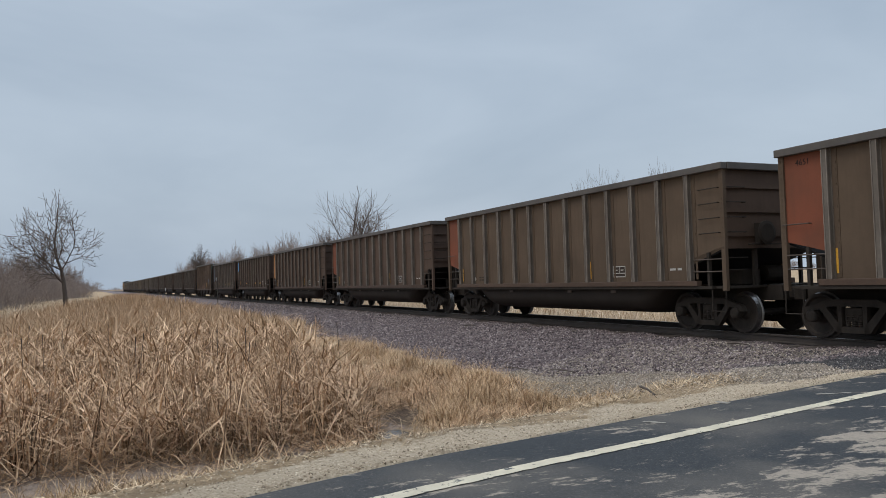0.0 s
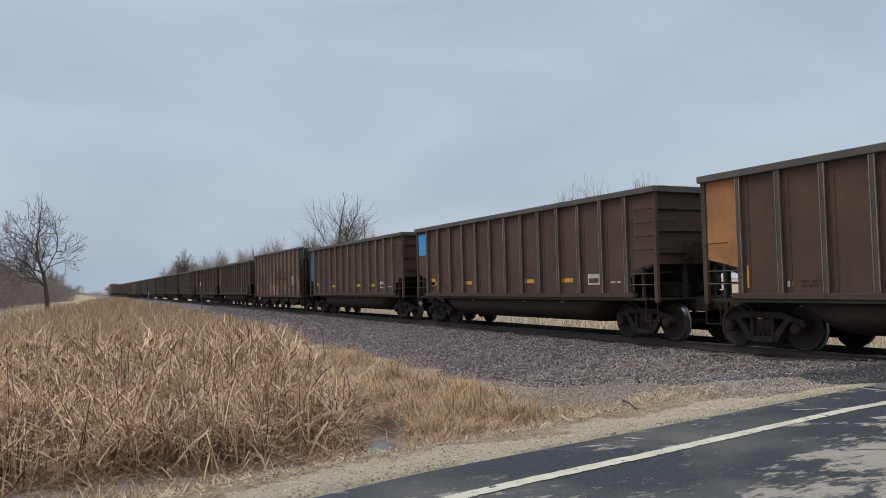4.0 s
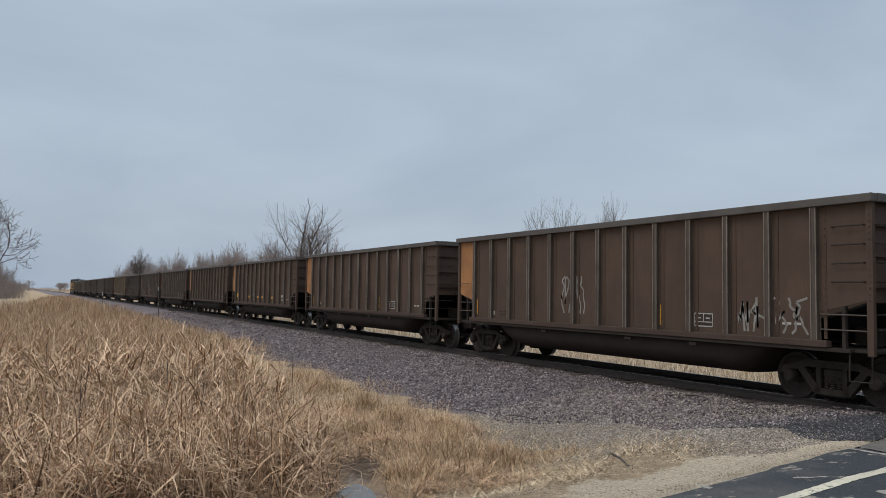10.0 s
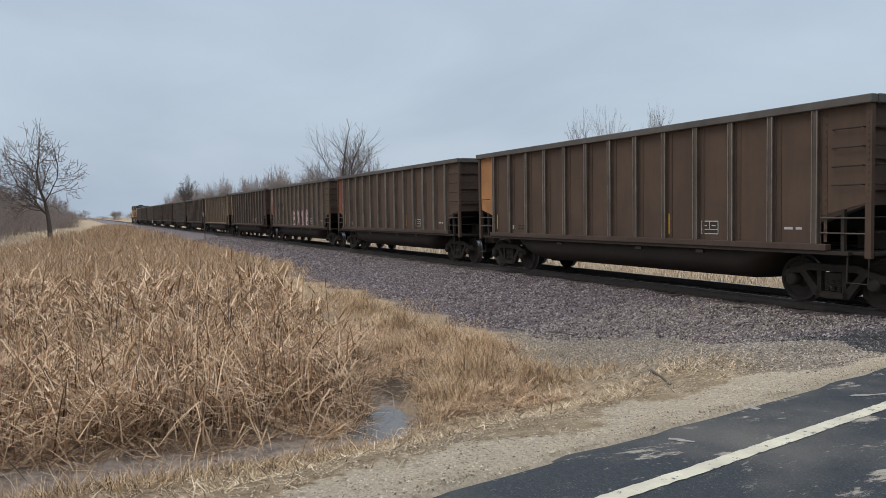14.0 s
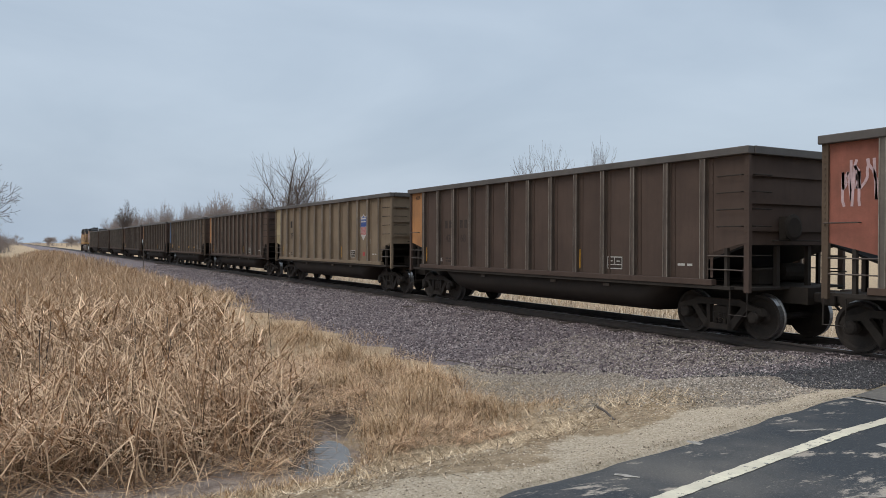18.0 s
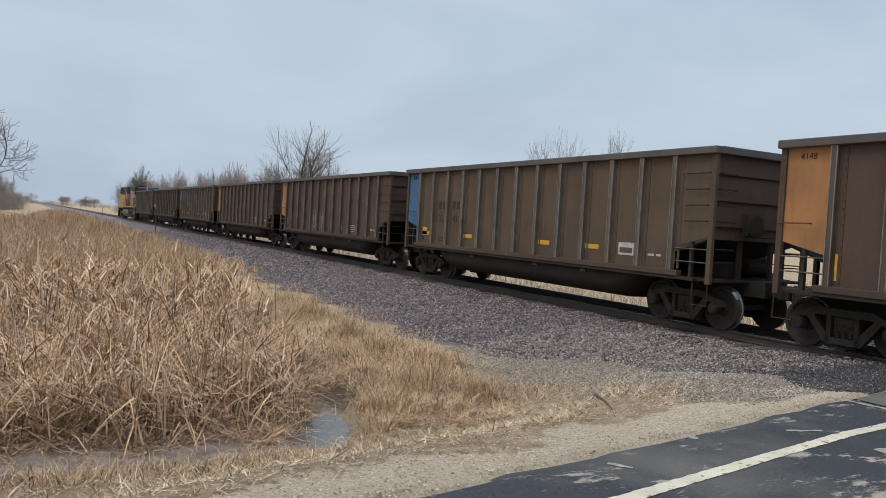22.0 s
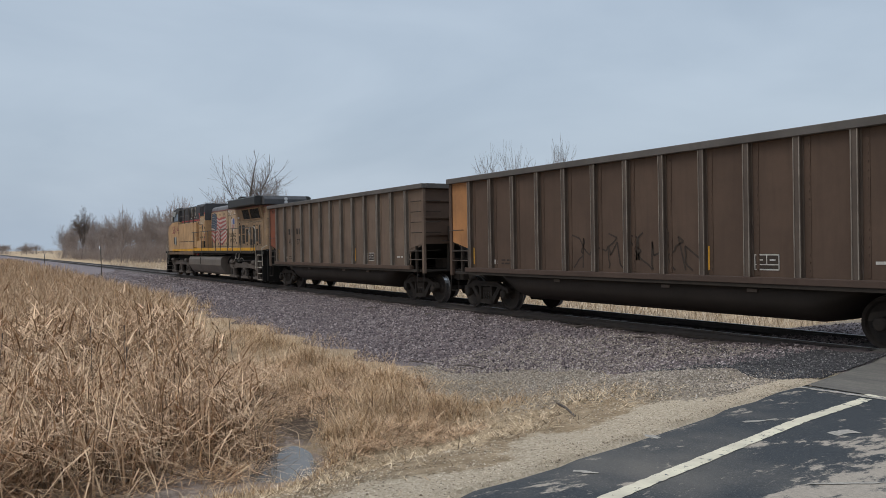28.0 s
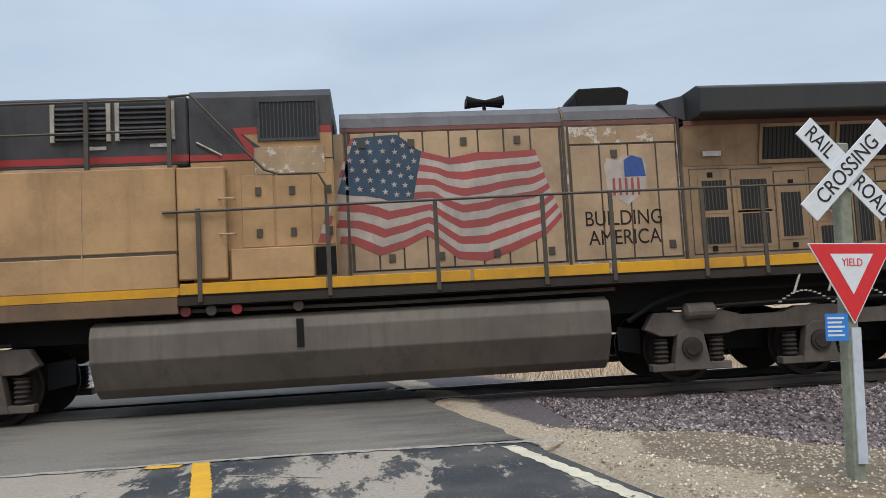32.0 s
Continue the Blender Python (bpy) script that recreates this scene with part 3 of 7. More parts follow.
def tube(pts, r, n=6, bm=None, r2=None):
    bm = bm or bmesh.new()
    pts = [Vector(p) for p in pts]
    rings = []
    for i, p in enumerate(pts):
        d = (pts[min(i + 1, len(pts) - 1)] - pts[max(i - 1, 0)]).normalized()
        q = d.to_track_quat("Z", "Y")
        rr = r if r2 is None else r + (r2 - r) * i / (len(pts) - 1)
        rings.append([bm.verts.new(p + q @ Vector((rr * math.cos(2 * math.pi * k / n), rr * math.sin(2 * math.pi * k / n), 0))) for k in range(n)])
    for a, b in zip(rings, rings[1:]):
        for k in range(n):
            bm.faces.new((a[k], a[(k + 1) % n], b[(k + 1) % n], b[k]))
    bm.faces.new(rings[0][::-1])
    bm.faces.new(rings[-1])
    return bm


def lathe(profile, n, bm=None, at=(0, 0, 0), axis="y"):
    """Turns (along, radius) pairs round an axis."""
    bm = bm or bmesh.new()
    rings = []
    for a, r in profile:
        ring = []
        for k in range(n):
            c, s = r * math.cos(2 * math.pi * k / n), r * math.sin(2 * math.pi * k / n)
            p = (c, a, s) if axis == "y" else (a, c, s) if axis == "x" else (c, s, a)
            ring.append(bm.verts.new(Vector(p) + Vector(at)))
        rings.append(ring)
    for a, b in zip(rings, rings[1:]):
        for k in range(n):
            bm.faces.new((a[k], a[(k + 1) % n], b[(k + 1) % n], b[k]))
    bm.faces.new(rings[0][::-1])
    bm.faces.new(rings[-1])
    return bm


track = tagged(new("railway_track"), "single railway track of rusty rails on wooden ties", "railway track", kind="structure")
for sy in (-1, 1):
    prof = [(-0.070, -0.172), (0.070, -0.172), (0.070, -0.160), (0.012, -0.135), (0.010, -0.045), (0.036, -0.034), (0.036, -0.006), (0.028, 0.0), (-0.028, 0.0), (-0.036, -0.006), (-0.036, -0.034), (-0.010, -0.045), (-0.012, -0.135), (-0.070, -0.160)]
    bm = prism([(y + sy * 0.755, z) for y, z in prof], -1500, 500, axis="x")
    part("rail", bm, M_RAIL, track, "rusty steel rail with a worn head")
    part("rail_head", prism([(sy * 0.755 - 0.024, 0.001), (sy * 0.755 + 0.024, 0.001), (sy * 0.755 + 0.024, 0.003), (sy * 0.755 - 0.024, 0.003)], -1500, 500, axis="x"), M_STEEL, track, "polished running band of the rail")
_tb = box(-0.11, 0.11, -1.30, 1.30, -0.36, -0.178)
bmesh.ops.bevel(_tb, geom=_tb.edges[:], offset=0.012, segments=1, affect="EDGES")
tie_me = bpy.data.meshes.new("tie")
_tb.to_mesh(tie_me)
tie_me.materials.append(M_TIE)
_tr = random.Random(4)
for i in range(200):
    x = -84 + i * 0.52
    if x < -9.2 or x > 1.6:
        share("tie", tie_me, track, pose(x + _tr.uniform(-0.03, 0.03), _tr.uniform(-0.06, 0.06), _tr.uniform(-0.02, 0.012), 0, 0, _tr.uniform(-1.2, 1.2)))

# ---- lettering, made once ----
def lettering(text, size):
    cu = bpy.data.curves.new("lettering", "FONT")
    cu.body, cu.size, cu.align_x, cu.align_y, cu.extrude = text, size, "CENTER", "CENTER", 0.0015
    ob = new("lettering", cu)
    bpy.context.view_layer.update()
    me = bpy.data.meshes.new_from_object(ob.evaluated_get(bpy.context.evaluated_depsgraph_get()))
    bpy.data.objects.remove(ob)
    bpy.data.curves.remove(cu)
    return me


LETTERS = {}
for _t in ("4651", "3242", "4268", "42", "68", "4148", "41", "48", "3518", "35", "18", "4537", "45", "37", "4014", "4264", "4404", "44", "04", "28261", "32", "99", "5614", "56", "14", "8", "0", "6", "BUILDING", "AMERICA", "RAIL", "ROAD", "CROSSING", "YIELD"):
    LETTERS[_t] = lettering(_t, 1.0)


def write(parent, text, x, y, z, size, material, name="lettering", side=-1, wide=1.0, turn=0.0):
    """Letters standing on a side that faces -y, centred at x, z."""
    me = LETTERS[text].copy()
    me.materials.clear()
    me.materials.append(material)
    m = Matrix.Translation((x, y, z)) @ pose(0, 0, 0, 90, 0, 0) @ pose(0, 0, 0, 0, 0, turn) @ Matrix.Diagonal((size * wide, size, 1, 1))
    me.transform(m)
    ob = new(name, me)
    ob.parent = parent
    return ob


def plate(parent, x0, x1, z0, z1, material, y=-1.508, name="decal", label="", t=0.003):
    return part(name, box(x0, x1, y - t, y, z0, z1), material, parent, label)


# ---- one truck, shared by all cars ----
def add_truck(car, x):
    truck = part("truck", box(-0.20, 0.20, -1.02, 1.02, 0.36, 0.64), M_UNDER, car, "cast steel bolster of the truck", 0.02)
    truck.matrix_basis = pose(x, 0, 0)
    for s in (-1, 1):
        y0, y1 = sorted((s * 0.93, s * 1.06))
        bm = prism([(-1.12, 0.50), (-1.06, 0.64), (-0.80, 0.70), (-0.55, 0.80), (0.55, 0.80), (0.80, 0.70), (1.06, 0.64), (1.12, 0.50), (0.98, 0.50), (0.92, 0.585), (0.78, 0.585), (0.50, 0.66), (-0.50, 0.66), (-0.78, 0.585), (-0.92, 0.585), (-0.98, 0.50)], y0, y1)
        prism([(-0.72, 0.60), (-0.58, 0.64), (-0.24, 0.26), (-0.24, 0.15), (-0.36, 0.15)], y0, y1, bm)
        prism([(0.72, 0.60), (0.36, 0.15), (0.24, 0.15), (0.24, 0.26), (0.58, 0.64)], y0, y1, bm)
        prism([(-0.36, 0.15), (0.36, 0.15), (0.34, 0.27), (-0.34, 0.27)], y0, y1, bm)
        for c in (-0.27, 0.27):
            box(c - 0.045, c + 0.045, y0, y1, 0.26, 0.67, bm)
        part("side_frame", bm, M_CAST, truck, "cast steel side frame")
        zig = [(0.272 + j * 0.021, 0.045 if j % 2 == 0 else 0.06) for j in range(12)]
        for c in (-0.13, 0.0, 0.13):
            part("coil_spring", lathe(zig, 8, None, (c, s * 0.99, 0), "z"), M_CAST, truck)
        for a in (-0.89, 0.89):
            part("bearing_cap", lathe([(s * 0.98, 0.13), (s * 1.10, 0.13), (s * 1.13, 0.10), (s * 1.14, 0.04)], 12, None, (a, 0, 0.457)), M_CAST, truck)
    for a in (-0.89, 0.89):
        bm = lathe([(-0.95, 0.07), (0.95, 0.07)], 8)
        for s in (-1, 1):
            lathe([(s * 0.70, 0.10), (s * 0.70, 0.36), (s * 0.685, 0.40), (s * 0.685, 0.488), (s * 0.715, 0.488), (s * 0.725, 0.460), (s * 0.845, 0.454), (s * 0.845, 0.395), (s * 0.80, 0.36), (s * 0.77, 0.17), (s * 0.83, 0.12), (s * 0.83, 0.06)], 28, bm)
        ws = part("wheelset", bm, M_WHEEL, truck, "pair of steel wheels on their axle")
        ws.data.materials.append(M_STEEL)
        for p in ws.data.polygons:
            r = math.hypot(p.center.x, p.center.z)
            if r > 0.44 and abs(p.center.y) > 0.69:
                p.material_index = 1
        ws.matrix_basis = pose(a, 0, 0.457)
    return truck


def add_ends(car, hopper=False):
    part("centre_sill", box(-7.75, 7.75, -0.33, 0.33, 0.74, 1.08), M_UNDER, car)
    for s in (-1, 1):
        cp = box(*sorted((s * 7.70, s * 8.02)), -0.13, 0.13, 0.78, 0.98)
        box(*sorted((s * 7.94, s * 8.14)), -0.20, 0.06, 0.74, 1.04, cp)
        part("coupler", cp, M_CAST, car, "cast knuckle coupler", 0.02)
        part("air_hose", tube([(s * 7.7, 0.42, 0.86), (s * 7.92, 0.44, 0.62), (s * 8.06, 0.40, 0.50)], 0.028), M_BLACK, car)
        add_truck(car, s * 6.17)


RIBS = [-6.2 + 1.033 * k for k in range(13)]


def coal_gondola():
    car = new("coal_car")
    for s in (-1, 1):
        out = lambda a, b: sorted((s * a, s * b))
        part("side_sheet", box(-6.22, 6.22, *out(1.48, 1.50), 1.20, 3.74), M_BODY["brown"], car)
        part("side_sill", box(-6.45, 6.45, *out(1.44, 1.60), 1.09, 1.215), M_BODY["dark"], car, "grimy side sill", 0.008)
        part("sill_flange", box(-6.9, 6.9, *out(1.40, 1.575), 1.02, 1.088), M_UNDER, car)
        part("top_chord", box(-7.36, 7.36, *out(1.44, 1.625), 3.72, 3.875), M_CHORD, car, "scuffed top chord", 0.012)
        for e in (-1, 1):
            xs = lambda a, b: sorted((e * a, e * b))
            poly = [(e * 6.24, 3.735), (e * 7.28, 3.735), (e * 7.28, 1.99), (e * 6.24, 1.74)]
            part("end_panel", prism(poly, *out(1.482, 1.502)), M_BODY["brown"], car)
            post = box(*xs(7.20, 7.32), *out(1.46, 1.545), 0.98, 3.73)
            for k in range(16):
                zz = 1.95 + k * 0.11
                box(*xs(7.245, 7.275), *out(1.545, 1.556), zz, zz + 0.03, post)
            part("corner_post", post, M_RIB, car)
            part("stirrup", tube([(e * 7.28, s * 1.53, 1.0), (e * 7.28, s * 1.55, 0.52), (e * 6.86, s * 1.55, 0.52), (e * 6.86, s * 1.53, 1.0)], 0.018), M_UNDER, car)
            part("ladder_post", box(*xs(6.70, 6.77), *out(1.43, 1.51), 1.08, 1.86), M_UNDER, car)
            for zz in (1.42, 1.70):
                part("rung", tube([(e * 7.25, s * 1.53, zz), (e * 6.28, s * 1.53, zz)], 0.015), M_RIB, car)
        for x in RIBS:
            bm = box(x - 0.062, x + 0.062, *out(1.50, 1.592), 1.215, 3.72)
            box(x - 0.09, x + 0.09, *out(1.50, 1.512), 1.22, 3.72, bm)
            n0 = len(bm.faces)
            for ex in (-0.064, 0.046):
                box(x + ex, x + ex + 0.018, *out(1.585, 1.605), 1.222, 3.715, bm)
            bm.faces.ensure_lookup_table()
            for f in bm.faces[n0:]:
                f.material_index = 1
            part("rib", bm, M_RIB, car, "stiffening rib with edges worn to bare steel").data.materials.append(M_EDGE)
            st = box(x + 0.15, x + 0.215, *out(1.50, 1.512), 1.25, 3.70)
            for k in range(17):
                zz = 1.33 + k * 0.14
                box(x + 0.168, x + 0.196, *out(1.512, 1.526), zz, zz + 0.03, st)
            part("rivet_strip", st, M_RIB, car)
        for zz in (2.30, 2.64, 2.98, 3.32):
            part("grab_iron", tube([(6.55, s * 1.50, zz), (6.55, s * 1.57, zz), (7.16, s * 1.57, zz), (7.16, s * 1.50, zz)], 0.013, 5), M_UNDER, car)
        part("grab_iron", tube([(-7.26, s * 1.52, 2.32), (-7.26, s * 1.58, 2.32), (-6.62, s * 1.58, 2.32), (-6.62, s * 1.50, 2.32)], 0.013, 5), M_RIB, car)
    for e in (-1, 1):
        xs = lambda a, b: sorted((e * a, e * b))
        part("end_chord", box(*xs(7.22, 7.38), -1.44, 1.44, 3.72, 3.88), M_CHORD, car, "", 0.012)
        part("end_sheet", box(*xs(7.22, 7.245), -1.48, 1.48, 1.93, 3.74), M_BODY["dark"], car, "sooty end sheet")
        for zz in (2.2, 2.75, 3.3):
            part("end_stiffener", box(*xs(7.245, 7.30), -1.44, 1.44, zz, zz + 0.09), M_BODY["dark"], car)
        part("slope_sheet", prism([(e * 7.22, 1.96), (e * 7.22, 1.92), (e * 4.9, 1.10), (e * 4.9, 1.16)], -1.44, 1.44), M_BLACK, car, "coal-black slope sheet")
        part("platform", box(*xs(6.1, 7.34), -1.46, 1.46, 1.03, 1.08), M_UNDER, car)
        part("end_post", box(*xs(7.12, 7.2), -0.55, -0.45, 1.08, 1.95), M_UNDER, car)
        part("end_post", box(*xs(7.12, 7.2), 0.45, 0.55, 1.08, 1.95), M_UNDER, car)
        for zz in (1.45, 1.72, 2.30, 2.64, 2.98, 3.32):
            part("end_grab", tube([(e * 7.25, -1.40, zz), (e * 7.36, -1.40, zz), (e * 7.36, -0.92, zz), (e * 7.25, -0.92, zz)], 0.013, 5), M_UNDER, car)
        part("crossover_rail", tube([(e * 7.32, -0.85, 2.02), (e * 7.42, -0.80, 2.02), (e * 7.42, 0.80, 2.02), (e * 7.32, 0.85, 2.02)], 0.016, 5), M_UNDER, car)
    part("brake_wheel", lathe([(7.47, 0.20), (7.49, 0.27), (7.51, 0.27), (7.53, 0.20)], 20, None, (0, -0.45, 2.28), "x"), M_UNDER, car, "hand brake wheel")
    part("brake_gear", box(7.30, 7.46, -0.62, -0.28, 2.05, 2.5), M_UNDER, car)
    part("brake_valve", box(6.3, 6.75, -0.5, 0.1, 1.10, 1.45), M_UNDER, car)
    part("air_reservoir", lathe([(-0.4, 0.05), (-0.36, 0.19), (0.36, 0.19), (0.4, 0.05)], 12, None, (6.55, 0.75, 1.35), "y"), M_UNDER, car)
    part("floor", box(-5.6, 5.6, -1.44, 1.44, 1.16, 1.19), M_BLACK, car)
    # the round-bottomed tub that hangs between the trucks
    bm = bmesh.new()
    rings = []
    for x, low, wide in ((-5.05, 0.98, 1.30), (-4.75, 0.72, 1.40), (-4.35, 0.42, 1.44), (-4.05, 0.36, 1.44), (4.05, 0.36, 1.44), (4.35, 0.42, 1.44), (4.75, 0.72, 1.40), (5.05, 0.98, 1.30)):
        ring = [bm.verts.new((x, -wide, 1.10))]
        for k in range(1, 12):
            a = math.pi * k / 12
            ring.append(bm.verts.new((x, -wide * math.copysign(abs(math.cos(a)) ** 0.55, math.cos(a)), 1.02 - (1.02 - low) * math.sin(a) ** 0.7)))
        ring.append(bm.verts.new((x, wide, 1.10)))
        rings.append(ring)
    for a, b in zip(rings, rings[1:]):
        for k in range(len(a) - 1):
            bm.faces.new((a[k], a[k + 1], b[k + 1], b[k]))
        bm.faces.new((a[-1], a[0], b[0], b[-1]))
    bm.faces.new(rings[0])
    bm.faces.new(rings[-1][::-1])
    part("tub", bm, M_TUB, car, "round-bottomed tub, black with grime", smooth=True)
    for x in (-2.6, 0.9, 3.0):
        part("tub_tag", box(x, x + 0.22, -1.475, -1.452, 0.92, 0.985), M_RIB, car)
    add_ends(car)
    return car


def ore_hopper():
    car = new("hopper_car")
    for s in (-1, 1):
        out = lambda a, b: sorted((s * a, s * b))
        part("side_sheet", box(-6.1, 6.1, *out(1.48, 1.50), 1.05, 3.66), M_BODY["dusty"], car)
        part("side_sill", box(-6.7, 6.7, *out(1.40, 1.58), 0.92, 1.05), M_BODY["dark"], car, "grimy side sill", 0.008)
        part("top_chord", box(-6.95, 6.95, *out(1.44, 1.60), 3.66, 3.76), M_CHORD, car, "scuffed top chord", 0.01)
        part("weld_line", box(-6.1, 6.1, *out(1.50, 1.506), 2.45, 2.52), M_RIB, car)
        for k in range(13):
            x = -6.1 + k * 12.2 / 12
            bm = box(x - 0.05, x + 0.05, *out(1.50, 1.59), 1.05, 3.66)
            part("rib", bm, M_BODY["dusty"], car)
            st = box(x + 0.10, x + 0.20, *out(1.50, 1.510), 1.1, 3.64)
            for j in range(17):
                zz = 1.2 + j * 0.14
                box(x + 0.14, x + 0.165, *out(1.510, 1.52), zz, zz + 0.025, st)
            part("rivet_strip", st, M_BODY["olive"], car)
        for e in (-1, 1):
            xs = lambda a, b: sorted((e * a, e * b))
            part("end_panel", prism([(e * 6.1, 3.66), (e * 6.92, 3.66), (e * 6.92, 3.1), (e * 6.1, 2.2)], *out(1.482, 1.50)), M_ENDP["green"], car, "dark green end panel")
            for xx in (6.30, 6.86):
                part("ladder_post", box(*xs(xx, xx + 0.05), *out(1.46, 1.54), 0.6, 3.1), M_UNDER, car)
            for j in range(6):
                zz = 0.75 + j * 0.40
                part("rung", tube([(e * 6.3, s * 1.54, zz), (e * 6.9, s * 1.54, zz)], 0.015, 5), M_UNDER, car)
    for e in (-1, 1):
        xs = lambda a, b: sorted((e * a, e * b))
        part("slope_sheet", prism([(e * 6.95, 3.2), (e * 6.95, 3.14), (e * 4.8, 1.0), (e * 4.8, 1.08)], -1.46, 1.46), M_BODY["dark"], car, "sooty slope sheet")
        part("end_sheet", box(*xs(6.90, 6.93), -1.46, 1.46, 3.15, 3.66), M_ENDP["green"], car)
        part("platform", box(*xs(5.6, 7.3), -1.46, 1.46, 0.98, 1.04), M_UNDER, car)
        for yy in (-1.3, -0.5, 0.5, 1.3):
            part("end_post", box(*xs(6.80, 6.88), yy - 0.04, yy + 0.04, 1.04, 3.2), M_UNDER, car)
        part("end_rail", box(*xs(7.1, 7.16), -1.4, 1.4, 2.1, 2.17), M_UNDER, car)
    for k in range(4):
        x = -3.9 + k * 2.6
        part("hopper_bay", prism([(x - 1.25, 0.95), (x + 1.25, 0.95), (x + 0.28, 0.40), (x - 0.28, 0.40)], -1.38, 1.38), M_UNDER, car, "black sloping discharge bay")
        bm = prism([(x - 0.62 + 1.3, 0.93), (x + 0.62 + 1.3, 0.93), (x + 1.3, 0.56)], -1.46, -1.40)
        part("gusset", bm, M_TUB, car)
    part("brake_wheel", lathe([(7.17, 0.20), (7.19, 0.27), (7.21, 0.27), (7.23, 0.20)], 20, None, (0, -0.6, 2.3), "x"), M_UNDER, car, "hand brake wheel")
    # the hopper's sides stand higher and longer than the gondolas'
    for ob in car.children:
        for v in ob.data.vertices:
            v.co.x *= 1.045
            if v.co.z > 1.05:
                v.co.z = 1.05 + (v.co.z - 1.05) * 1.135
    add_ends(car)
    return car


def strokes(car, x, z, w, h, n, material, seed, name="graffiti", width=0.05):
    """Sprayed strokes that make no readable word."""
    rng = random.Random(seed)
    bm = bmesh.new()
    for k in range(n):
        cx = x + w * (k + 0.5) / n
        pts = []
        a0 = rng.uniform(0, 6)
        for i in range(9):
            t = i / 8
            pts.append((cx + w / n * 0.55 * math.sin(a0 + t * rng.uniform(3, 6)), z + h * (t if rng.random() > 0.15 else 1 - t)))
        for (xa, za), (xb, zb) in zip(pts, pts[1:]):
            d = Vector((xb - xa, zb - za))
            if d.length < 1e-3:
                continue
            d.normalize()
            nx, nz = -d.y * width / 2, d.x * width / 2
            q = [(xa - nx, za - nz), (xb - nx, zb - nz), (xb + nx, zb + nz), (xa + nx, za + nz)]
            bm.faces.new([bm.verts.new((px, -1.5065 - 0.0004 * k, pz)) for px, pz in q])
    return part(name, bm, material, car, "sprayed graffiti strokes")


def bars(car, x, z, widths, h, material, name="mark_bar"):
    """Lettering that stays plain bars."""
    for w in widths:
        plate(car, x, x + w, z - h / 2, z + h / 2, material, -1.506, name, t=0.002)
        x += w * 1.35
    return x


def data_box(car, x, z, w=0.52, h=0.30):
    for a in ((x, x + w, z + h - 0.025, z + h), (x, x + w, z, z + 0.025), (x, x + w, z + h * 0.32, z + h * 0.32 + 0.02), (x, x + 0.02, z, z + h), (x + w - 0.02, x + w, z, z + h), (x + w / 2 - 0.01, x + w / 2 + 0.01, z + h * 0.32, z + h)):
        plate(car, *a, M_WHITE, -1.5065, "stencil_frame", t=0.003)
    plate(car, x, x + w, z, z + h, M_FAINT, -1.503, "stencil_field", t=0.002)
    for i in range(2):
        plate(car, x + 0.06 + i * w / 2, x + 0.18 + i * w / 2, z + h * 0.6, z + h * 0.68, M_WHITE, -1.5065, "stencil_bar", t=0.002)


gondola = coal_gondola()
hopper = ore_hopper()

# body, rib style, end panel at the trailing end, number on the panel, and the label of each car, from the head of the train back
CARS = [
    ("olive", 1, "red", "4651", "olive-brown coal car with bare ribs and a rust-red end panel"),
    ("olive", 1, "red", None, "olive-brown coal car with pale bare ribs and amber reflectors"),
    ("brown", 1, "red", None, "dusty brown coal car with a rust-red end panel"),
    ("brown", 0, "orange", None, "dusty brown coal car with an orange end panel and amber reflectors"),
    ("brown", 0, "square", None, "dusty brown coal car with a sky-blue square on its end panel"),
    ("brown", 1, "blue", None, "brown coal car with a blue end panel and amber reflector patches"),
    ("hopper", 0, "green", None, "olive hopper car with black letter bars and a dark green end"),
    ("brown", 0, "orange", "4264", "brown coal car with an orange end panel and a stencilled box"),
    ("brown", 0, "orange", None, "brown coal car with white graffiti low on its side"),
    ("brown", 0, "orange", None, "brown coal car with an orange end panel"),
    ("brown", 0, "orange", "4404", "brown coal car with an orange panel and yellow reflector bars"),
    ("brown", 0, "orange", None, "brown coal car with graffiti sprayed on its tub"),
    ("brown", 1, "red", None, "brown coal car with pale ribs, a rusty panel and white marks"),
    ("olive", 1, "pink", None, "brown coal car with big pink graffiti letters"),
    ("dark", 0, "orange", "4268", "dark brown coal car with an orange end panel"),
    ("tan", 1, "cream", None, "tan coal car with a blue, white and red shield emblem"),
    ("brown", 0, "orange", "4148", "dark brown coal car with an orange end panel"),
    ("olive", 1, "blue", "3242", "brown coal car with a blue end panel and yellow patches"),
    ("brown", 0, "orange", "4014", "brown coal car with white graffiti and an orange end panel"),
    ("brown", 0, "orange", None, "dusty brown coal car with an orange end panel"),
    ("olive", 1, "square", "3518", "olive coal car with a sky-blue square and stencilled number"),
    ("brown", 0, "orange", None, "dark brown coal car with faded graffiti and amber reflectors"),
    ("dusty", 1, "red", "4537", "brown coal car with a rusty orange panel, last before the locomotive"),
]


def set_look(ob, material):
    ob.material_slots[0].link = "OBJECT"
    ob.material_slots[0].material = material


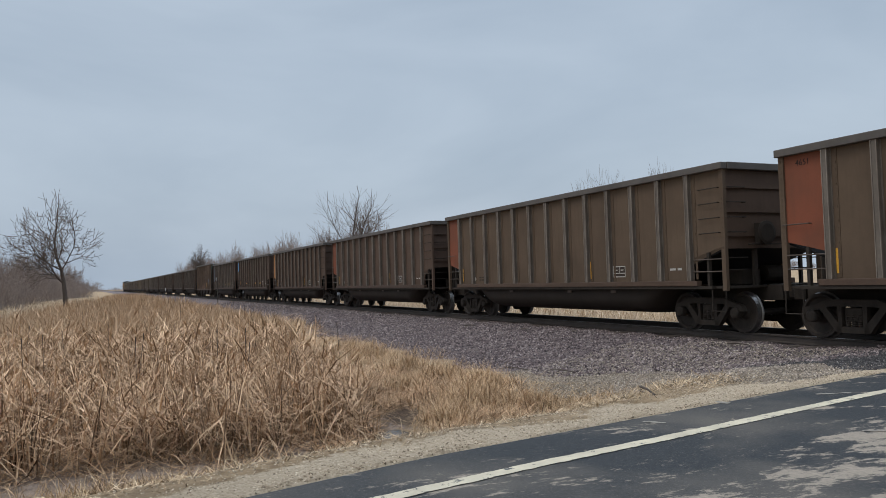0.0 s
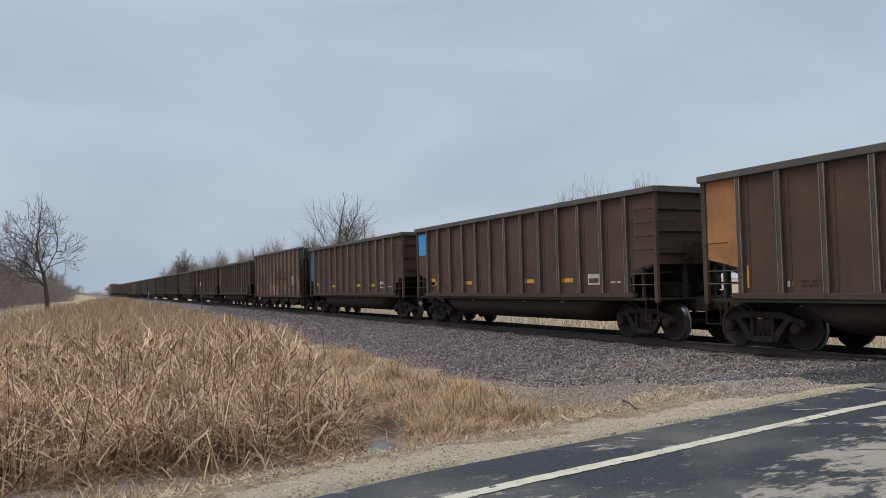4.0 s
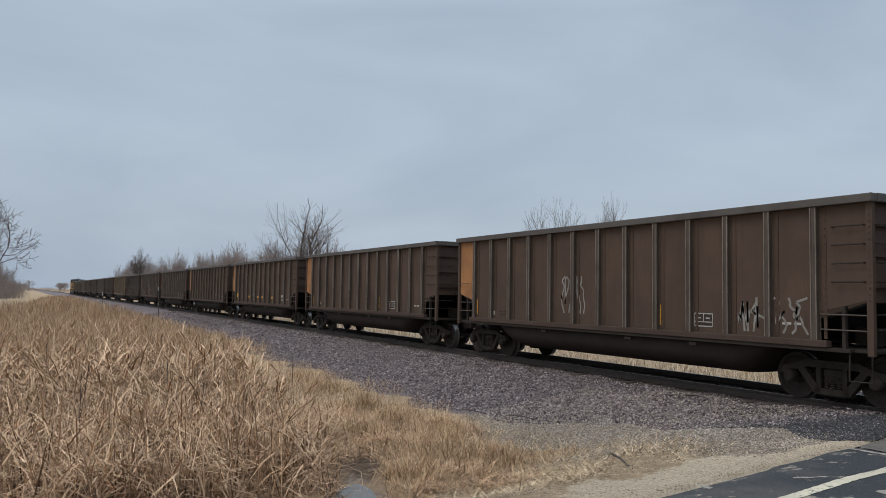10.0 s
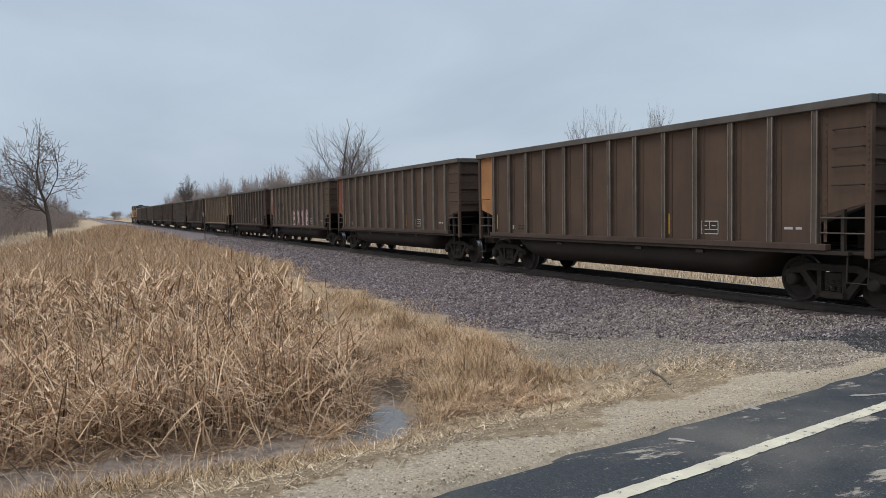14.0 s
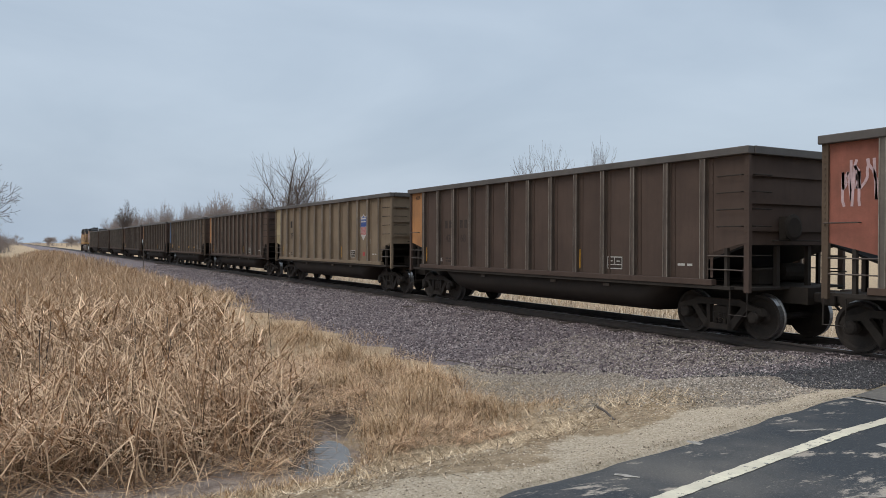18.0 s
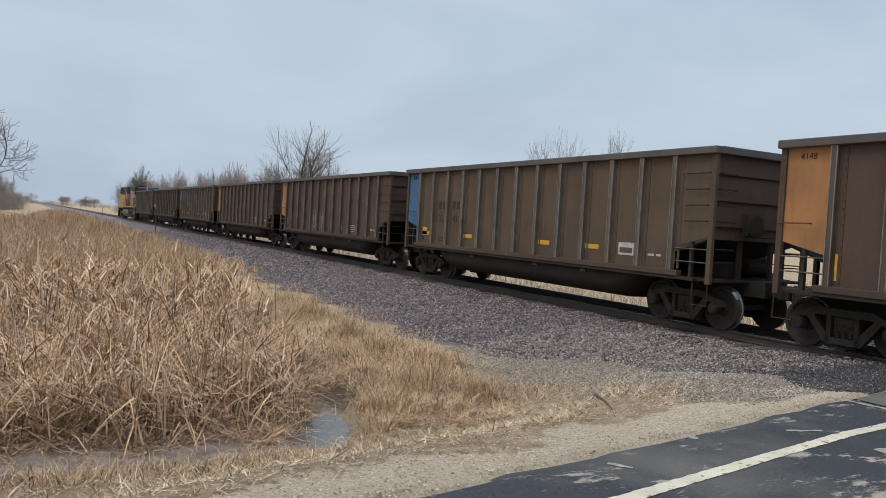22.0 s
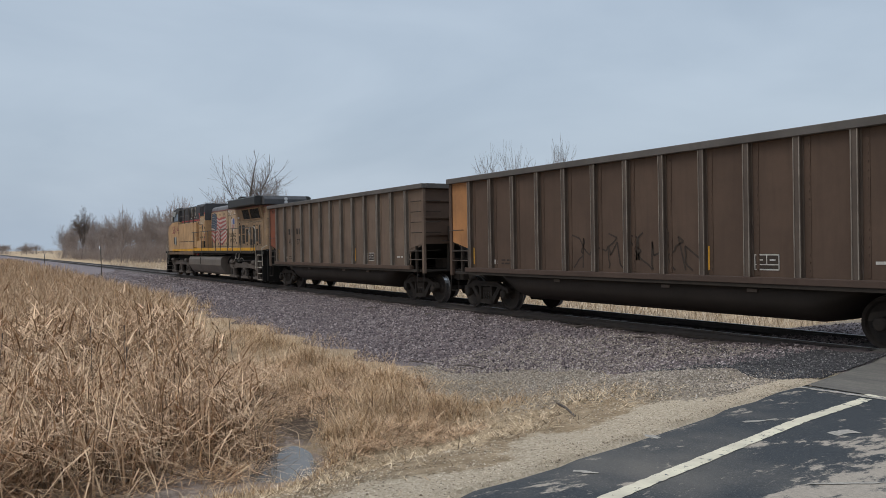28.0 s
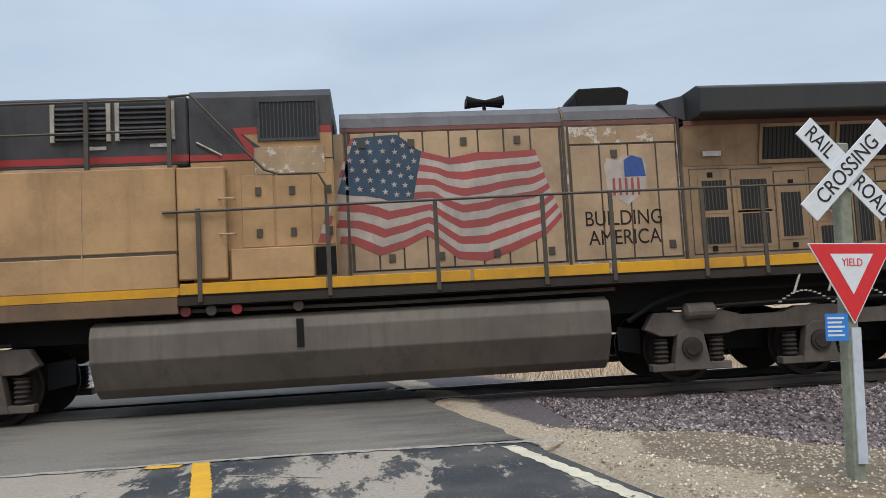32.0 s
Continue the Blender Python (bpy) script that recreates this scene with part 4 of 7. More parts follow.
cars = []
for k, (body, ribs, panel, number, label) in enumerate(CARS):
    car = copy_thing(hopper if body == "hopper" else gondola, pose(0, 0, 0))
    tagged(car, label, "coal car" if body != "hopper" else "hopper car", "cars of the coal train")
    cars.append(car)
    if body == "hopper":
        continue
    for ob in car.children:
        kind = ob.name.split(".")[0]
        if kind == "side_sheet":
            set_look(ob, M_BODY[body])
        elif kind in ("rib", "rivet_strip", "corner_post"):
            if kind == "rib":
                set_look(ob, M_BODY["tan"] if body == "tan" else M_RIB2 if ribs else M_RIB)
            else:
                set_look(ob, M_BODY[body])
        elif kind in ("side_sill", "end_sheet", "end_stiffener") and body in ("tan", "olive", "dusty"):
            set_look(ob, M_BODY["tan" if body == "tan" else "brown"])
        elif kind == "end_panel":
            lead = sum(v.co.x for v in ob.data.vertices) > 0
            set_look(ob, M_BODY[body] if lead or panel == "square" else M_ENDP[panel])
    if panel == "square":
        plate(car, -7.18, -6.36, 2.75, 3.62, M_SKYB, -1.504, "blue_square", "sky-blue painted square")
    if number:
        write(car, number, -6.76, -1.505, 3.55, 0.17, M_WHITE if panel == "square" else M_INK, "panel_number")
    # amber reflectors, upright or lying
    if panel in ("blue", "square") or number == "4404":
        for x in ((-2.85, -0.75, 0.28, 2.42) if number == "4404" else (-5.95, -3.0, 1.15, 3.2)):
            plate(car, x, x + 0.52, 1.52, 1.64, M_REFL, name="reflector")
        plate(car, -5.95, -5.6, 1.50, 1.78, M_REFL, name="reflector")
        plate(car, -6.0, -5.82, 1.33, 1.45, M_INK, name="placard")
        plate(car, 4.45, 4.98, 1.44, 1.74, M_WHITE, name="placard", label="scuffed white placard")
        plate(car, 4.5, 4.93, 1.49, 1.62, M_BODY[body], -1.5105, "placard_panel")
    else:
        for x in (-6.1, -0.12, 2.08, 4.08):
            plate(car, x, x + 0.11, 1.32, 1.80, M_REFL, name="reflector")
        data_box(car, 3.2, 1.34)
        plate(car, -5.2, -4.95, 1.34, 1.46, M_WHITE, name="placard")
    bars(car, -4.75, 1.45, (0.18, 0.12, 0.2), 0.045, M_FAINT)
    bars(car, -4.75, 1.36, (0.12, 0.2, 0.1), 0.045, M_FAINT)
    bars(car, 5.45, 1.5, (0.2, 0.14), 0.05, M_WHITE)

# owner's marks stay bars; numbers are stencilled
for k, left, right, mat_ in ((22, "45", "37", M_INK), (14, "42", "68", M_FAINT), (16, "41", "48", M_FAINT), (10, "44", "04", M_FAINT), (17, "32", "42", M_FAINT), (20, "35", "18", M_INK)):
    c = cars[k]
    for x, t in ((-4.60, left), (-3.63, right)):
        write(c, t, x, -1.5055, 2.10, 0.34, mat_, "car_number")
        for dx in (-0.2, 0.08):
            plate(c, x + dx, x + dx + 0.17, 2.44, 2.70, mat_, -1.5045, "owner_bar", t=0.002)
c = cars[13]
SPRAY = {
    "E": ([(0.15, 0.04), (0.17, 0.78)], [(0.0, 0.70), (0.25, 0.86), (0.98, 0.72)], [(0.15, 0.46), (0.85, 0.52)], [(0.1, 0.09), (0.55, 0.10), (1.0, 0.22)], [(0.9, 0.55), (0.95, 0.14)]),
    "R": ([(0.12, 0.06), (0.42, 0.40), (0.30, 0.80)], [(0.0, 0.70), (0.28, 0.88), (0.92, 0.62)], [(0.86, 0.62), (0.50, 0.42)], [(0.55, 0.45), (0.95, 0.05)]),
    "I": ([(0.48, 0.10), (0.42, 0.80)], [(0.05, 0.68), (0.3, 0.88), (0.98, 0.70)], [(0.0, 0.07), (0.95, 0.09)]),
    "B": ([(0.2, 0.05), (0.28, 0.80)], [(0.0, 0.70), (0.25, 0.90), (0.95, 0.66)], [(0.9, 0.70), (0.62, 0.48)], [(0.62, 0.48), (1.0, 0.42)], [(0.95, 0.44), (0.95, 0.14)], [(0.1, 0.08), (0.98, 0.10)], [(0.36, 0.46), (0.62, 0.48)]),
}


def spray_letter(car, ch, x, z, w, h, thick):
    """A fat sprayed letter: one outline below, a paler fill above."""
    for mat_, grow_, y in ((M_SALMON, 0.05, -1.5055), (M_PINK, 0.0, -1.5085)):
        bm = bmesh.new()
        for k, path in enumerate(SPRAY[ch]):
            for (xa, za), (xb, zb) in zip(path, path[1:]):
                a, b_ = Vector((x + w * xa, z + h * za)), Vector((x + w * xb, z + h * zb))
                d = (b_ - a).normalized()
                n_ = Vector((-d.y, d.x)) * (thick + grow_) / 2
                a, b_ = a - d * (0.03 + grow_ / 2), b_ + d * (0.03 + grow_ / 2)
                bm.faces.new([bm.verts.new((q.x, y - 0.0003 * k, q.y)) for q in (a - n_, b_ - n_, b_ + n_, a + n_)])
        part("graffiti_letter" if mat_ is M_PINK else "letter_outline", bm, mat_, car, "pale pink sprayed letter" if mat_ is M_PINK else "dull salmon edge of the letter")


for x, ch, w in ((-0.99, "E", 0.70), (0.08, "R", 0.80), (1.22, "I", 0.66), (2.2, "B", 0.90)):
    spray_letter(c, ch, x, 1.08, w, 1.12, 0.19 if ch != "B" else 0.24)
for x in (-4.98, -4.02):
    for dx in (-0.02, 0.2):
        plate(c, x + dx, x + dx + 0.17, 2.44, 2.7, M_INK, -1.5045, "owner_bar", t=0.002)
strokes(c, -6.95, 2.6, 0.6, 0.8, 4, M_PINK, 5)
strokes(c, -5.9, 1.7, 1.4, 0.6, 6, M_SALMON, 6)
write(c, "99", -3.9, -1.5055, 2.02, 0.34, M_INK, "car_number")
strokes(cars[8], -1.6, 1.5, 1.0, 1.0, 6, M_GRAF, 11)
strokes(cars[8], 4.4, 1.3, 1.6, 0.7, 7, M_GRAF, 12)
strokes(cars[18], -2.0, 1.24, 1.75, 1.0, 9, M_GRAF, 13, width=0.04)
strokes(cars[10], -1.88, 1.36, 0.72, 0.85, 5, M_GRAF, 14, width=0.028)
strokes(cars[21], -1.9, 1.3, 3.9, 0.8, 9, M_FAINT, 15, width=0.04)
strokes(cars[12], -6.6, 1.5, 0.6, 1.2, 5, M_GRAF, 16)
strokes(cars[7], -5.2, 1.5, 0.3, 0.4, 3, M_GRAF, 17)
c = cars[15]
write(c, "28261", -4.35, -1.5055, 2.30, 0.40, M_INK, "car_number")
for x in (-4.85, -4.45):
    plate(c, x, x + 0.28, 2.72, 3.06, M_INK, -1.5045, "owner_bar", t=0.002)
sh = lambda s, dx=0.0: [(4.58 + dx + s * a, 2.62 + s * b) for a, b in ((-0.30, 0.42), (-0.15, 0.36), (0, 0.46), (0.15, 0.36), (0.30, 0.42), (0.36, 0.28), (0.33, -0.22), (0, -0.50), (-0.33, -0.22), (-0.36, 0.28))]
part("emblem_border", prism(sh(1.12), -1.508, -1.505), M_WHITE, c, "white border of the shield")
part("emblem_field", prism([(4.22, 2.62), (4.94, 2.62), (4.94, 2.90), (4.88, 3.03), (4.73, 2.97), (4.58, 3.07), (4.43, 2.97), (4.28, 3.03), (4.22, 2.90)], -1.511, -1.508), M_NAVY, c, "blue head of the shield")
for i in range(5):
    plate(c, 4.34 + i * 0.105, 4.39 + i * 0.105, 2.28, 2.60, M_RED, -1.508, "emblem_stripe")
for zz in (2.80, 2.92):
    plate(c, 4.34, 4.82, zz, zz + 0.06, M_WHITE, -1.511, "emblem_bar", t=0.002)
plate(c, 4.55, 4.72, 1.42, 1.58, M_RED, name="placard")
plate(c, 5.1, 5.28, 1.9, 2.1, M_WHITE, name="placard")
c = cars[6]
for x, w in ((0.13, 0.63), (1.28, 0.66), (2.25, 0.98)):
    plate(c, x, x + 0.15, 2.08, 2.98, M_INK, -1.506, "owner_bar", t=0.002)
    plate(c, x + w - 0.15, x + w, 2.08, 2.98, M_INK, -1.506, "owner_bar", t=0.002)
    plate(c, x + 0.15, x + w - 0.15, 2.1, 2.24, M_INK, -1.506, "owner_bar", t=0.002)
for x, ch in zip((-5.14, -4.70, -4.16, -3.74, -3.12, -2.76), "880060"):
    write(c, ch, x, -1.5055, 1.65, 0.40, M_INK, "car_number")
for x in (-5.03, -4.1, -3.1):
    plate(c, x, x + 0.24, 2.17, 2.48, M_INK, -1.5045, "owner_bar", t=0.002)
part("graffiti", prism([(-2.22, 1.07), (0.74, 1.07), (0.35, 1.80), (-2.22, 1.82)], -1.5065, -1.5045), M_SALMON, c, "faded salmon graffiti block")
for x, z in ((-1.9, 1.1), (-1.2, 1.12), (-0.6, 1.1), (0.0, 1.1)):
    plate(c, x, x + 0.09, z, z + 0.62, M_PINK, -1.5068, "graffiti_stroke", t=0.002)
plate(c, 4.34, 5.0, 1.72, 2.3, M_GRAF, name="placard", label="faded pale blue notice")
for i in range(7):
    plate(c, 4.40, 4.92 - 0.05 * (i % 3), 1.78 + 0.07 * i, 1.80 + 0.07 * i, M_SKYB, -1.511, "notice_line", t=0.002)
for x, z0, z1 in ((-6.2, 1.3, 1.9), (-3.45, 1.25, 1.75), (-1.05, 1.3, 1.75), (2.28, 1.28, 1.8), (5.94, 1.25, 2.15)):
    plate(c, x, x + 0.11, z0, z1, M_REFL, name="reflector")
data_box(c, 2.5, 1.16, 0.48, 0.36)
plate(c, 2.75, 2.98, 1.56, 1.70, M_WHITE, name="placard")
for src in (gondola, hopper):
    for o in (*src.children_recursive, src):
        bpy.data.objects.remove(o)

# ---- locomotive: u runs from the nose at 0 to the rear platform at 20.7 ----
def locomotive():
    lo = tagged(new("locomotive"), "weathered yellow and grey diesel locomotive with a painted flag", "locomotive", "cars of the coal train")
    P = lambda name, bm, m, label="", bevel=0.0, smooth=False, parent=None: part(name, bm, m, parent or lo, label, bevel, smooth)
    P("deck", box(-0.95, 20.65, -1.50, 1.50, 1.56, 1.70), M_BLACK, "black underframe deck")
    P("frame_rail", box(0.4, 19.6, -0.9, 0.9, 1.12, 1.56), M_BLACK)
    # nose and cab
    nose = bmesh.new()
    pts = [(0.0, 1.62), (0.0, 3.05), (0.12, 3.48), (1.36, 3.74), (1.36, 1.62)]
    prism(pts, -1.5, 1.5, nose)
    P("nose", nose, M_YEL, "broad slanting yellow nose", 0.06)
    P("nose_skirt", box(-0.02, 1.38, -1.505, 1.505, 1.47, 1.62), M_SKIRT)
    cab = prism([(1.36, 1.62), (1.36, 3.70), (3.34, 3.70), (3.34, 1.62)], -1.53, 1.53)
    P("cab_wall", cab, M_YEL, "yellow lower cab wall", 0.02)
    P("cab_upper", prism([(1.42, 3.70), (1.62, 4.45), (3.34, 4.45), (3.34, 3.70)], -1.50, 1.50), M_LGREY, "grey upper cab", 0.02)
    P("cab_roof", prism([(1.40, 4.44), (1.60, 4.56), (2.6, 4.66), (3.40, 4.66), (3.40, 4.44)], -1.45, 1.45), M_LGREY, "grey cab roof", 0.04)
    for s in (-1, 1):
        o = lambda a, b: sorted((s * a, s * b))
        for x0, x1 in ((1.78, 2.42), (2.48, 3.12)):
            w = P("side_window", box(x0, x1, *o(1.50, 1.508), 3.76, 4.28), M_GLASS, "dark cab window")
            fr = bmesh.new()
            for q in ((x0 - 0.04, x0, 3.72, 4.32), (x1, x1 + 0.04, 3.72, 4.32), (x0, x1, 3.72, 3.76), (x0, x1, 4.28, 4.32)):
                box(q[0], q[1], *o(1.50, 1.525), q[2], q[3], fr)
            P("window_frame", fr, M_RAILP, "", parent=w)
        P("sunshade", prism([(1.60, 4.42), (2.75, 4.42), (2.35, 4.10), (1.74, 4.10)], *o(1.53, 1.55)), M_LOCKER, "pale sunshade over the window")
        P("door_seam", box(3.30, 3.335, *o(1.53, 1.538), 1.7, 4.4), M_RAILP)
        P("side_locker", box(1.62, 2.55, *o(1.53, 1.545), 2.15, 2.72), M_YEL, "yellow locker door", 0.006)
        P("locker_cover", box(2.28, 2.66, *o(1.545, 1.57), 2.12, 2.68), M_LOCKER, "pale grey cover plate", 0.006)
        P("locker_vent", box(1.98, 2.16, *o(1.545, 1.552), 2.18, 2.66), M_SCREEN)
        P("mirror", box(1.5, 1.62, *o(1.53, 1.60), 3.80, 4.1), M_RAILW)
    P("windshield", prism([(1.405, 3.78), (1.575, 4.38), (1.595, 4.38), (1.425, 3.78)], -1.2, 1.2), M_GLASS, "dark windshield")
    P("antenna", tube([(3.0, 0.3, 4.66), (3.0, 0.3, 4.85)], 0.015), M_BLACK)
    P("roof_unit", box(2.3, 3.2, -0.6, 0.6, 4.66, 4.76), M_LGREY, "", 0.03)
    # wide equipment section behind the cab
    P("equipment_wall", box(3.36, 7.12, -1.53, 1.53, 1.83, 2.30), M_YEL, "lower yellow equipment wall", 0.012)
    P("equipment_wall", box(3.36, 7.12, -1.525, 1.525, 2.34, 3.52), M_YEL, "yellow equipment wall", 0.012)
    P("wall_seam", box(3.36, 7.14, -1.515, 1.515, 2.30, 2.34), M_RAILP)
    P("wall_ledge", box(3.36, 7.12, -1.40, 1.40, 3.52, 3.58), M_YEL2)
    P("sill_band", box(1.36, 7.15, -1.535, 1.535, 1.71, 1.83), M_STRIPE, "dirty yellow sill band")
    P("sill_skirt", box(1.36, 7.12, -1.53, 1.53, 1.47, 1.71), M_SKIRT, "dirty brown skirt", 0.01)
    for x in (4.62, 5.85):
        P("panel_seam", box(x, x + 0.015, -1.534, 1.534, 1.84, 3.5), M_YEL2)
    P("grey_cabin", box(3.36, 7.28, -1.32, 1.32, 3.58, 4.60), M_LGREY, "grey upper equipment cabin", 0.03)
    P("red_band", box(3.36, 7.28, -1.326, 1.326, 3.64, 3.74), M_LRED, "red stripe")
    for s in (-1, 1):
        o = lambda a, b: sorted((s * a, s * b))
        for x0, x1 in ((5.46, 6.16), (6.34, 7.04)):
            lv = P("louvre", box(x0, x1, *o(1.32, 1.335), 3.98, 4.50), M_SCREEN, "black louvred vent")
            for xx in (x0 - 0.06, x1):
                P("louvre_edge", box(xx, xx + 0.06, *o(1.32, 1.36), 3.96, 4.52), M_RAILW, "", parent=lv)
            for j in range(7):
                zz = 4.0 + j * 0.072
                P("slat", prism([(s * 1.335, zz), (s * 1.375, zz - 0.02), (s * 1.375, zz - 0.005), (s * 1.335, zz + 0.03)], x0, x1, axis="x"), M_LGREY, "", parent=lv)
        P("placard", box(5.9, 6.15, *o(1.332, 1.336), 3.84, 3.89), M_WHITE)
        P("placard", box(6.75, 7.0, *o(1.332, 1.336), 3.86, 3.91), M_WHITE)
        for zz in (4.50, 4.06):
            P("roof_rail", tube([(2.9, s * 1.48, zz - 0.03), (7.05, s * 1.48, zz)], 0.018), M_RAILP)
        for x in (4.72, 5.93, 7.05):
            P("rail_post", box(x - 0.03, x + 0.03, *o(1.45, 1.50), 3.5, 4.52), M_RAILP)
        P("stair_rail", tube([(7.05, s * 1.48, 4.54), (7.35, s * 1.48, 4.56), (8.35, s * 1.48, 3.45), (8.55, s * 1.48, 3.38), (9.1, s * 1.46, 3.38), (9.2, s * 1.46, 3.2), (9.2, s * 1.46, 2.9)], 0.02), M_RAILP, "bent handrail")
        P("door_bar", tube([(7.4, s * 1.36, 3.9), (7.75, s * 1.38, 3.7)], 0.014), M_RAILW)
    # second block
    P("blower_housing", box(7.30, 9.32, -1.34, 1.34, 1.72, 3.62), M_YEL, "yellow blower housing", 0.015)
    P("blower_top", prism([(-1.34, 3.62), (-1.34, 4.55), (-1.26, 4.66), (1.26, 4.66), (1.34, 4.55), (1.34, 3.62)], 7.30, 9.32, axis="x"), M_LGREY, "grey blower top")
    for s in (-1, 1):
        o = lambda a, b: sorted((s * a, s * b))
        P("yellow_patch", prism([(8.25, 3.63), (9.315, 3.63), (9.315, 4.0), (8.05, 4.0), (8.3, 3.8)], *o(1.34, 1.344)), M_YEL)
        P("red_zigzag", prism([(8.02, 4.0), (9.315, 4.0), (9.315, 4.1), (7.9, 4.1), (8.12, 3.72), (7.3, 3.72), (7.3, 3.63), (8.38, 3.63)], *o(1.344, 1.348)), M_LRED, "red zigzag stripe")
        g = P("grille", box(8.30, 9.10, *o(1.348, 1.36), 3.93, 4.46), M_SCREEN, "black square grille")
        for q in ((8.26, 8.30, 3.89, 4.50), (9.10, 9.14, 3.89, 4.50), (8.30, 9.10, 3.89, 3.93), (8.30, 9.10, 4.46, 4.50)):
            P("grille_frame", box(q[0], q[1], *o(1.348, 1.375), q[2], q[3]), M_LGREY, "", parent=g)
        for j in range(14):
            x = 8.33 + j * 0.056
            P("grille_bar", box(x, x + 0.012, *o(1.36, 1.366), 3.93, 4.46), M_LGREY, "", parent=g)
        cbt = P("electric_cabinet", box(7.13, 7.80, *o(1.20, 1.50), 1.93, 3.52), M_YEL, "yellow equipment cabinet", 0.02)
        for zz in (2.55, 3.05):
            P("cabinet_handle", tube([(7.72, s * 1.50, zz), (7.72, s * 1.56, zz), (7.92, s * 1.56, zz), (7.92, s * 1.40, zz)], 0.014), M_YEL2, "", parent=cbt)
        P("step_box", box(7.85, 9.0, *o(1.0, 1.48), 1.90, 2.34), M_YEL, "yellow walkway box", 0.012)
        for x0, x1 in ((8.0, 8.45), (8.48, 8.98), (9.0, 9.30)):
            d = P("access_door", box(x0, x1, *o(1.34, 1.355), 2.36, 3.40), M_YEL, "yellow access door", 0.006)
            P("latch", box(x0 + 0.2, x0 + 0.28, *o(1.355, 1.375), 3.1, 3.22), M_RAILP, "", parent=d)
            P("latch", box(x0 + 0.2, x0 + 0.28, *o(1.355, 1.375), 2.5, 2.62), M_RAILP, "", parent=d)
        # black plate on the flat wall, standing in for the shade inside a recess
        P("recess", box(9.02, 9.31, *o(1.345, 1.362), 1.93, 2.33), M_BLACK)
        P("access_panel", box(8.2, 9.2, *o(1.345, 1.358), 3.40, 3.80), M_FLAKE, "bleached access panel", 0.006)
    # long hood
    def hood(x0, x1, top, material, label):
        poly = [(-0.93, 1.72), (-0.93, top - 0.32), (-0.88, top - 0.14), (-0.74, top - 0.03), (-0.5, top), (0.5, top), (0.74, top - 0.03), (0.88, top - 0.14), (0.93, top - 0.32), (0.93, 1.72)]
        P("hood", prism(poly, x0, x1, axis="x"), material, label)
    hood(9.42, 12.85, 4.42, M_YEL2, "bleached yellow long hood")
    hood(12.87, 14.70, 4.44, M_FLAKE, "bleached yellow long hood with flaking paint")
    P("hood_roof", prism([(-0.945, 4.14), (-0.90, 4.29), (-0.755, 4.405), (-0.5, 4.436), (0.5, 4.436), (0.755, 4.405), (0.90, 4.29), (0.945, 4.14)], 9.42, 12.84, axis="x"), M_HOODSHEEN, "grey hood roof, paled for sky sheen")
    P("hood_roof", prism([(-0.945, 4.16), (-0.90, 4.31), (-0.755, 4.425), (-0.5, 4.456), (0.5, 4.456), (0.755, 4.425), (0.90, 4.31), (0.945, 4.16)], 12.88, 14.69, axis="x"), M_HOODSHEEN, "grey hood roof, paled for sky sheen")
    for s in (-1, 1):
        o = lambda a, b: sorted((s * a, s * b))
        P("red_line", box(9.42, 14.69, *o(0.93, 0.948), 4.075, 4.135), M_FADERED, "faded red stripe")
        P("door_gap", box(9.53, 12.83, *o(0.93, 0.934), 1.95, 4.065), M_RAILP, "dark gaps round the hood doors")
        P("door_gap", box(12.92, 14.68, *o(0.93, 0.934), 1.95, 4.06), M_RAILP, "dark gaps round the hood doors")
        edges = [9.56, 9.94, 10.31, 10.67, 11.07, 11.52, 11.92, 12.34, 12.80]
        for i, (a, b) in enumerate(zip(edges, edges[1:])):
            d = P("hood_door", box(a + 0.012, b - 0.012, *o(0.93, 0.95), 1.97, 4.05), M_YEL2, "bleached yellow hood door", 0.006)
            for zz in ((3.88, 2.14)[i % 2],):
                P("latch", box((a + b) / 2 - 0.05, (a + b) / 2 + 0.05, *o(0.95, 0.97), zz - 0.06, zz + 0.06), M_RAILP, "", parent=d)
        P("top_panel", box(12.95, 14.66, *o(0.93, 0.948), 3.78, 4.05), M_FLAKE, "flaking access panel", 0.005)
        edges = [12.95, 13.42, 13.88, 14.33, 14.66]
        for i, (a, b) in enumerate(zip(edges, edges[1:])):
            d = P("hood_door", box(a + 0.012, b - 0.012, *o(0.93, 0.95), 1.97, 3.75), M_YEL2, "bleached yellow hood door", 0.006)
            if i in (1, 3):
                P("latch", box((a + b) / 2 - 0.05, (a + b) / 2 + 0.05, *o(0.95, 0.97), 3.55 if i == 1 else 2.1, 3.67 if i == 1 else 2.22), M_RAILP, "", parent=d)
        for x in (9.50, 12.86, 14.72):
            P("hood_seam", box(x - 0.02, x + 0.02, *o(0.93, 0.956), 1.8, 4.15), M_RAILP)
    # flag painted across the hood doors
    A_TOP, U_TOP, Z_TOP = (0, 0.2, 0.34, 0.48, 0.62, 0.78, 1), (9.58, 10.33, 10.69, 11.18, 11.67, 12.10, 12.62), (3.98, 4.02, 3.76, 3.63, 3.71, 3.70, 3.72)
    A_BOT, U_BOT, Z_BOT = (0, 0.14, 0.25, 0.34, 0.44, 0.57, 0.7, 0.8, 0.92, 1), (9.02, 9.55, 9.98, 10.37, 10.76, 11.25, 11.71, 12.10, 12.72, 13.02), (2.39, 2.38, 2.18, 2.28, 2.46, 2.08, 2.03, 2.14, 2.38, 2.66)

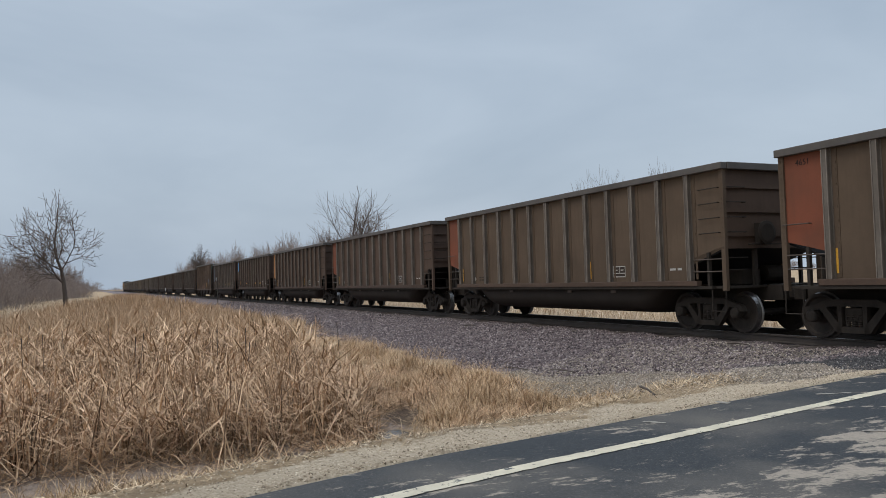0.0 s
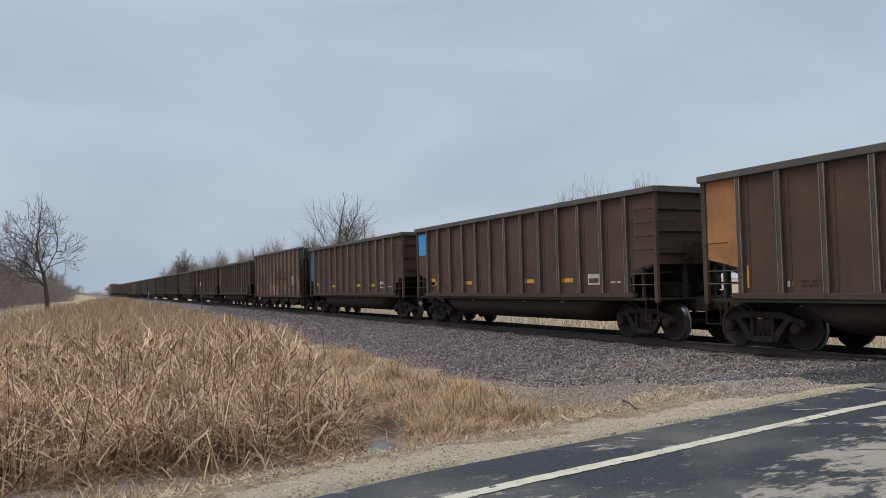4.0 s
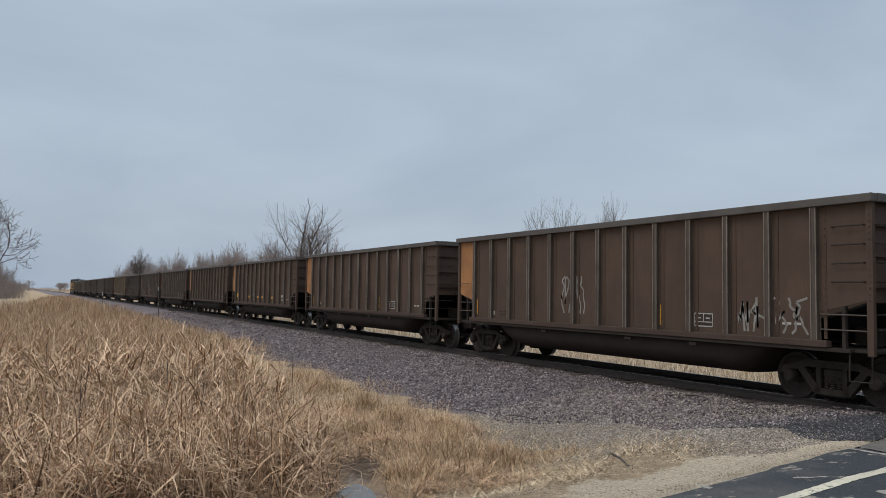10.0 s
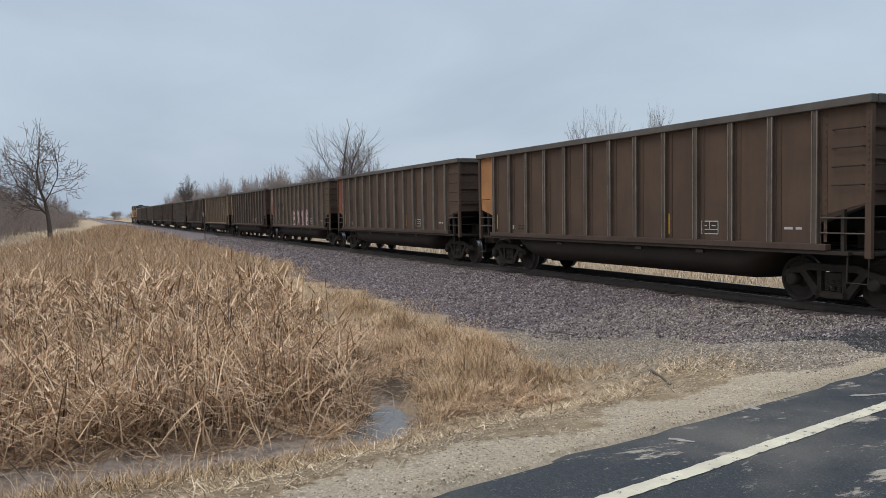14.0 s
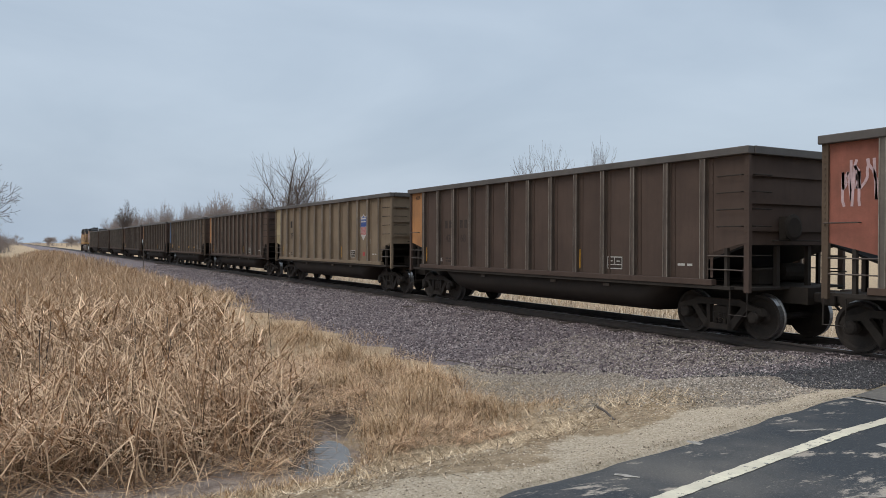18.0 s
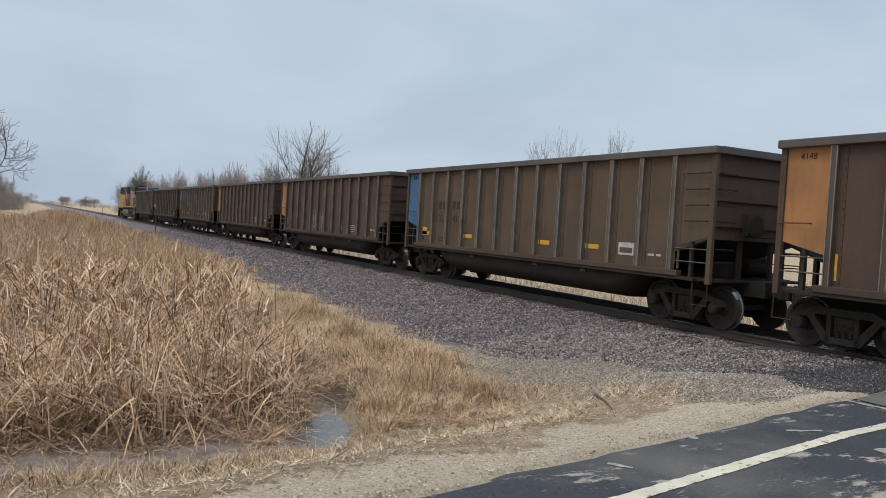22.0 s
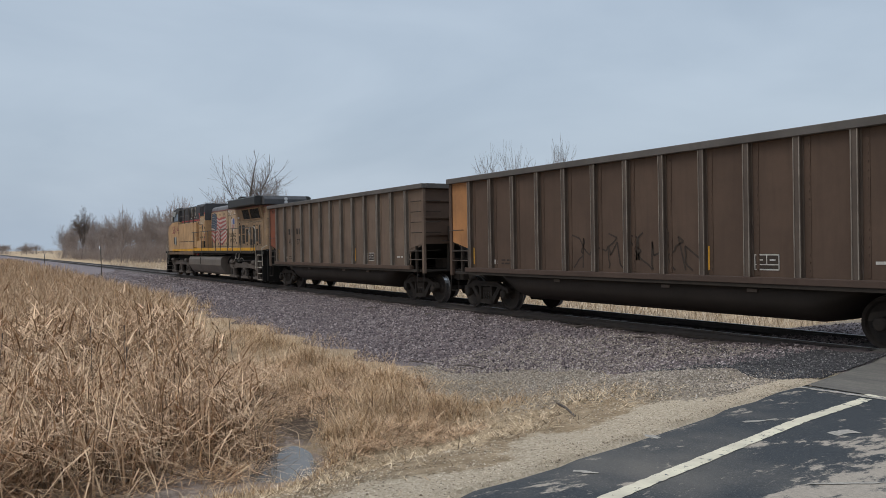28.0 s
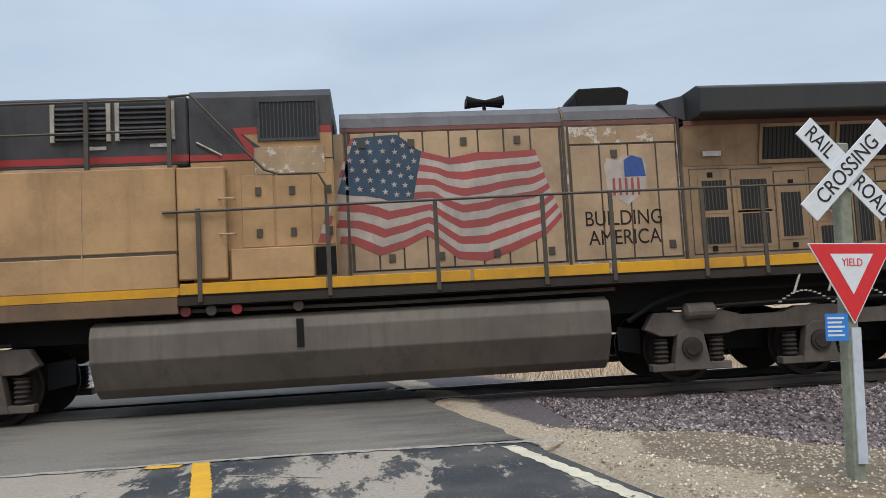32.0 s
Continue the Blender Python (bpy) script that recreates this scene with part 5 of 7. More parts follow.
    def fl(a, b):
        """A point of the waving flag: a along it, b down from its top."""
        u = np.interp(a, A_TOP, U_TOP) * (1 - b) + np.interp(a, A_BOT, U_BOT) * b
        z = np.interp(a, A_TOP, Z_TOP) * (1 - b) + np.interp(a, A_BOT, Z_BOT) * b
        u = 9.55 + (u - 9.55) * 0.929
        return float(u), float(z + 0.16 * b * (1 - b) * math.sin(a * 15 + 2.5))

    def strip(b0, b1, a0, a1, lift, n=60):
        """A band of the flag; its head lies on the blower housing, which stands prouder than the hood."""
        bm = bmesh.new()
        A, B = [], []
        for i in range(n + 1):
            a = a0 + (a1 - a0) * i / n
            for row, b in ((A, b0), (B, b1)):
                x, z = fl(a, b)
                row.append(bm.verts.new((x, (-1.357 if x < 9.31 else -0.953) - lift, z)))
        for i in range(n):
            q = (A[i], A[i + 1], B[i + 1], B[i])
            if max(v.co.y for v in q) - min(v.co.y for v in q) < 0.1:
                bm.faces.new(q)
        bmesh.ops.delete(bm, geom=[v for v in bm.verts if not v.link_faces], context="VERTS")
        return bm
    for k in range(13):
        P("flag_stripe", strip(k / 13, (k + 1) / 13, 0.0, 1.0, 0.001), M_FLAGR if k % 2 == 0 else M_FLAGW, "painted flag stripe")
    P("flag_canton", strip(0, 7 / 13, 0.0, 0.35, 0.003, 24), M_FLAGB, "painted blue field of the flag")
    for r in range(6):
        for q in range(6):
            a, b = 0.025 + q * 0.055 + (r % 2) * 0.022, 0.05 + r * 0.085
            cx, cz = fl(a, b)
            bm = bmesh.new()
            vs = []
            for j in range(10):
                rr = 0.052 if j % 2 == 0 else 0.02
                an = math.pi / 2 + j * math.pi / 5
                vs.append(bm.verts.new((cx + rr * math.cos(an), -1.362 if cx < 9.25 else -0.958, cz + rr * math.sin(an))))
            bm.faces.new(vs)
            P("flag_star", bm, M_FLAGW)
    P("flag_backing", box(8.7, 9.46, -0.952, 0.952, 1.9, 4.05), M_YEL2)
    # slogan and emblem
    write(lo, "BUILDING", 13.74, -0.9535, 2.59, 0.33, M_INK, "slogan", wide=0.84)
    write(lo, "AMERICA", 13.74, -0.9535, 2.29, 0.33, M_INK, "slogan", wide=0.84)
    shd = [(13.82 + 0.34 * a, 3.20 + 0.43 * b) for a, b in ((-0.85, 0.8), (-0.4, 0.7), (0, 0.95), (0.4, 0.7), (0.85, 0.8), (1, 0.5), (0.9, -0.4), (0, -0.95), (-0.9, -0.4), (-1, 0.5))]
    P("emblem", prism(shd, -0.954, -0.951), M_FLAGW, "worn shield emblem")
    P("emblem_head", prism([(13.80, 3.50), (13.93, 3.58), (14.10, 3.52), (14.14, 3.24), (13.80, 3.24)], -0.957, -0.954), M_NAVY, "blue head of the shield")
    for i in range(5):
        P("emblem_stripe", box(13.60 + i * 0.098, 13.64 + i * 0.098, -0.957, -0.954, 2.95, 3.22), M_FLAGR)
    write(lo, "5614", 2.34, -1.535, 3.14, 0.74, M_MAROON, "road_number", wide=1.22)
    # radiator section
    P("radiator_body", box(14.74, 19.10, -0.97, 0.97, 1.72, 3.36), M_SOOTSHADE, "sooty radiator compartment, darkened for the wing's shade", 0.01)
    P("radiator_upper", prism([(-0.97, 3.36), (-1.12, 4.05), (1.12, 4.05), (0.97, 3.36)], 14.74, 19.10, axis="x"), M_SOOTSHADE, "slanting sooty radiator walls, darkened for the wing's shade")
    P("rear_hood", prism([(19.11, 1.72), (19.11, 4.1), (19.60, 4.1), (19.60, 1.72)], -0.97, 0.97), M_SOOTSHADE, "rear end of the hood", 0.06)
    wing = [(-1.48, 4.05), (-1.53, 4.09), (-1.53, 4.47), (-1.40, 4.53), (1.40, 4.53), (1.53, 4.47), (1.53, 4.09), (1.48, 4.05)]
    P("radiator_wing", prism(wing, 14.85, 19.42, axis="x"), M_LDARK, "dark overhanging radiator roof", 0.015)
    P("wing_front", prism([(14.45, 4.42), (14.85, 4.50), (14.85, 4.10), (14.6, 4.2)], -0.95, 0.95), M_LGREY)
    P("wing_rear", prism([(19.42, 4.07), (19.42, 4.53), (19.66, 4.50), (19.82, 4.34), (19.82, 4.07)], -1.15, 1.15), M_LGREY, "", 0.02)
    P("rear_red", box(19.12, 19.615, -0.985, 0.985, 3.95, 4.05), M_FADERED)
    P("radiator_red", box(14.74, 19.09, -1.127, 1.127, 3.98, 4.045), M_FADERED)
    write(lo, "5614", 19.37, -0.975, 3.72, 0.2, M_MAROON, "road_number")
    P("roof_handle", tube([(19.4, -0.5, 4.48), (19.4, -0.5, 4.66), (19.7, -0.5, 4.66), (19.7, -0.5, 4.45)], 0.014), M_RAILP)
    for s in (-1, 1):
        o = lambda a, b: sorted((s * a, s * b))
        for x0, x1 in ((16.03, 17.15), (17.32, 18.80)):
            def wall(z, off): return s * (0.97 + (z - 3.36) / 0.69 * 0.15 + off)
            scr = P("radiator_screen", prism([(wall(3.42, 0.004), 3.42), (wall(3.92, 0.004), 3.92), (wall(3.92, 0.02), 3.92), (wall(3.42, 0.02), 3.42)], x0, x1, axis="x"), M_SCREEN, "black radiator screen")
            for xx in (x0 - 0.05, x1):
                P("screen_frame", prism([(wall(3.40, 0.004), 3.40), (wall(3.94, 0.004), 3.94), (wall(3.94, 0.04), 3.94), (wall(3.40, 0.04), 3.40)], xx, xx + 0.05, axis="x"), M_SOOTSHADE, "", parent=scr)
            for za, zb in ((3.36, 3.42), (3.92, 3.97)):
                P("screen_frame", prism([(wall(za, 0.004), za), (wall(zb, 0.004), zb), (wall(zb, 0.045), zb), (wall(za, 0.045), za)], x0 - 0.05, x1 + 0.05, axis="x"), M_SOOTSHADE, "", parent=scr)
            for j in range(int((x1 - x0) / 0.07)):
                xx = x0 + 0.03 + j * 0.07
                P("screen_bar", prism([(wall(3.42, 0.02), 3.42), (wall(3.92, 0.02), 3.92), (wall(3.92, 0.026), 3.92), (wall(3.42, 0.026), 3.42)], xx, xx + 0.012, axis="x"), M_BLACK, "", parent=scr)
        for x0, x1, z0, z1 in ((15.02, 15.42, 2.65, 3.12), (15.02, 15.42, 2.12, 2.54), (15.65, 16.09, 2.65, 3.12), (15.65, 16.09, 2.10, 2.58), (16.31, 16.64, 2.19, 2.89), (16.94, 17.38, 2.02, 2.33), (17.59, 17.84, 2.06, 3.07), (18.02, 18.30, 2.19, 2.86), (18.47, 18.69, 2.06, 3.07)):
            fr = P("vent_frame", box(x0 - 0.06, x1 + 0.06, *o(0.981, 0.99), z0 - 0.05, z1 + 0.05), M_SOOTSHADE, "grimy vent frame, wing shade in its colour")
            P("vent_screen", box(x0, x1, *o(0.99, 0.994), z0, z1), M_SCREEN, "", parent=fr)
            for j in range(int((x1 - x0) / 0.06)):
                P("vent_bar", box(x0 + 0.03 + j * 0.06, x0 + 0.045 + j * 0.06, *o(0.994, 0.999), z0, z1), M_RAILP, "", parent=fr)
        # tall doors that hold the vents, with dark gaps between them
        for x0, x1, z0, z1, lz in ((14.84, 15.49, 1.98, 3.30, 3.22), (15.52, 16.20, 1.98, 3.28, 0), (16.23, 16.75, 1.98, 3.22, 3.06), (16.82, 17.46, 1.96, 3.26, 0), (17.50, 17.92, 1.98, 3.20, 0), (17.95, 18.37, 1.98, 3.24, 3.06), (18.40, 18.78, 1.98, 3.22, 0)):
            P("door_gap", box(x0 - 0.012, x1 + 0.012, *o(0.969, 0.9725), z0 - 0.02, z1 + 0.02), M_RAILP)
            d = P("vent_door", box(x0, x1, *o(0.9725, 0.981), z0, z1), M_SOOTSHADE, "grimy yellow vent door, wing shade in its colour")
            if lz:
                for zz in (lz, 2.06 if lz > 3 else 3.16):
                    P("latch", box((x0 + x1) / 2 - 0.04, (x0 + x1) / 2 + 0.04, *o(0.981, 1.0), zz - 0.05, zz + 0.03), M_BLACK, "", parent=d)
        fan = P("fan_plate", box(16.86, 17.42, *o(0.981, 0.986), 2.40, 3.18), M_SOOTSHADE, "plate with a hand wheel")
        P("hand_wheel", tube([(17.14 + 0.2 * math.cos(k * math.pi / 12), s * 1.045, 2.74 + 0.2 * math.sin(k * math.pi / 12)) for k in range(25)], 0.016, 5), M_LOCKER, "worn hand wheel", parent=fan)
        P("hub", lathe([(s * 0.98, 0.05), (s * 1.06, 0.05), (s * 1.065, 0.02)], 10, None, (17.14, 0, 2.74)), M_RAILP, "", parent=fan)
        for an in (0, 60, 120):
            c_, s_ = 0.19 * math.cos(radians(an)), 0.19 * math.sin(radians(an))
            P("spoke", tube([(17.14 - c_, s * 1.045, 2.74 - s_), (17.14 + c_, s * 1.045, 2.74 + s_)], 0.012, 5), M_LOCKER, "", parent=fan)
        P("lamp", lathe([(s * 0.97, 0.05), (s * 1.0, 0.05)], 10, None, (15.17, 0, 3.74)), M_RAILP)
        P("placard", box(15.05, 15.35, *o(1.03, 1.05), 3.5, 3.58), M_WHITE)
        for zz in (2.0, 2.45, 2.9, 3.35, 3.8):
            P("rear_rung", tube([(19.60, s * 0.92, zz), (19.68, s * 0.92, zz), (19.68, s * 0.42, zz), (19.60, s * 0.42, zz)], 0.014, 5), M_RAILP)
        # walkway, sill stripe, railing
        P("walkway", box(7.12, 20.3, *o(0.95, 1.55), 1.70, 1.73), M_BLACK)
        x = 7.16
        while x < 19.5:
            w = min(2.05, 19.55 - x)
            P("sill_stripe", box(x, x + w - 0.05, *o(1.50, 1.56), 1.725, 1.88), M_STRIPE, "yellow sill stripe", 0.006)
            x += w
        P("sill_lower", box(7.12, 19.6, *o(1.46, 1.545), 1.58, 1.72), M_UNDER)
        for x in (7.43, 9.21, 10.75, 12.32, 13.34, 14.74, 15.68, 17.17, 18.86, 19.24):
            P("rail_post", box(x - 0.03, x + 0.03, *o(1.545, 1.575), 1.62, 2.92), M_RAILP)
        P("handrail", tube([(6.95, s * 1.56, 2.88), (13.0, s * 1.56, 2.93), (19.25, s * 1.56, 2.93)], 0.021), M_RAILP, "long walkway handrail")
        P("end_handrail", tube([(19.25, s * 1.56, 2.93), (19.50, s * 1.56, 2.92), (19.58, s * 1.56, 2.75), (19.60, s * 1.57, 0.85), (19.50, s * 1.56, 0.78)], 0.024, 8), M_RAILW, "pale curved end handrail")
        # rear steps
        P("step_side", prism([(19.3, 1.7), (19.62, 1.7), (19.70, 0.22), (19.56, 0.22)], *o(1.40, 1.50)), M_TRUCK)
        for j in range(5):
            zz = 0.28 + j * 0.31
            stp = P("step", box(19.70, 20.34, *o(1.05, 1.50), zz - 0.03, zz), M_TRUCK, "steel step")
            P("step_edge", box(19.70, 20.34, *o(1.50, 1.515), zz - 0.035, zz + 0.005), M_RAILW, "", parent=stp)
            P("riser", box(19.72, 20.32, *o(1.0, 1.05), zz, zz + 0.27), M_BLACK, "", parent=stp)
        P("step_side", box(20.34, 20.44, *o(0.9, 1.48), 0.22, 1.75), M_BLACK)
        P("rear_handrail", tube([(20.42, s * 1.50, 0.95), (20.42, s * 1.52, 1.85), (20.62, s * 1.30, 2.0)], 0.022), M_RAILW)
        P("rear_post", box(20.48, 20.56, *o(0.40, 0.52), 1.7, 2.75), M_BLACK)
        P("cable", tube([(20.62, s * 0.6, 1.8), (20.8, s * 0.5, 1.2), (20.9, s * 0.35, 0.9), (20.8, s * 0.2, 1.1)], 0.02), M_BLACK)
        P("cable", tube([(20.60, s * 0.9, 1.7), (20.75, s * 0.8, 1.0), (20.8, s * 0.7, 0.55)], 0.025), M_BLACK)
        # front platform
        P("front_handrail", tube([(-0.85, s * 1.45, 0.9), (-0.85, s * 1.45, 2.0), (-0.6, s * 1.45, 2.35), (-0.1, s * 1.45, 2.5)], 0.022), M_RAILW, "pale front handrail")
        P("front_handrail", tube([(-0.25, s * 1.5, 0.8), (-0.25, s * 1.5, 1.9), (0.02, s * 1.5, 2.1)], 0.022), M_RAILW)
        for j in range(4):
            zz = 0.35 + j * 0.31
            P("step", box(-0.8, -0.3, *o(1.05, 1.48), zz - 0.03, zz), M_TRUCK)
    P("rear_bulkhead", box(20.44, 20.66, -1.3, 1.3, 0.95, 1.74), M_BLACK, "", 0.02)
    P("rear_pilot", box(20.46, 20.62, -1.3, 1.3, 0.2, 0.95), M_BLACK, "black rear pilot plate", 0.02)
    P("front_pilot", prism([(-1.0, 1.1), (-0.9, 1.7), (-0.1, 1.7), (-0.1, 1.1)], -1.4, 1.4), M_BLACK)
    P("snow_plow", prism([(-0.85, 0.14), (-1.2, 0.2), (-0.98, 0.6), (-0.95, 1.1), (-0.85, 1.1)], -1.42, 1.42), M_BLACK, "black snow plow")
    for x0, x1, x2 in ((20.6, 21.1, 21.3), (-1.0, -1.35, -1.55)):
        cp = box(*sorted((x0, x1)), -0.13, 0.13, 0.78, 0.98)
        box(*sorted((x1, x2)), -0.2, 0.1, 0.72, 1.05, cp)
        P("coupler", cp, M_CAST, "cast knuckle coupler", 0.02)
    # exhaust, horn, headlights
    ex = P("exhaust_housing", prism([(13.30, 4.42), (13.24, 4.70), (13.30, 4.80), (14.02, 4.82), (14.16, 4.74), (14.08, 4.42)], -0.45, 0.45), M_BLACK, "black exhaust housing", 0.02)
    P("stack_base", box(13.15, 14.25, -0.5, 0.5, 4.42, 4.50), M_LGREY, "", parent=ex)
    horn = P("air_horn", tube([(11.75, -0.35, 4.42), (11.75, -0.35, 4.60)], 0.03), M_BLACK, "black air horn")
    for d, l in ((-1, 0.30), (1, 0.30)):
        for yy in (-0.45, -0.28):
            P("horn_bell", tube([(11.75, yy, 4.62), (11.75 + d * l * 0.6, yy, 4.63), (11.75 + d * l, yy, 4.64)], 0.03, 10, None, 0.085), M_BLACK, "", parent=horn)
    for zz in (4.18, 4.34):
        P("headlight", lathe([(19.80, 0.09), (19.86, 0.085), (19.87, 0.02)], 14, None, (0, 0, zz), "x"), M_LENS, "rear headlight")
    # fuel tank
    tank = [(-1.30, 1.40), (-1.46, 1.34), (-1.52, 1.20), (-1.52, 0.86), (-1.30, 0.46), (-1.12, 0.33), (1.12, 0.33), (1.30, 0.46), (1.52, 0.86), (1.52, 1.20), (1.46, 1.34), (1.30, 1.40)]
    tk = P("fuel_tank", prism(tank, 5.92, 13.24, axis="x"), M_TANK, "grimy grey-brown fuel tank", 0.012)
    P("fuel_gauge", box(8.72, 8.82, -1.535, -1.52, 0.92, 1.32), M_BLACK, "", parent=tk)
    for x, m in ((7.2, M_MAROON), (7.9, M_RED), (8.75, M_TRUCK), (7.55, M_TRUCK)):
        P("filler_cap", lathe([(-1.46, 0.075), (-1.38, 0.075)], 10, None, (x, 0, 1.50)), m, "", parent=tk)
    P("under_pipe", tube([(13.6, -1.2, 1.0), (14.0, -1.25, 1.25), (14.6, -1.2, 1.42), (19.0, -1.2, 1.40)], 0.035), M_BLACK)
    P("under_pipe", tube([(7.2, -1.3, 1.50), (10, -1.3, 1.47), (13.4, -1.3, 1.50)], 0.03), M_TRUCK)
    for x in (16.2, 16.75):
        P("chain_link_hanger", tube([(x, -1.52, 1.60), (x - 0.12, -1.52, 1.30)], 0.018), M_RAILW)
    ch = bmesh.new()
    for i in range(26):
        t = i / 25
        xx = 15.75 + 1.75 * t
        zz = 1.12 + 0.20 * (abs(math.sin(t * math.pi * 1.9)))
        box(xx, xx + 0.045, -1.535, -1.515, zz, zz + 0.022, ch)
    P("safety_chain", ch, M_RAILW, "hanging safety chain")
    # trucks
    for cx in (2.40, 16.60):
        tr = P("truck", box(cx - 2.6, cx + 2.6, -0.55, 0.55, 0.45, 0.85), M_BLACK, "three-axle truck")
        for s in (-1, 1):
            o = lambda a, b: sorted((s * a, s * b))
            fr = prism([(cx - 2.75, 0.86), (cx - 2.6, 1.10), (cx - 1.5, 1.10), (cx - 1.2, 1.0), (cx - 0.55, 1.0), (cx - 0.3, 1.1), (cx + 0.3, 1.1), (cx + 0.55, 1.0), (cx + 1.2, 1.0), (cx + 1.5, 1.10), (cx + 2.6, 1.10), (cx + 2.75, 0.86), (cx + 2.5, 0.74), (cx + 1.45, 0.74), (cx + 1.25, 0.80), (cx - 1.25, 0.80), (cx - 1.45, 0.74), (cx - 2.5, 0.74)], *o(1.02, 1.20))
            P("side_frame", fr, M_TRUCK, "cast truck side frame", 0.012, parent=tr)
            for a in (-2.05, 0.0, 2.05):
                P("journal_box", prism([(cx + a - 0.30, 0.22), (cx + a + 0.30, 0.22), (cx + a + 0.20, 0.78), (cx + a + 0.08, 0.86), (cx + a - 0.08, 0.86), (cx + a - 0.20, 0.78)], *o(1.06, 1.24)), M_TRUCK, "", 0.012, parent=tr)
                P("journal_cap", lathe([(s * 1.24, 0.16), (s * 1.28, 0.16), (s * 1.285, 0.12), (s * 1.30, 0.11), (s * 1.30, 0.03)], 14, None, (cx + a, 0, 0.56)), M_CAST, "", parent=tr)
                for d in (-0.44, 0.44):
                    zig = [(0.34 + j * 0.033, 0.085 if j % 2 == 0 else 0.115) for j in range(12)]
                    P("coil_spring", lathe(zig, 10, None, (cx + a + d, s * 1.13, 0), "z"), M_CAST, "", parent=tr)
                P("pedestal_base", box(cx + a - 0.62, cx + a + 0.62, *o(1.04, 1.22), 0.22, 0.33), M_TRUCK, "", 0.01, parent=tr)
            for a in (-1.9, 1.9):
                P("brake_cylinder", lathe([(cx + a - 0.26, 0.05), (cx + a - 0.22, 0.13), (cx + a + 0.2, 0.13), (cx + a + 0.26, 0.06)], 14, None, (0, s * 1.26, 1.10), "x"), M_TRUCK, "", parent=tr)
            P("brake_rod", tube([(cx - 2.4, s * 1.24, 1.16), (cx, s * 1.24, 1.2), (cx + 2.4, s * 1.24, 1.16)], 0.02), M_CAST, "", parent=tr)
        for a in (-2.05, 0.0, 2.05):
            bm = lathe([(-0.98, 0.09), (0.98, 0.09)], 8)
            for s in (-1, 1):
                lathe([(s * 0.70, 0.10), (s * 0.685, 0.44), (s * 0.685, 0.56), (s * 0.715, 0.56), (s * 0.725, 0.532), (s * 0.845, 0.525), (s * 0.845, 0.45), (s * 0.78, 0.42), (s * 0.78, 0.2), (s * 0.85, 0.14)], 30, bm)
            ws = P("wheelset", bm, M_WHEEL, "pair of large driving wheels", parent=tr)
            ws.matrix_basis = pose(cx + a, 0, 0.53)
    return lo


loco = locomotive()

# ---- reeds and grass ----
M_REEDTOP = island("bleached_reed", ((0.0, (0.15, 0.088, 0.05)), (0.45, (0.46, 0.288, 0.165)), (1.0, (0.88, 0.62, 0.40))), 0.8, 0.28)
rng = np.random.default_rng(7)


def blades(name, base, h, w, lean, bend, material, label, category, fold=0.0, levels=4):
    """Thin bent leaves, joined; fold: the share that is broken over."""
    n = len(base)
    ang = rng.uniform(0, 2 * np.pi, n)
    ld = np.stack([np.cos(ang), np.sin(ang), np.zeros(n)], 1)
    side = np.stack([-np.sin(ang + rng.normal(0, 0.8, n)), np.cos(ang), np.zeros(n)], 1)
    side /= np.linalg.norm(side, axis=1, keepdims=True) + 1e-9
    broken = rng.random(n) < fold
    tb = rng.uniform(0.3, 0.75, n) if fold < 1 else np.zeros(n)
    flop = rng.uniform(1.2, 2.1, n) if fold < 1 else rng.normal(1.15, 0.45, n)
    V = np.zeros((n, levels, 2, 3))
    p = base.astype(float).copy()
    tilt0 = np.abs(rng.normal(0, lean, n)) if lean <= 1 else np.clip(rng.normal(lean, 0.22, n), 0.5, 1.62)
    prev = 0.0
    for k in range(levels):
        t = k / (levels - 1)
        if k:
            th = tilt0 + bend * t * rng.uniform(0.3, 1.6, n)
            th = np.where(broken & (t > tb), flop + 0.5 * t, th)
            step = (h * (t - prev))[:, None]
            p = p + step * (np.sin(th)[:, None] * ld + np.cos(th)[:, None] * np.array([0, 0, 1.0]))
            prev = t
        hw = (w * (1.0 - 0.8 * t) / 2)[:, None] * side
        V[:, k, 0], V[:, k, 1] = p - hw, p + hw
    i0 = (np.arange(n) * levels * 2)[:, None]
    q = []
    for k in range(levels - 1):
        a = 2 * k
        q.append(np.stack([i0[:, 0] + a, i0[:, 0] + a + 1, i0[:, 0] + a + 3, i0[:, 0] + a + 2], 1))
    me = mesh_from(name, V.reshape(-1, 3), np.concatenate(q), material)
    return tagged(new(name, me), label, category, kind="stuff")


def scatter(n, x0, x1, y0, y1, keep):
    x, y = rng.uniform(x0, x1, n), rng.uniform(y0, y1, n)
    k = keep(x, y)
    x, y = x[k], y[k]
    return np.stack([x, y, height(x, y) - 0.02], 1)


def reed_edge(x):
    """The marsh's border towards the track."""
    return np.interp(x, [-140, -70, -30, -20, -14, -12, -10.3], [-5.4, -5.8, -7.5, -8.7, -9.9, -10.4, -11.15])


def clump(x, y, s, seed):
    return 0.5 + 0.25 * wave(x, y, s, seed) + 0.25 * wave(x + 3.1, y - 1.7, s * 2.3, seed + 1)


def edge_low(b):
    """Reeds stand lower towards their border."""
    return np.clip(0.5 + 0.35 * (reed_edge(b[:, 0]) - b[:, 1]) + 0.2 * wave(b[:, 0], b[:, 1], 2.4, 5.0), 0.4, 1.0)


def in_pool(x, y):
    return np.hypot((x + 10.75) / 1.25, (y + 10.45 + 0.42 * (x + 10.75)) / 0.45)


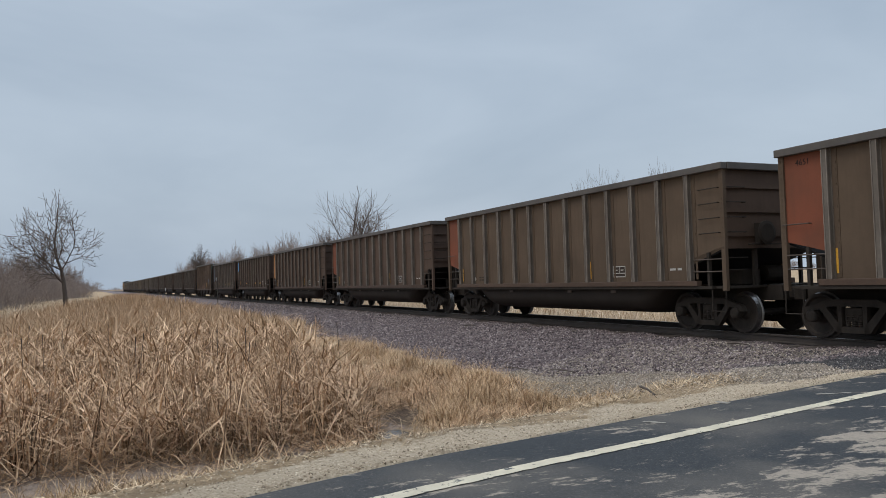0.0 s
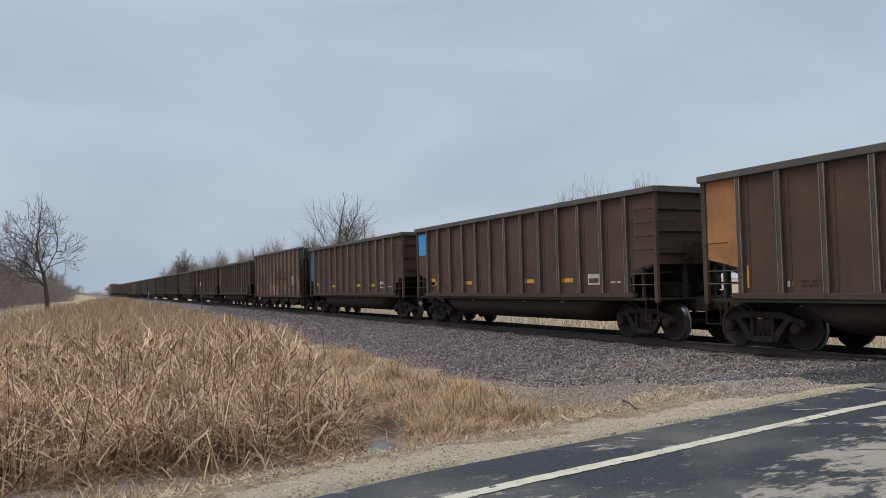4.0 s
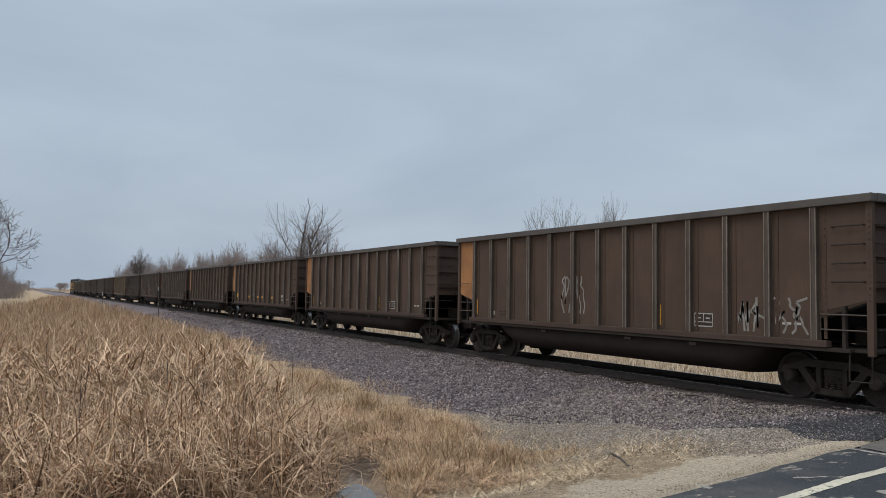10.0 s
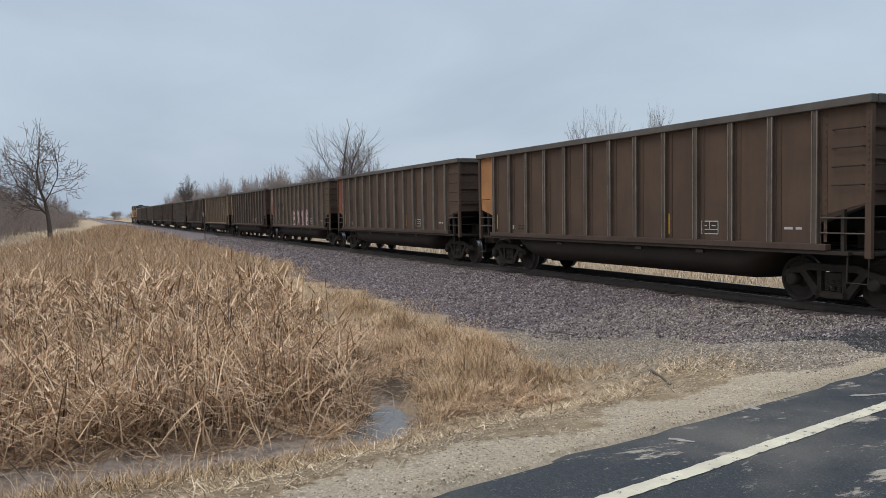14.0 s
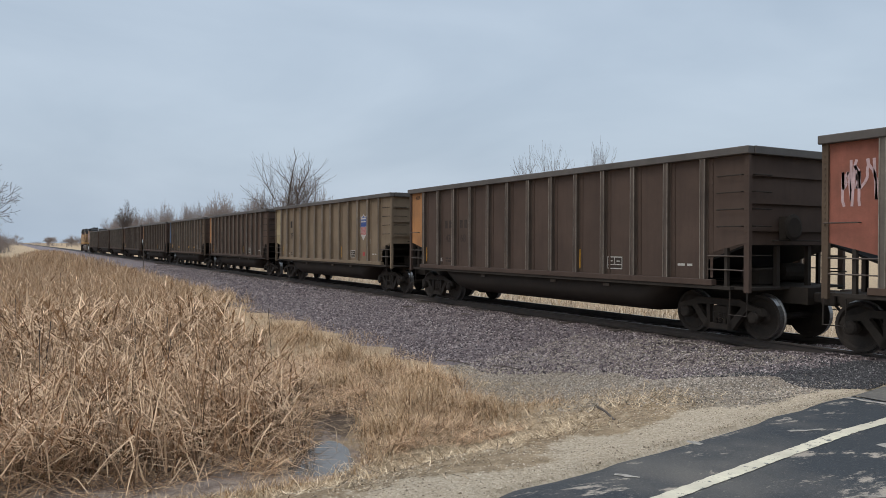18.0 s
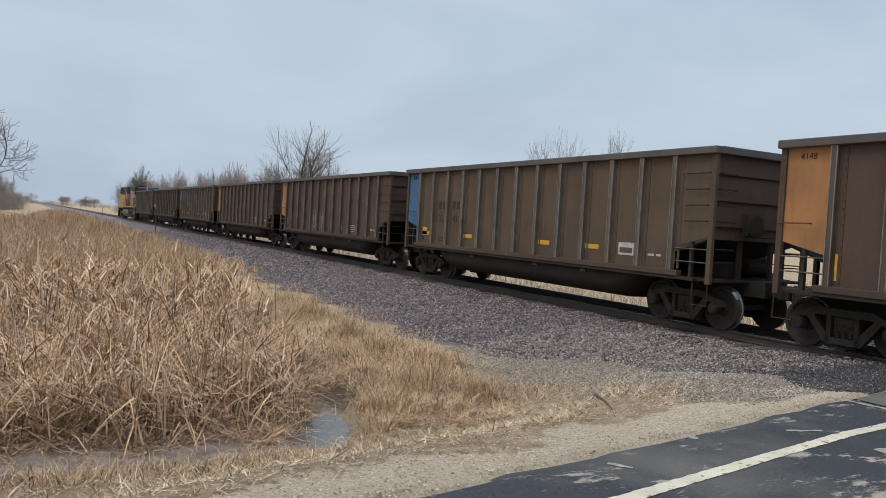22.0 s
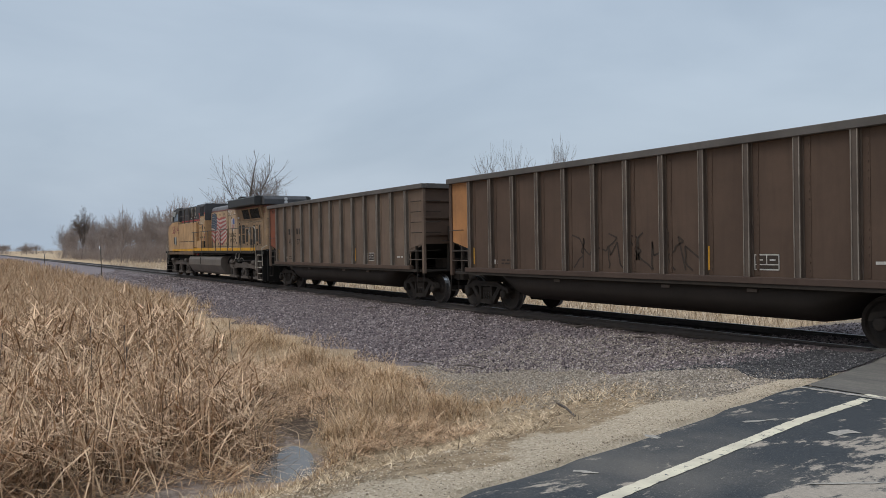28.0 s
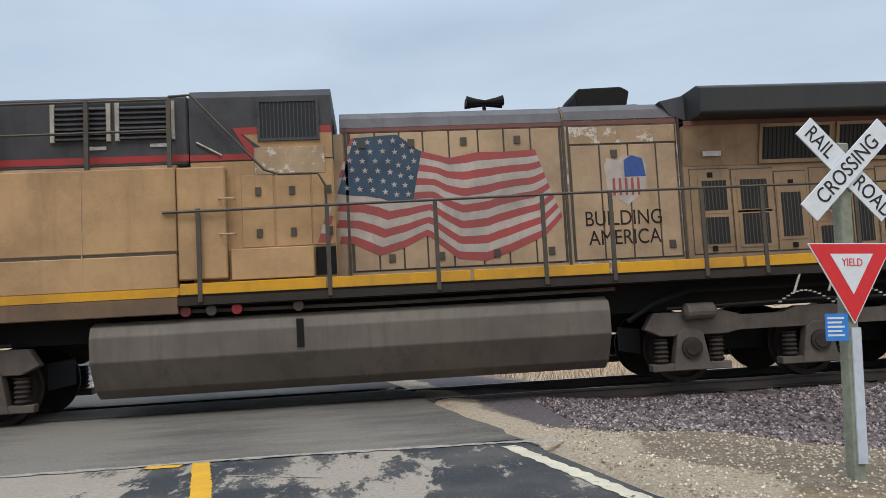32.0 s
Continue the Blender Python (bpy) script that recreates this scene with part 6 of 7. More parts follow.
def in_marsh(x, y):
    front = -10.45 + 0.10 * np.sin(y * 1.9) + 0.12 * np.sin(y * 4.3) + 0.08 * np.sin(y * 9.1)
    return (x < front) & (y < reed_edge(x) + 0.3 * np.sin(x * 2.1)) & (y > np.maximum(wood_side(x), -16.5 + 0.24 * x))


b = scatter(30000, -15, -9.9, -19, -9, lambda x, y: in_marsh(x, y) & (rng.random(len(x)) < (0.03 + 1.5 * clump(x, y, 2.7, 1.0) ** 3) * (0.5 + 0.5 * sstep(-10.4, -11.4, x))))
n = len(b)
blades("reeds", b, edge_low(b) * (0.45 + 0.75 * clump(b[:, 0], b[:, 1], 1.9, 8.0)) * rng.uniform(0.6, 1.3, n), rng.uniform(0.014, 0.030, n), 0.32, 0.15, M_REED, "dry tan cattail reeds standing and broken over mud", "reeds", 0.72)
b = scatter(60000, -30, -14.5, -24, -7, lambda x, y: in_marsh(x, y) & (rng.random(len(x)) < 0.06 + 0.85 * clump(x, y, 1.9, 2.0) ** 2.2))
n = len(b)
blades("reeds", b, edge_low(b) * (0.45 + 0.75 * clump(b[:, 0], b[:, 1], 1.5, 8.0)) * rng.uniform(0.6, 1.4, n), rng.uniform(0.016, 0.032, n), 0.42, 0.2, M_REED, "dry tan cattail reeds of the marsh", "reeds", 0.75)
b = scatter(60000, -75, -29, -35, -5, lambda x, y: in_marsh(x, y))
n = len(b)
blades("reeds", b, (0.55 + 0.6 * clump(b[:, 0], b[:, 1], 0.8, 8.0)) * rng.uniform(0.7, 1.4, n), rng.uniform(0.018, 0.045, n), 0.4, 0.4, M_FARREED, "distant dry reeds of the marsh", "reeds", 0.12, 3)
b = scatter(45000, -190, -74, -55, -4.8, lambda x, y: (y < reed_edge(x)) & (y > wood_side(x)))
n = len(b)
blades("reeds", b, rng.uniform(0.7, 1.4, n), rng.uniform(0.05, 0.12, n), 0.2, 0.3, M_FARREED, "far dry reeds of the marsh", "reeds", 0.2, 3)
# leaves fallen across the canopy
for _n, _x0, _x1, _y0, _y1, _lo, _hi in ((21000, -15, -10.3, -19, -9.5, 0.1, 0.95), (26000, -30, -14.5, -24, -7, 0.3, 1.0), (9000, -60, -29, -32, -6, 0.4, 0.95)):
    b = scatter(_n, _x0, _x1, _y0, _y1, lambda x, y: in_marsh(x, y) & (rng.random(len(x)) < 0.1 + 1.1 * clump(x, y, 1.6, 12.0) ** 1.6))
    n = len(b)
    b[:, 2] += rng.uniform(_lo, _hi, n) * (0.35 + 0.65 * clump(b[:, 0], b[:, 1], 1.9, 8.0))
    far_ = np.clip(-b[:, 0] / 12, 1, 3)
    blades("broken_reeds", b, rng.uniform(0.3, 1.0, n), rng.uniform(0.014, 0.027, n) * far_, 0.0, 0.0, M_REEDTOP, "bleached broken reed leaves lying across the marsh", "reeds", 1.0, 3)
# matted litter under the reeds and golden tufts towards the ballast
b = scatter(26000, -16, -9.6, -19, -8.5, lambda x, y: in_marsh(x - 0.25, y))
n = len(b)
blades("reed_litter", b + [0, 0, 0.03], rng.uniform(0.25, 0.7, n), rng.uniform(0.008, 0.018, n), 1.25, 0.4, M_MAT, "fallen broken reed litter on the mud", "litter", 0.0, 3)
b = scatter(40000, -34, -11.0, -12, -5.0, lambda x, y: (y > reed_edge(x) - 0.5) & (y < -5.6 + 0.5 * np.sin(x * 1.3) * np.sin(x * 0.37) - 1.4 * sstep(-17, -13, x)) & (rng.random(len(x)) < (0.1 + 0.95 * clump(x, y, 2.6, 4.0) ** 1.8) * sstep(-11.6, -15.5, x + 0.9 * wave(x, y, 1.1, 6.0))))
n = len(b)
tall = clump(b[:, 0], b[:, 1], 1.6, 5.0)
blades("dry_grass", b, (rng.uniform(0.08, 0.3, n) + 0.34 * tall ** 2) * np.interp(b[:, 0], [-18, -12], [1.0, 0.6]), rng.uniform(0.006, 0.013, n), 0.6, 0.9, M_GRASS, "golden tufts of dead grass beside the ballast", "grass", 0.2)
b = scatter(46000, -18, -9.9, -11.6, -6.6, lambda x, y: (y > reed_edge(x) - 1.0) & (y < -7.0 - 0.25 * (x + 13) + 0.4 * wave(x, y, 2.1, 3.0)) & (in_pool(x, y) > 1.35) & (rng.random(len(x)) < 0.15 + 1.2 * clump(x, y, 2.0, 2.0) ** 1.8))
n = len(b)
heap = clump(b[:, 0], b[:, 1], 1.9, 3.0) ** 2
blades("matted_grass", b + np.stack([0 * heap, 0 * heap, 0.02 + 0.22 * heap * rng.random(n)], 1), rng.uniform(0.15, 0.5, n), rng.uniform(0.008, 0.017, n), 1.2, 0.45, M_MAT, "flattened reddish dead grass in the wet hollow", "grass", 0.0, 3)
b = scatter(16000, -19, -10.6, -11.4, -6.4, lambda x, y: (y > reed_edge(x) - 0.6) & (y < -6.9 - 0.25 * (x + 13)) & (in_pool(x, y) > 1.3) & (rng.random(len(x)) < 1.6 * clump(x, y, 3.3, 11.0) ** 4))
n = len(b)
blades("grass_tufts", b, rng.uniform(0.14, 0.46, n), rng.uniform(0.006, 0.013, n), 0.5, 0.5, M_REED, "ragged brown tufts standing in the wet hollow", "grass", 0.45)
b = scatter(130000, -12.5, -4.8, -24, -5.5, lambda x, y: (edge_left(y) - x > 0.6 + 0.25 * wave(x, y, 2.5, 1.0)) & (x > -9.42 - 1.6 * sstep(-11.3, -9.2, y) + 0.15 * np.sin(y * 2.7)) & (y < -6.0 - 0.2 * (x + 8)) & (rng.random(len(x)) < (0.15 + clump(x, y, 2.6, 7.0) ** 1.5) * sstep(0.4, 1.75 + 0.6 * wave(x, y, 1.3, 2.0), edge_left(y) - x) * (1.05 - 0.6 * sstep(-10.5, -8, y))))
n = len(b)
blades("bank_grass", b + [0, 0, 0.025], rng.uniform(0.06, 0.24, n), rng.uniform(0.006, 0.014, n), 1.05, 0.6, M_STRAW, "short bleached grass on the road bank", "grass", 0.1, 3)
b = scatter(60000, -14.5, -7.2, -9.5, -4.6, lambda x, y: (edge_left(y) - x > 1.0) & (rng.random(len(x)) < (0.02 + 1.2 * clump(x, y, 1.7, 9.0) ** 3) * sstep(-5.0, -7.0, y + 0.5 * wave(x, y, 1.4, 1.0))))
n = len(b)
blades("bank_grass", b + [0, 0, 0.025], rng.uniform(0.06, 0.2, n), rng.uniform(0.007, 0.015, n), 1.08, 0.6, M_STRAW, "thin dead grass on the gravelly bank", "grass", 0.1, 3)
# golden fringe along the ditch and combed-over clumps at the head of the pool
b = scatter(90000, -12.6, -8.4, -20, -6.2, lambda x, y: (x > -9.50 - 1.9 * sstep(-11.4, -9.3, y)) & (in_pool(x, y) > 1.25) & (rng.random(len(x)) < 0.9 * np.exp(-((x + 9.25 + 1.9 * sstep(-11.4, -9.0, y) + 0.6 * sstep(-9.5, -7.5, y)) / (0.28 + 0.4 * sstep(-11, -9, y))) ** 2) * (0.35 + clump(x, y, 2.9, 6.0))))
n = len(b)
blades("ditch_grass", b + [0, 0, 0.01], rng.uniform(0.10, 0.30, n) * (0.55 + 0.9 * clump(b[:, 0], b[:, 1], 2.2, 3.0)), rng.uniform(0.006, 0.013, n), 0.75, 0.8, M_GRASS, "golden dead grass fringing the ditch", "grass", 0.15)
for cx, cy, rad, tall in ((-12.1, -8.5, 0.75, 0.34), (-11.5, -7.6, 0.65, 0.28), (-12.9, -7.9, 0.6, 0.3), (-10.9, -9.4, 0.55, 0.3), (-13.9, -7.3, 0.6, 0.32), (-15.4, -7.6, 0.7, 0.36), (-17.6, -7.5, 0.8, 0.4), (-14.6, -8.7, 0.55, 0.26), (-20.5, -7.4, 0.9, 0.42), (-23.5, -7.0, 1.0, 0.42)):
    b = np.stack([rng.normal(cx, rad * 0.5, 1100), rng.normal(cy, rad * 0.42, 1100)], 1)
    b = np.column_stack([b, height(b[:, 0], b[:, 1])])
    n = len(b)
    b[:, 2] += 0.5 * tall * np.exp(-((b[:, 0] - cx) ** 2 + (b[:, 1] - cy) ** 2) / (rad * rad * 0.4)) * rng.random(n)
    blades("grass_clump", b, rng.uniform(0.5, 1.3, n) * tall * 1.3, rng.uniform(0.006, 0.014, n), 0.75, 1.0, M_GRASS, "combed-over golden clump of dead grass by the ditch", "grass", 0.3)
# trodden pale strip before the wood
b = scatter(40000, -140, -38, -36, -8, lambda x, y: (y < wood_side(x) + 0.4) & (y > wood_side(x) - 6))
n = len(b)
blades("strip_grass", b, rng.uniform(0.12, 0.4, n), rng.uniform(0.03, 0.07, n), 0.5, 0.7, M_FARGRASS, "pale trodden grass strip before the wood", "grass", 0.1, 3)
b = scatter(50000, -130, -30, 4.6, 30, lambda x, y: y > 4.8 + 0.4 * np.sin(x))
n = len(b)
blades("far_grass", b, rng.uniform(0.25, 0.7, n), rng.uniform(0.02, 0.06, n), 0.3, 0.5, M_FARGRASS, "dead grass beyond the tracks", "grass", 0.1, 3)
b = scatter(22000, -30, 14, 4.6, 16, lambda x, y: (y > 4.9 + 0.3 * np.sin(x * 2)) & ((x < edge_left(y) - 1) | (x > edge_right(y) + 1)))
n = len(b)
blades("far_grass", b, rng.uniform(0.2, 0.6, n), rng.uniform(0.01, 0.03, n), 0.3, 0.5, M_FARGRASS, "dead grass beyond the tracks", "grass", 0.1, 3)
b = scatter(16000, -84, -34, -6.8, -4.4, lambda x, y: y < -5.0 + 0.3 * np.sin(x * 1.1))
n = len(b)
blades("dry_grass", b, rng.uniform(0.2, 0.7, n), rng.uniform(0.012, 0.03, n), 0.4, 0.6, M_GRASS, "dead grass along the foot of the ballast", "grass", 0.15, 3)
# sparse stalks with dark heads
b = scatter(40, -40, -12, -24, -8, in_marsh)
st = bmesh.new()
for x, y, z in b:
    hh = random.uniform(1.0, 1.4)
    tx, ty = x + random.uniform(-0.15, 0.15), y + random.uniform(-0.15, 0.15)
    tube([(x, y, z), (tx, ty, z + hh)], 0.006, 3, st)
    tube([(tx, ty, z + hh), (tx + 0.01, ty, z + hh + 0.10)], 0.010, 5, st)
_me = bpy.data.meshes.new("cattails")
st.to_mesh(_me)
st.free()
_me.materials.append(M_BARK)
tagged(new("cattails", _me), "thin cattail stalks with dark brown heads", "cattails", kind="stuff")

# ---- stones ----
OCT = np.array([(1, 0, 0), (-1, 0, 0), (0, 1, 0), (0, -1, 0), (0, 0, 1), (0, 0, -1)], float)
OCTF = np.array([(0, 2, 4), (2, 1, 4), (1, 3, 4), (3, 0, 4), (2, 0, 5), (1, 2, 5), (3, 1, 5), (0, 3, 5)])


def stones(name, base, size, material, label, category="stones"):
    n = len(base)
    s = size[:, None, None] * rng.uniform(0.55, 1.15, (n, 6, 1)) * np.array([1.0, 1.0, 0.75])
    a = rng.uniform(0, 2 * np.pi, n)
    R = np.zeros((n, 3, 3))
    R[:, 0, 0] = R[:, 1, 1] = np.cos(a)
    R[:, 0, 1], R[:, 1, 0], R[:, 2, 2] = -np.sin(a), np.sin(a), 1
    V = np.einsum("nij,nkj->nki", R, OCT[None] * s + rng.normal(0, 0.18, (n, 6, 3)) * size[:, None, None]) + base[:, None]
    F = (np.arange(n)[:, None, None] * 6 + OCTF[None]).reshape(-1, 3)
    return tagged(new(name, mesh_from(name, V.reshape(-1, 3), F, material)), label, category, kind="stuff")


b = scatter(62000, -34, -9.0, -6.3, -0.9, lambda x, y: (y > -5.9 + 0.35 * np.sin(x * 1.9) + 1.9 * sstep(-16.5, -10.5, x)) & (rng.random(len(x)) < np.interp(x, [-34, -20, -9], [0.55, 1, 1])))
n = len(b)
stones("ballast", b + [0, 0, 0.02], rng.uniform(0.02, 0.048, n), M_STONE, "purplish grey crushed ballast stones beside the track", "ballast")
b = scatter(22000, -80, -33, -5.6, -0.9, lambda x, y: y > -5.4)
stones("ballast", b + [0, 0, 0.02], rng.uniform(0.035, 0.07, len(b)), M_STONE, "purplish grey crushed ballast stones further along the track", "ballast")
b = scatter(16000, 1.2, 9, -4.2, -0.9, lambda x, y: x > edge_right(y) + 0.2)
stones("ballast", b + [0, 0, 0.02], rng.uniform(0.02, 0.045, len(b)), M_STONE, "purplish grey crushed ballast stones beside the crossing", "ballast")
b = scatter(9000, -40, -9.2, 0.9, 4.0, lambda x, y: x < edge_left(y) - 0.3)
stones("ballast", b + [0, 0, 0.02], rng.uniform(0.025, 0.05, len(b)), M_STONE, "crushed ballast stones behind the rails", "ballast")
b = scatter(9000, -30, -8.8, -0.66, 0.66, lambda x, y: x < edge_left(y) - 0.3)
stones("ballast", b + [0, 0, 0.02], rng.uniform(0.02, 0.045, len(b)), M_STONE, "crushed ballast stones between the rails", "ballast")
b = scatter(110000, -9.5, -3.5, -24, -3.5, lambda x, y: (edge_left(y) - x > 0.0) & (y < -3.9) & (rng.random(len(x)) < sstep(1.6, 0.5, edge_left(y) - x + 0.3 * wave(x, y, 2.3, 1.0)) + 0.06))
stones("shoulder_gravel", b + [0, 0, 0.019], rng.uniform(0.005, 0.014, len(b)), M_GRIT, "pale limestone gravel on the road shoulder", "gravel")
b = scatter(9000, 0.6, 5.5, -10, -3.5, lambda x, y: (x - edge_right(y) > 0.0) & (rng.random(len(x)) < 0.8))
stones("shoulder_gravel", b + [0, 0, 0.022], rng.uniform(0.008, 0.022, len(b)), M_GRIT, "pale limestone gravel on the far shoulder", "gravel")
M_GREYGRIT = island("grey_grit", ((0.0, (0.11, 0.09, 0.073)), (0.6, (0.30, 0.25, 0.20)), (0.9, (0.44, 0.37, 0.30)), (1.0, (0.60, 0.52, 0.44))), 0.9, 0.0)
b = scatter(60000, -15.5, -6.9, -8.2, -2.2, lambda x, y: (edge_left(y) - x > 0.4) & (rng.random(len(x)) < sstep(-7.6, -5.2, y + 0.6 * wave(x, y, 1.6, 4.0)) * np.where(edge_left(y) - x < 2.4, sstep(-3.4, -4.6, y), 1.0)))
stones("bank_gravel", b + [0, 0, 0.022], rng.uniform(0.008, 0.024, len(b)), M_GREYGRIT, "scattered grey gravel on the bare bank by the crossing", "gravel")
b = scatter(9000, -12, -6.4, -14, -5.5, lambda x, y: (edge_left(y) - x > 0.8) & (x > -8.6 - 2.0 * sstep(-10.3, -8.5, y)) & (rng.random(len(x)) < clump(x, y, 1.8, 5.0) ** 2))
stones("bank_gravel", b + [0, 0, 0.026], rng.uniform(0.005, 0.014, len(b)), M_GRIT, "pale stones scattered through the bank's straw", "gravel")
b = scatter(1500, -14.0, -9.9, -2.35, -1.35, lambda x, y: rng.random(len(x)) < clump(x, y, 2.5, 2.0) * 1.4)
stones("pale_stones", b + [0, 0, 0.035], rng.uniform(0.012, 0.03, len(b)), M_GREYGRIT, "pale grey chips at the tie ends", "gravel")
M_COAL = island("dark_gravel", ((0.0, (0.028, 0.027, 0.028)), (0.7, (0.07, 0.066, 0.066)), (0.93, (0.13, 0.12, 0.117)), (1.0, (0.30, 0.28, 0.26))), 0.9, 0.0)
b = scatter(60000, -13.5, -6.9, -5.0, -1.2, lambda x, y: (edge_left(y) - x > -0.15) & (y > -4.25 - 0.3 * np.sin(x * 3)) & (rng.random(len(x)) < sstep(3.6, 1.1, edge_left(y) - x + 0.5 * wave(x, y, 2.0, 1.0)) ))
stones("dark_gravel", b + [0, 0, 0.026], rng.uniform(0.009, 0.024, len(b)), M_COAL, "dark loose gravel apron beside the crossing", "gravel")
# loose sticks on the ballast
for i, (x, y, l, a) in enumerate([(-24.5, -2.25, 0.5, 20), (-20.9, -2.1, 0.5, 5), (-18.5, -1.9, 0.4, -10), (-12.6, -1.75, 0.5, 8), (-14.2, -5.2, 0.7, 15), (-8.0, -8.0, 0.7, -25), (-15.5, -5.6, 0.8, 10)]):
    z = float(height(np.float64(x), np.float64(y))) + 0.05
    c, s = math.cos(radians(a)) * l / 2, math.sin(radians(a)) * l / 2
    bm = tube([(x - c, y - s, z), (x, y, z + 0.02), (x + c, y + s, z)], 0.016 if y < -2.7 else 0.03, 6, None, 0.012)
    me = bpy.data.meshes.new("stick")
    bm.to_mesh(me)
    bm.free()
    me.materials.append(M_BARK)
    tagged(new("stick", me), "dark splinter of old tie on the stones", "stick", "loose sticks on the ballast")

# puddle in the ditch
_V = []
_k = 48
for i in range(_k):
    a = 2 * math.pi * i / _k
    du, dv = 1.75 * math.cos(a) * (1 + 0.10 * math.sin(3 * a)), 0.75 * math.sin(a) * (1 + 0.2 * math.cos(2 * a))
    _V.append((-10.75 + du, -10.45 - 0.42 * du + dv, -0.862))
_bm = bmesh.new()
_bm.faces.new([_bm.verts.new(v) for v in _V])
_me = bpy.data.meshes.new("puddle")
_bm.to_mesh(_me)
_bm.free()
_me.materials.append(M_WATER)
tagged(new("puddle", _me), "shallow muddy puddle in the ditch", "puddle", kind="structure")

# ---- trees ----
def grow(seed, tall, stems=1, spread=0.75, depth=5, droop=0.0, clear=0.3):
    """Branch pieces of a bare tree: start, end and two radii."""
    r = random.Random(seed)
    out = []

    def limb(p, d, length, rad, level):
        n = 3 if level < 3 else 2
        q = p.copy()
        dd = d.copy()
        for i in range(n):
            dd = (dd + Vector((r.gauss(0, 0.13), r.gauss(0, 0.13), 0.05 + r.gauss(0, 0.08)))).normalized()
            e = q + dd * length / n
            ra, rb = rad * (1 - 0.4 * i / n), rad * (1 - 0.4 * (i + 1) / n)
            out.append((q.copy(), e.copy(), ra, rb, level))
            if level < depth and i >= (1 if level == 0 else 0):
                for _ in range(2 if level < 2 else 1):
                    if level == 0 and i == 0:
                        continue
                    a = r.uniform(0, 2 * math.pi)
                    side = dd.orthogonal().normalized()
                    side.rotate(Matrix.Rotation(a, 3, dd))
                    nd = (dd * r.uniform(0.55, 1.0) + side * spread * r.uniform(0.6, 1.2) + Vector((0, 0, 0.12 - droop))).normalized()
                    limb(e, nd, length * r.uniform(0.55, 0.78), rb * r.uniform(0.5, 0.7), level + 1)
            q = e
        if level < depth:
            limb(q, (dd + Vector((r.gauss(0, 0.2), r.gauss(0, 0.2), 0.1))).normalized(), length * 0.72, rad * 0.6, level + 1)

    for sidx in range(stems):
        d = Vector((r.gauss(0, 0.28 if stems > 1 else 0.04), r.gauss(0, 0.28 if stems > 1 else 0.04), 1)).normalized()
        limb(Vector((r.gauss(0, 0.25) if stems > 1 else 0, r.gauss(0, 0.25) if stems > 1 else 0, -0.2)), d, tall * (clear + 0.06), tall * 0.020 / (1 + 0.35 * (stems - 1)), 0)
    top = max(e.z for _, e, *_ in out)
    f = tall / top
    return [(a * f, b * f, max(ra, 0.008), max(rb, 0.006), lv) for a, b, ra, rb, lv in out]


def pieces_mesh(pieces, thin=0.012):
    """Three-sided tapered sticks as arrays."""
    A = np.array([p[0][:] for p in pieces])
    B = np.array([p[1][:] for p in pieces])
    ra = np.maximum([p[2] for p in pieces], thin)
    rb = np.maximum([p[3] for p in pieces], thin * 0.8)
    d = B - A
    d /= np.linalg.norm(d, axis=1, keepdims=True) + 1e-9
    ref = np.where(np.abs(d[:, 2:3]) > 0.9, np.array([[1.0, 0, 0]]), np.array([[0, 0, 1.0]]))
    u = np.cross(d, ref)
    u /= np.linalg.norm(u, axis=1, keepdims=True) + 1e-9
    v = np.cross(d, u)
    k = 4
    V = np.zeros((len(A), 2, k, 3))
    for i in range(k):
        c, s = math.cos(2 * math.pi * i / k), math.sin(2 * math.pi * i / k)
        V[:, 0, i] = A + ra[:, None] * (c * u + s * v)
        V[:, 1, i] = B + rb[:, None] * (c * u + s * v)
    base = (np.arange(len(A)) * 2 * k)[:, None]
    F = np.concatenate([np.concatenate([base + i, base + (i + 1) % k, base + k + (i + 1) % k, base + k + i], 1) for i in range(k)])
    return V.reshape(-1, 3), F


def tree(x, y, seed, tall, label, thin=0.012, squeeze=1.0, **kw):
    t = tagged(new("tree"), label, "tree")
    z = float(height(np.float64(x), np.float64(y)))
    t.matrix_basis = pose(x, y, z)
    pc = grow(seed, tall, **kw)
    for nm, sel, m in (("trunk", [p for p in pc if p[4] == 0], M_BARK), ("branchwork", [p for p in pc if 1 <= p[4] <= 2], M_BARK), ("crown", [p for p in pc if p[4] > 2], M_TWIG)):
        V, F = pieces_mesh(sel, thin if nm == "crown" else thin * 1.4)
        V[:, :2] *= squeeze
        ob = new(nm, mesh_from(nm, V, F, m))
        ob.parent = t
    return t


tree(-93.5, -17.1, 128, 13.5, "tall bare tree with a round open crown at the marsh edge", 0.018, squeeze=1.0, spread=1.0, depth=5, droop=0.16, clear=0.36)
tree(-100, 19.0, 23, 15.0, "bare tree of several leaning stems beyond the tracks", 0.011, squeeze=1.05, stems=2, spread=0.75, depth=4, clear=0.3)
tree(-106, 17.5, 29, 9.5, "bare tree with a low leaning limb beyond the tracks", 0.014, stems=2, spread=0.9, depth=5, clear=0.22)
tree(-44.3, 17.9, 31, 9.8, "slender bare tree beyond the tracks", 0.008, squeeze=0.55, spread=0.5, depth=5)
tree(-36.5, 17.1, 37, 9.3, "slender bare tree beyond the tracks", 0.008, squeeze=0.5, spread=0.5, depth=5)
tree(-225, 12.5, 41, 14.5, "far bare tree standing over the wood", 0.025, squeeze=0.7, spread=0.8, depth=5)
tree(-150, 22.0, 43, 10.0, "bare tree standing over the wood", 0.018, squeeze=0.7, spread=0.7, depth=5)
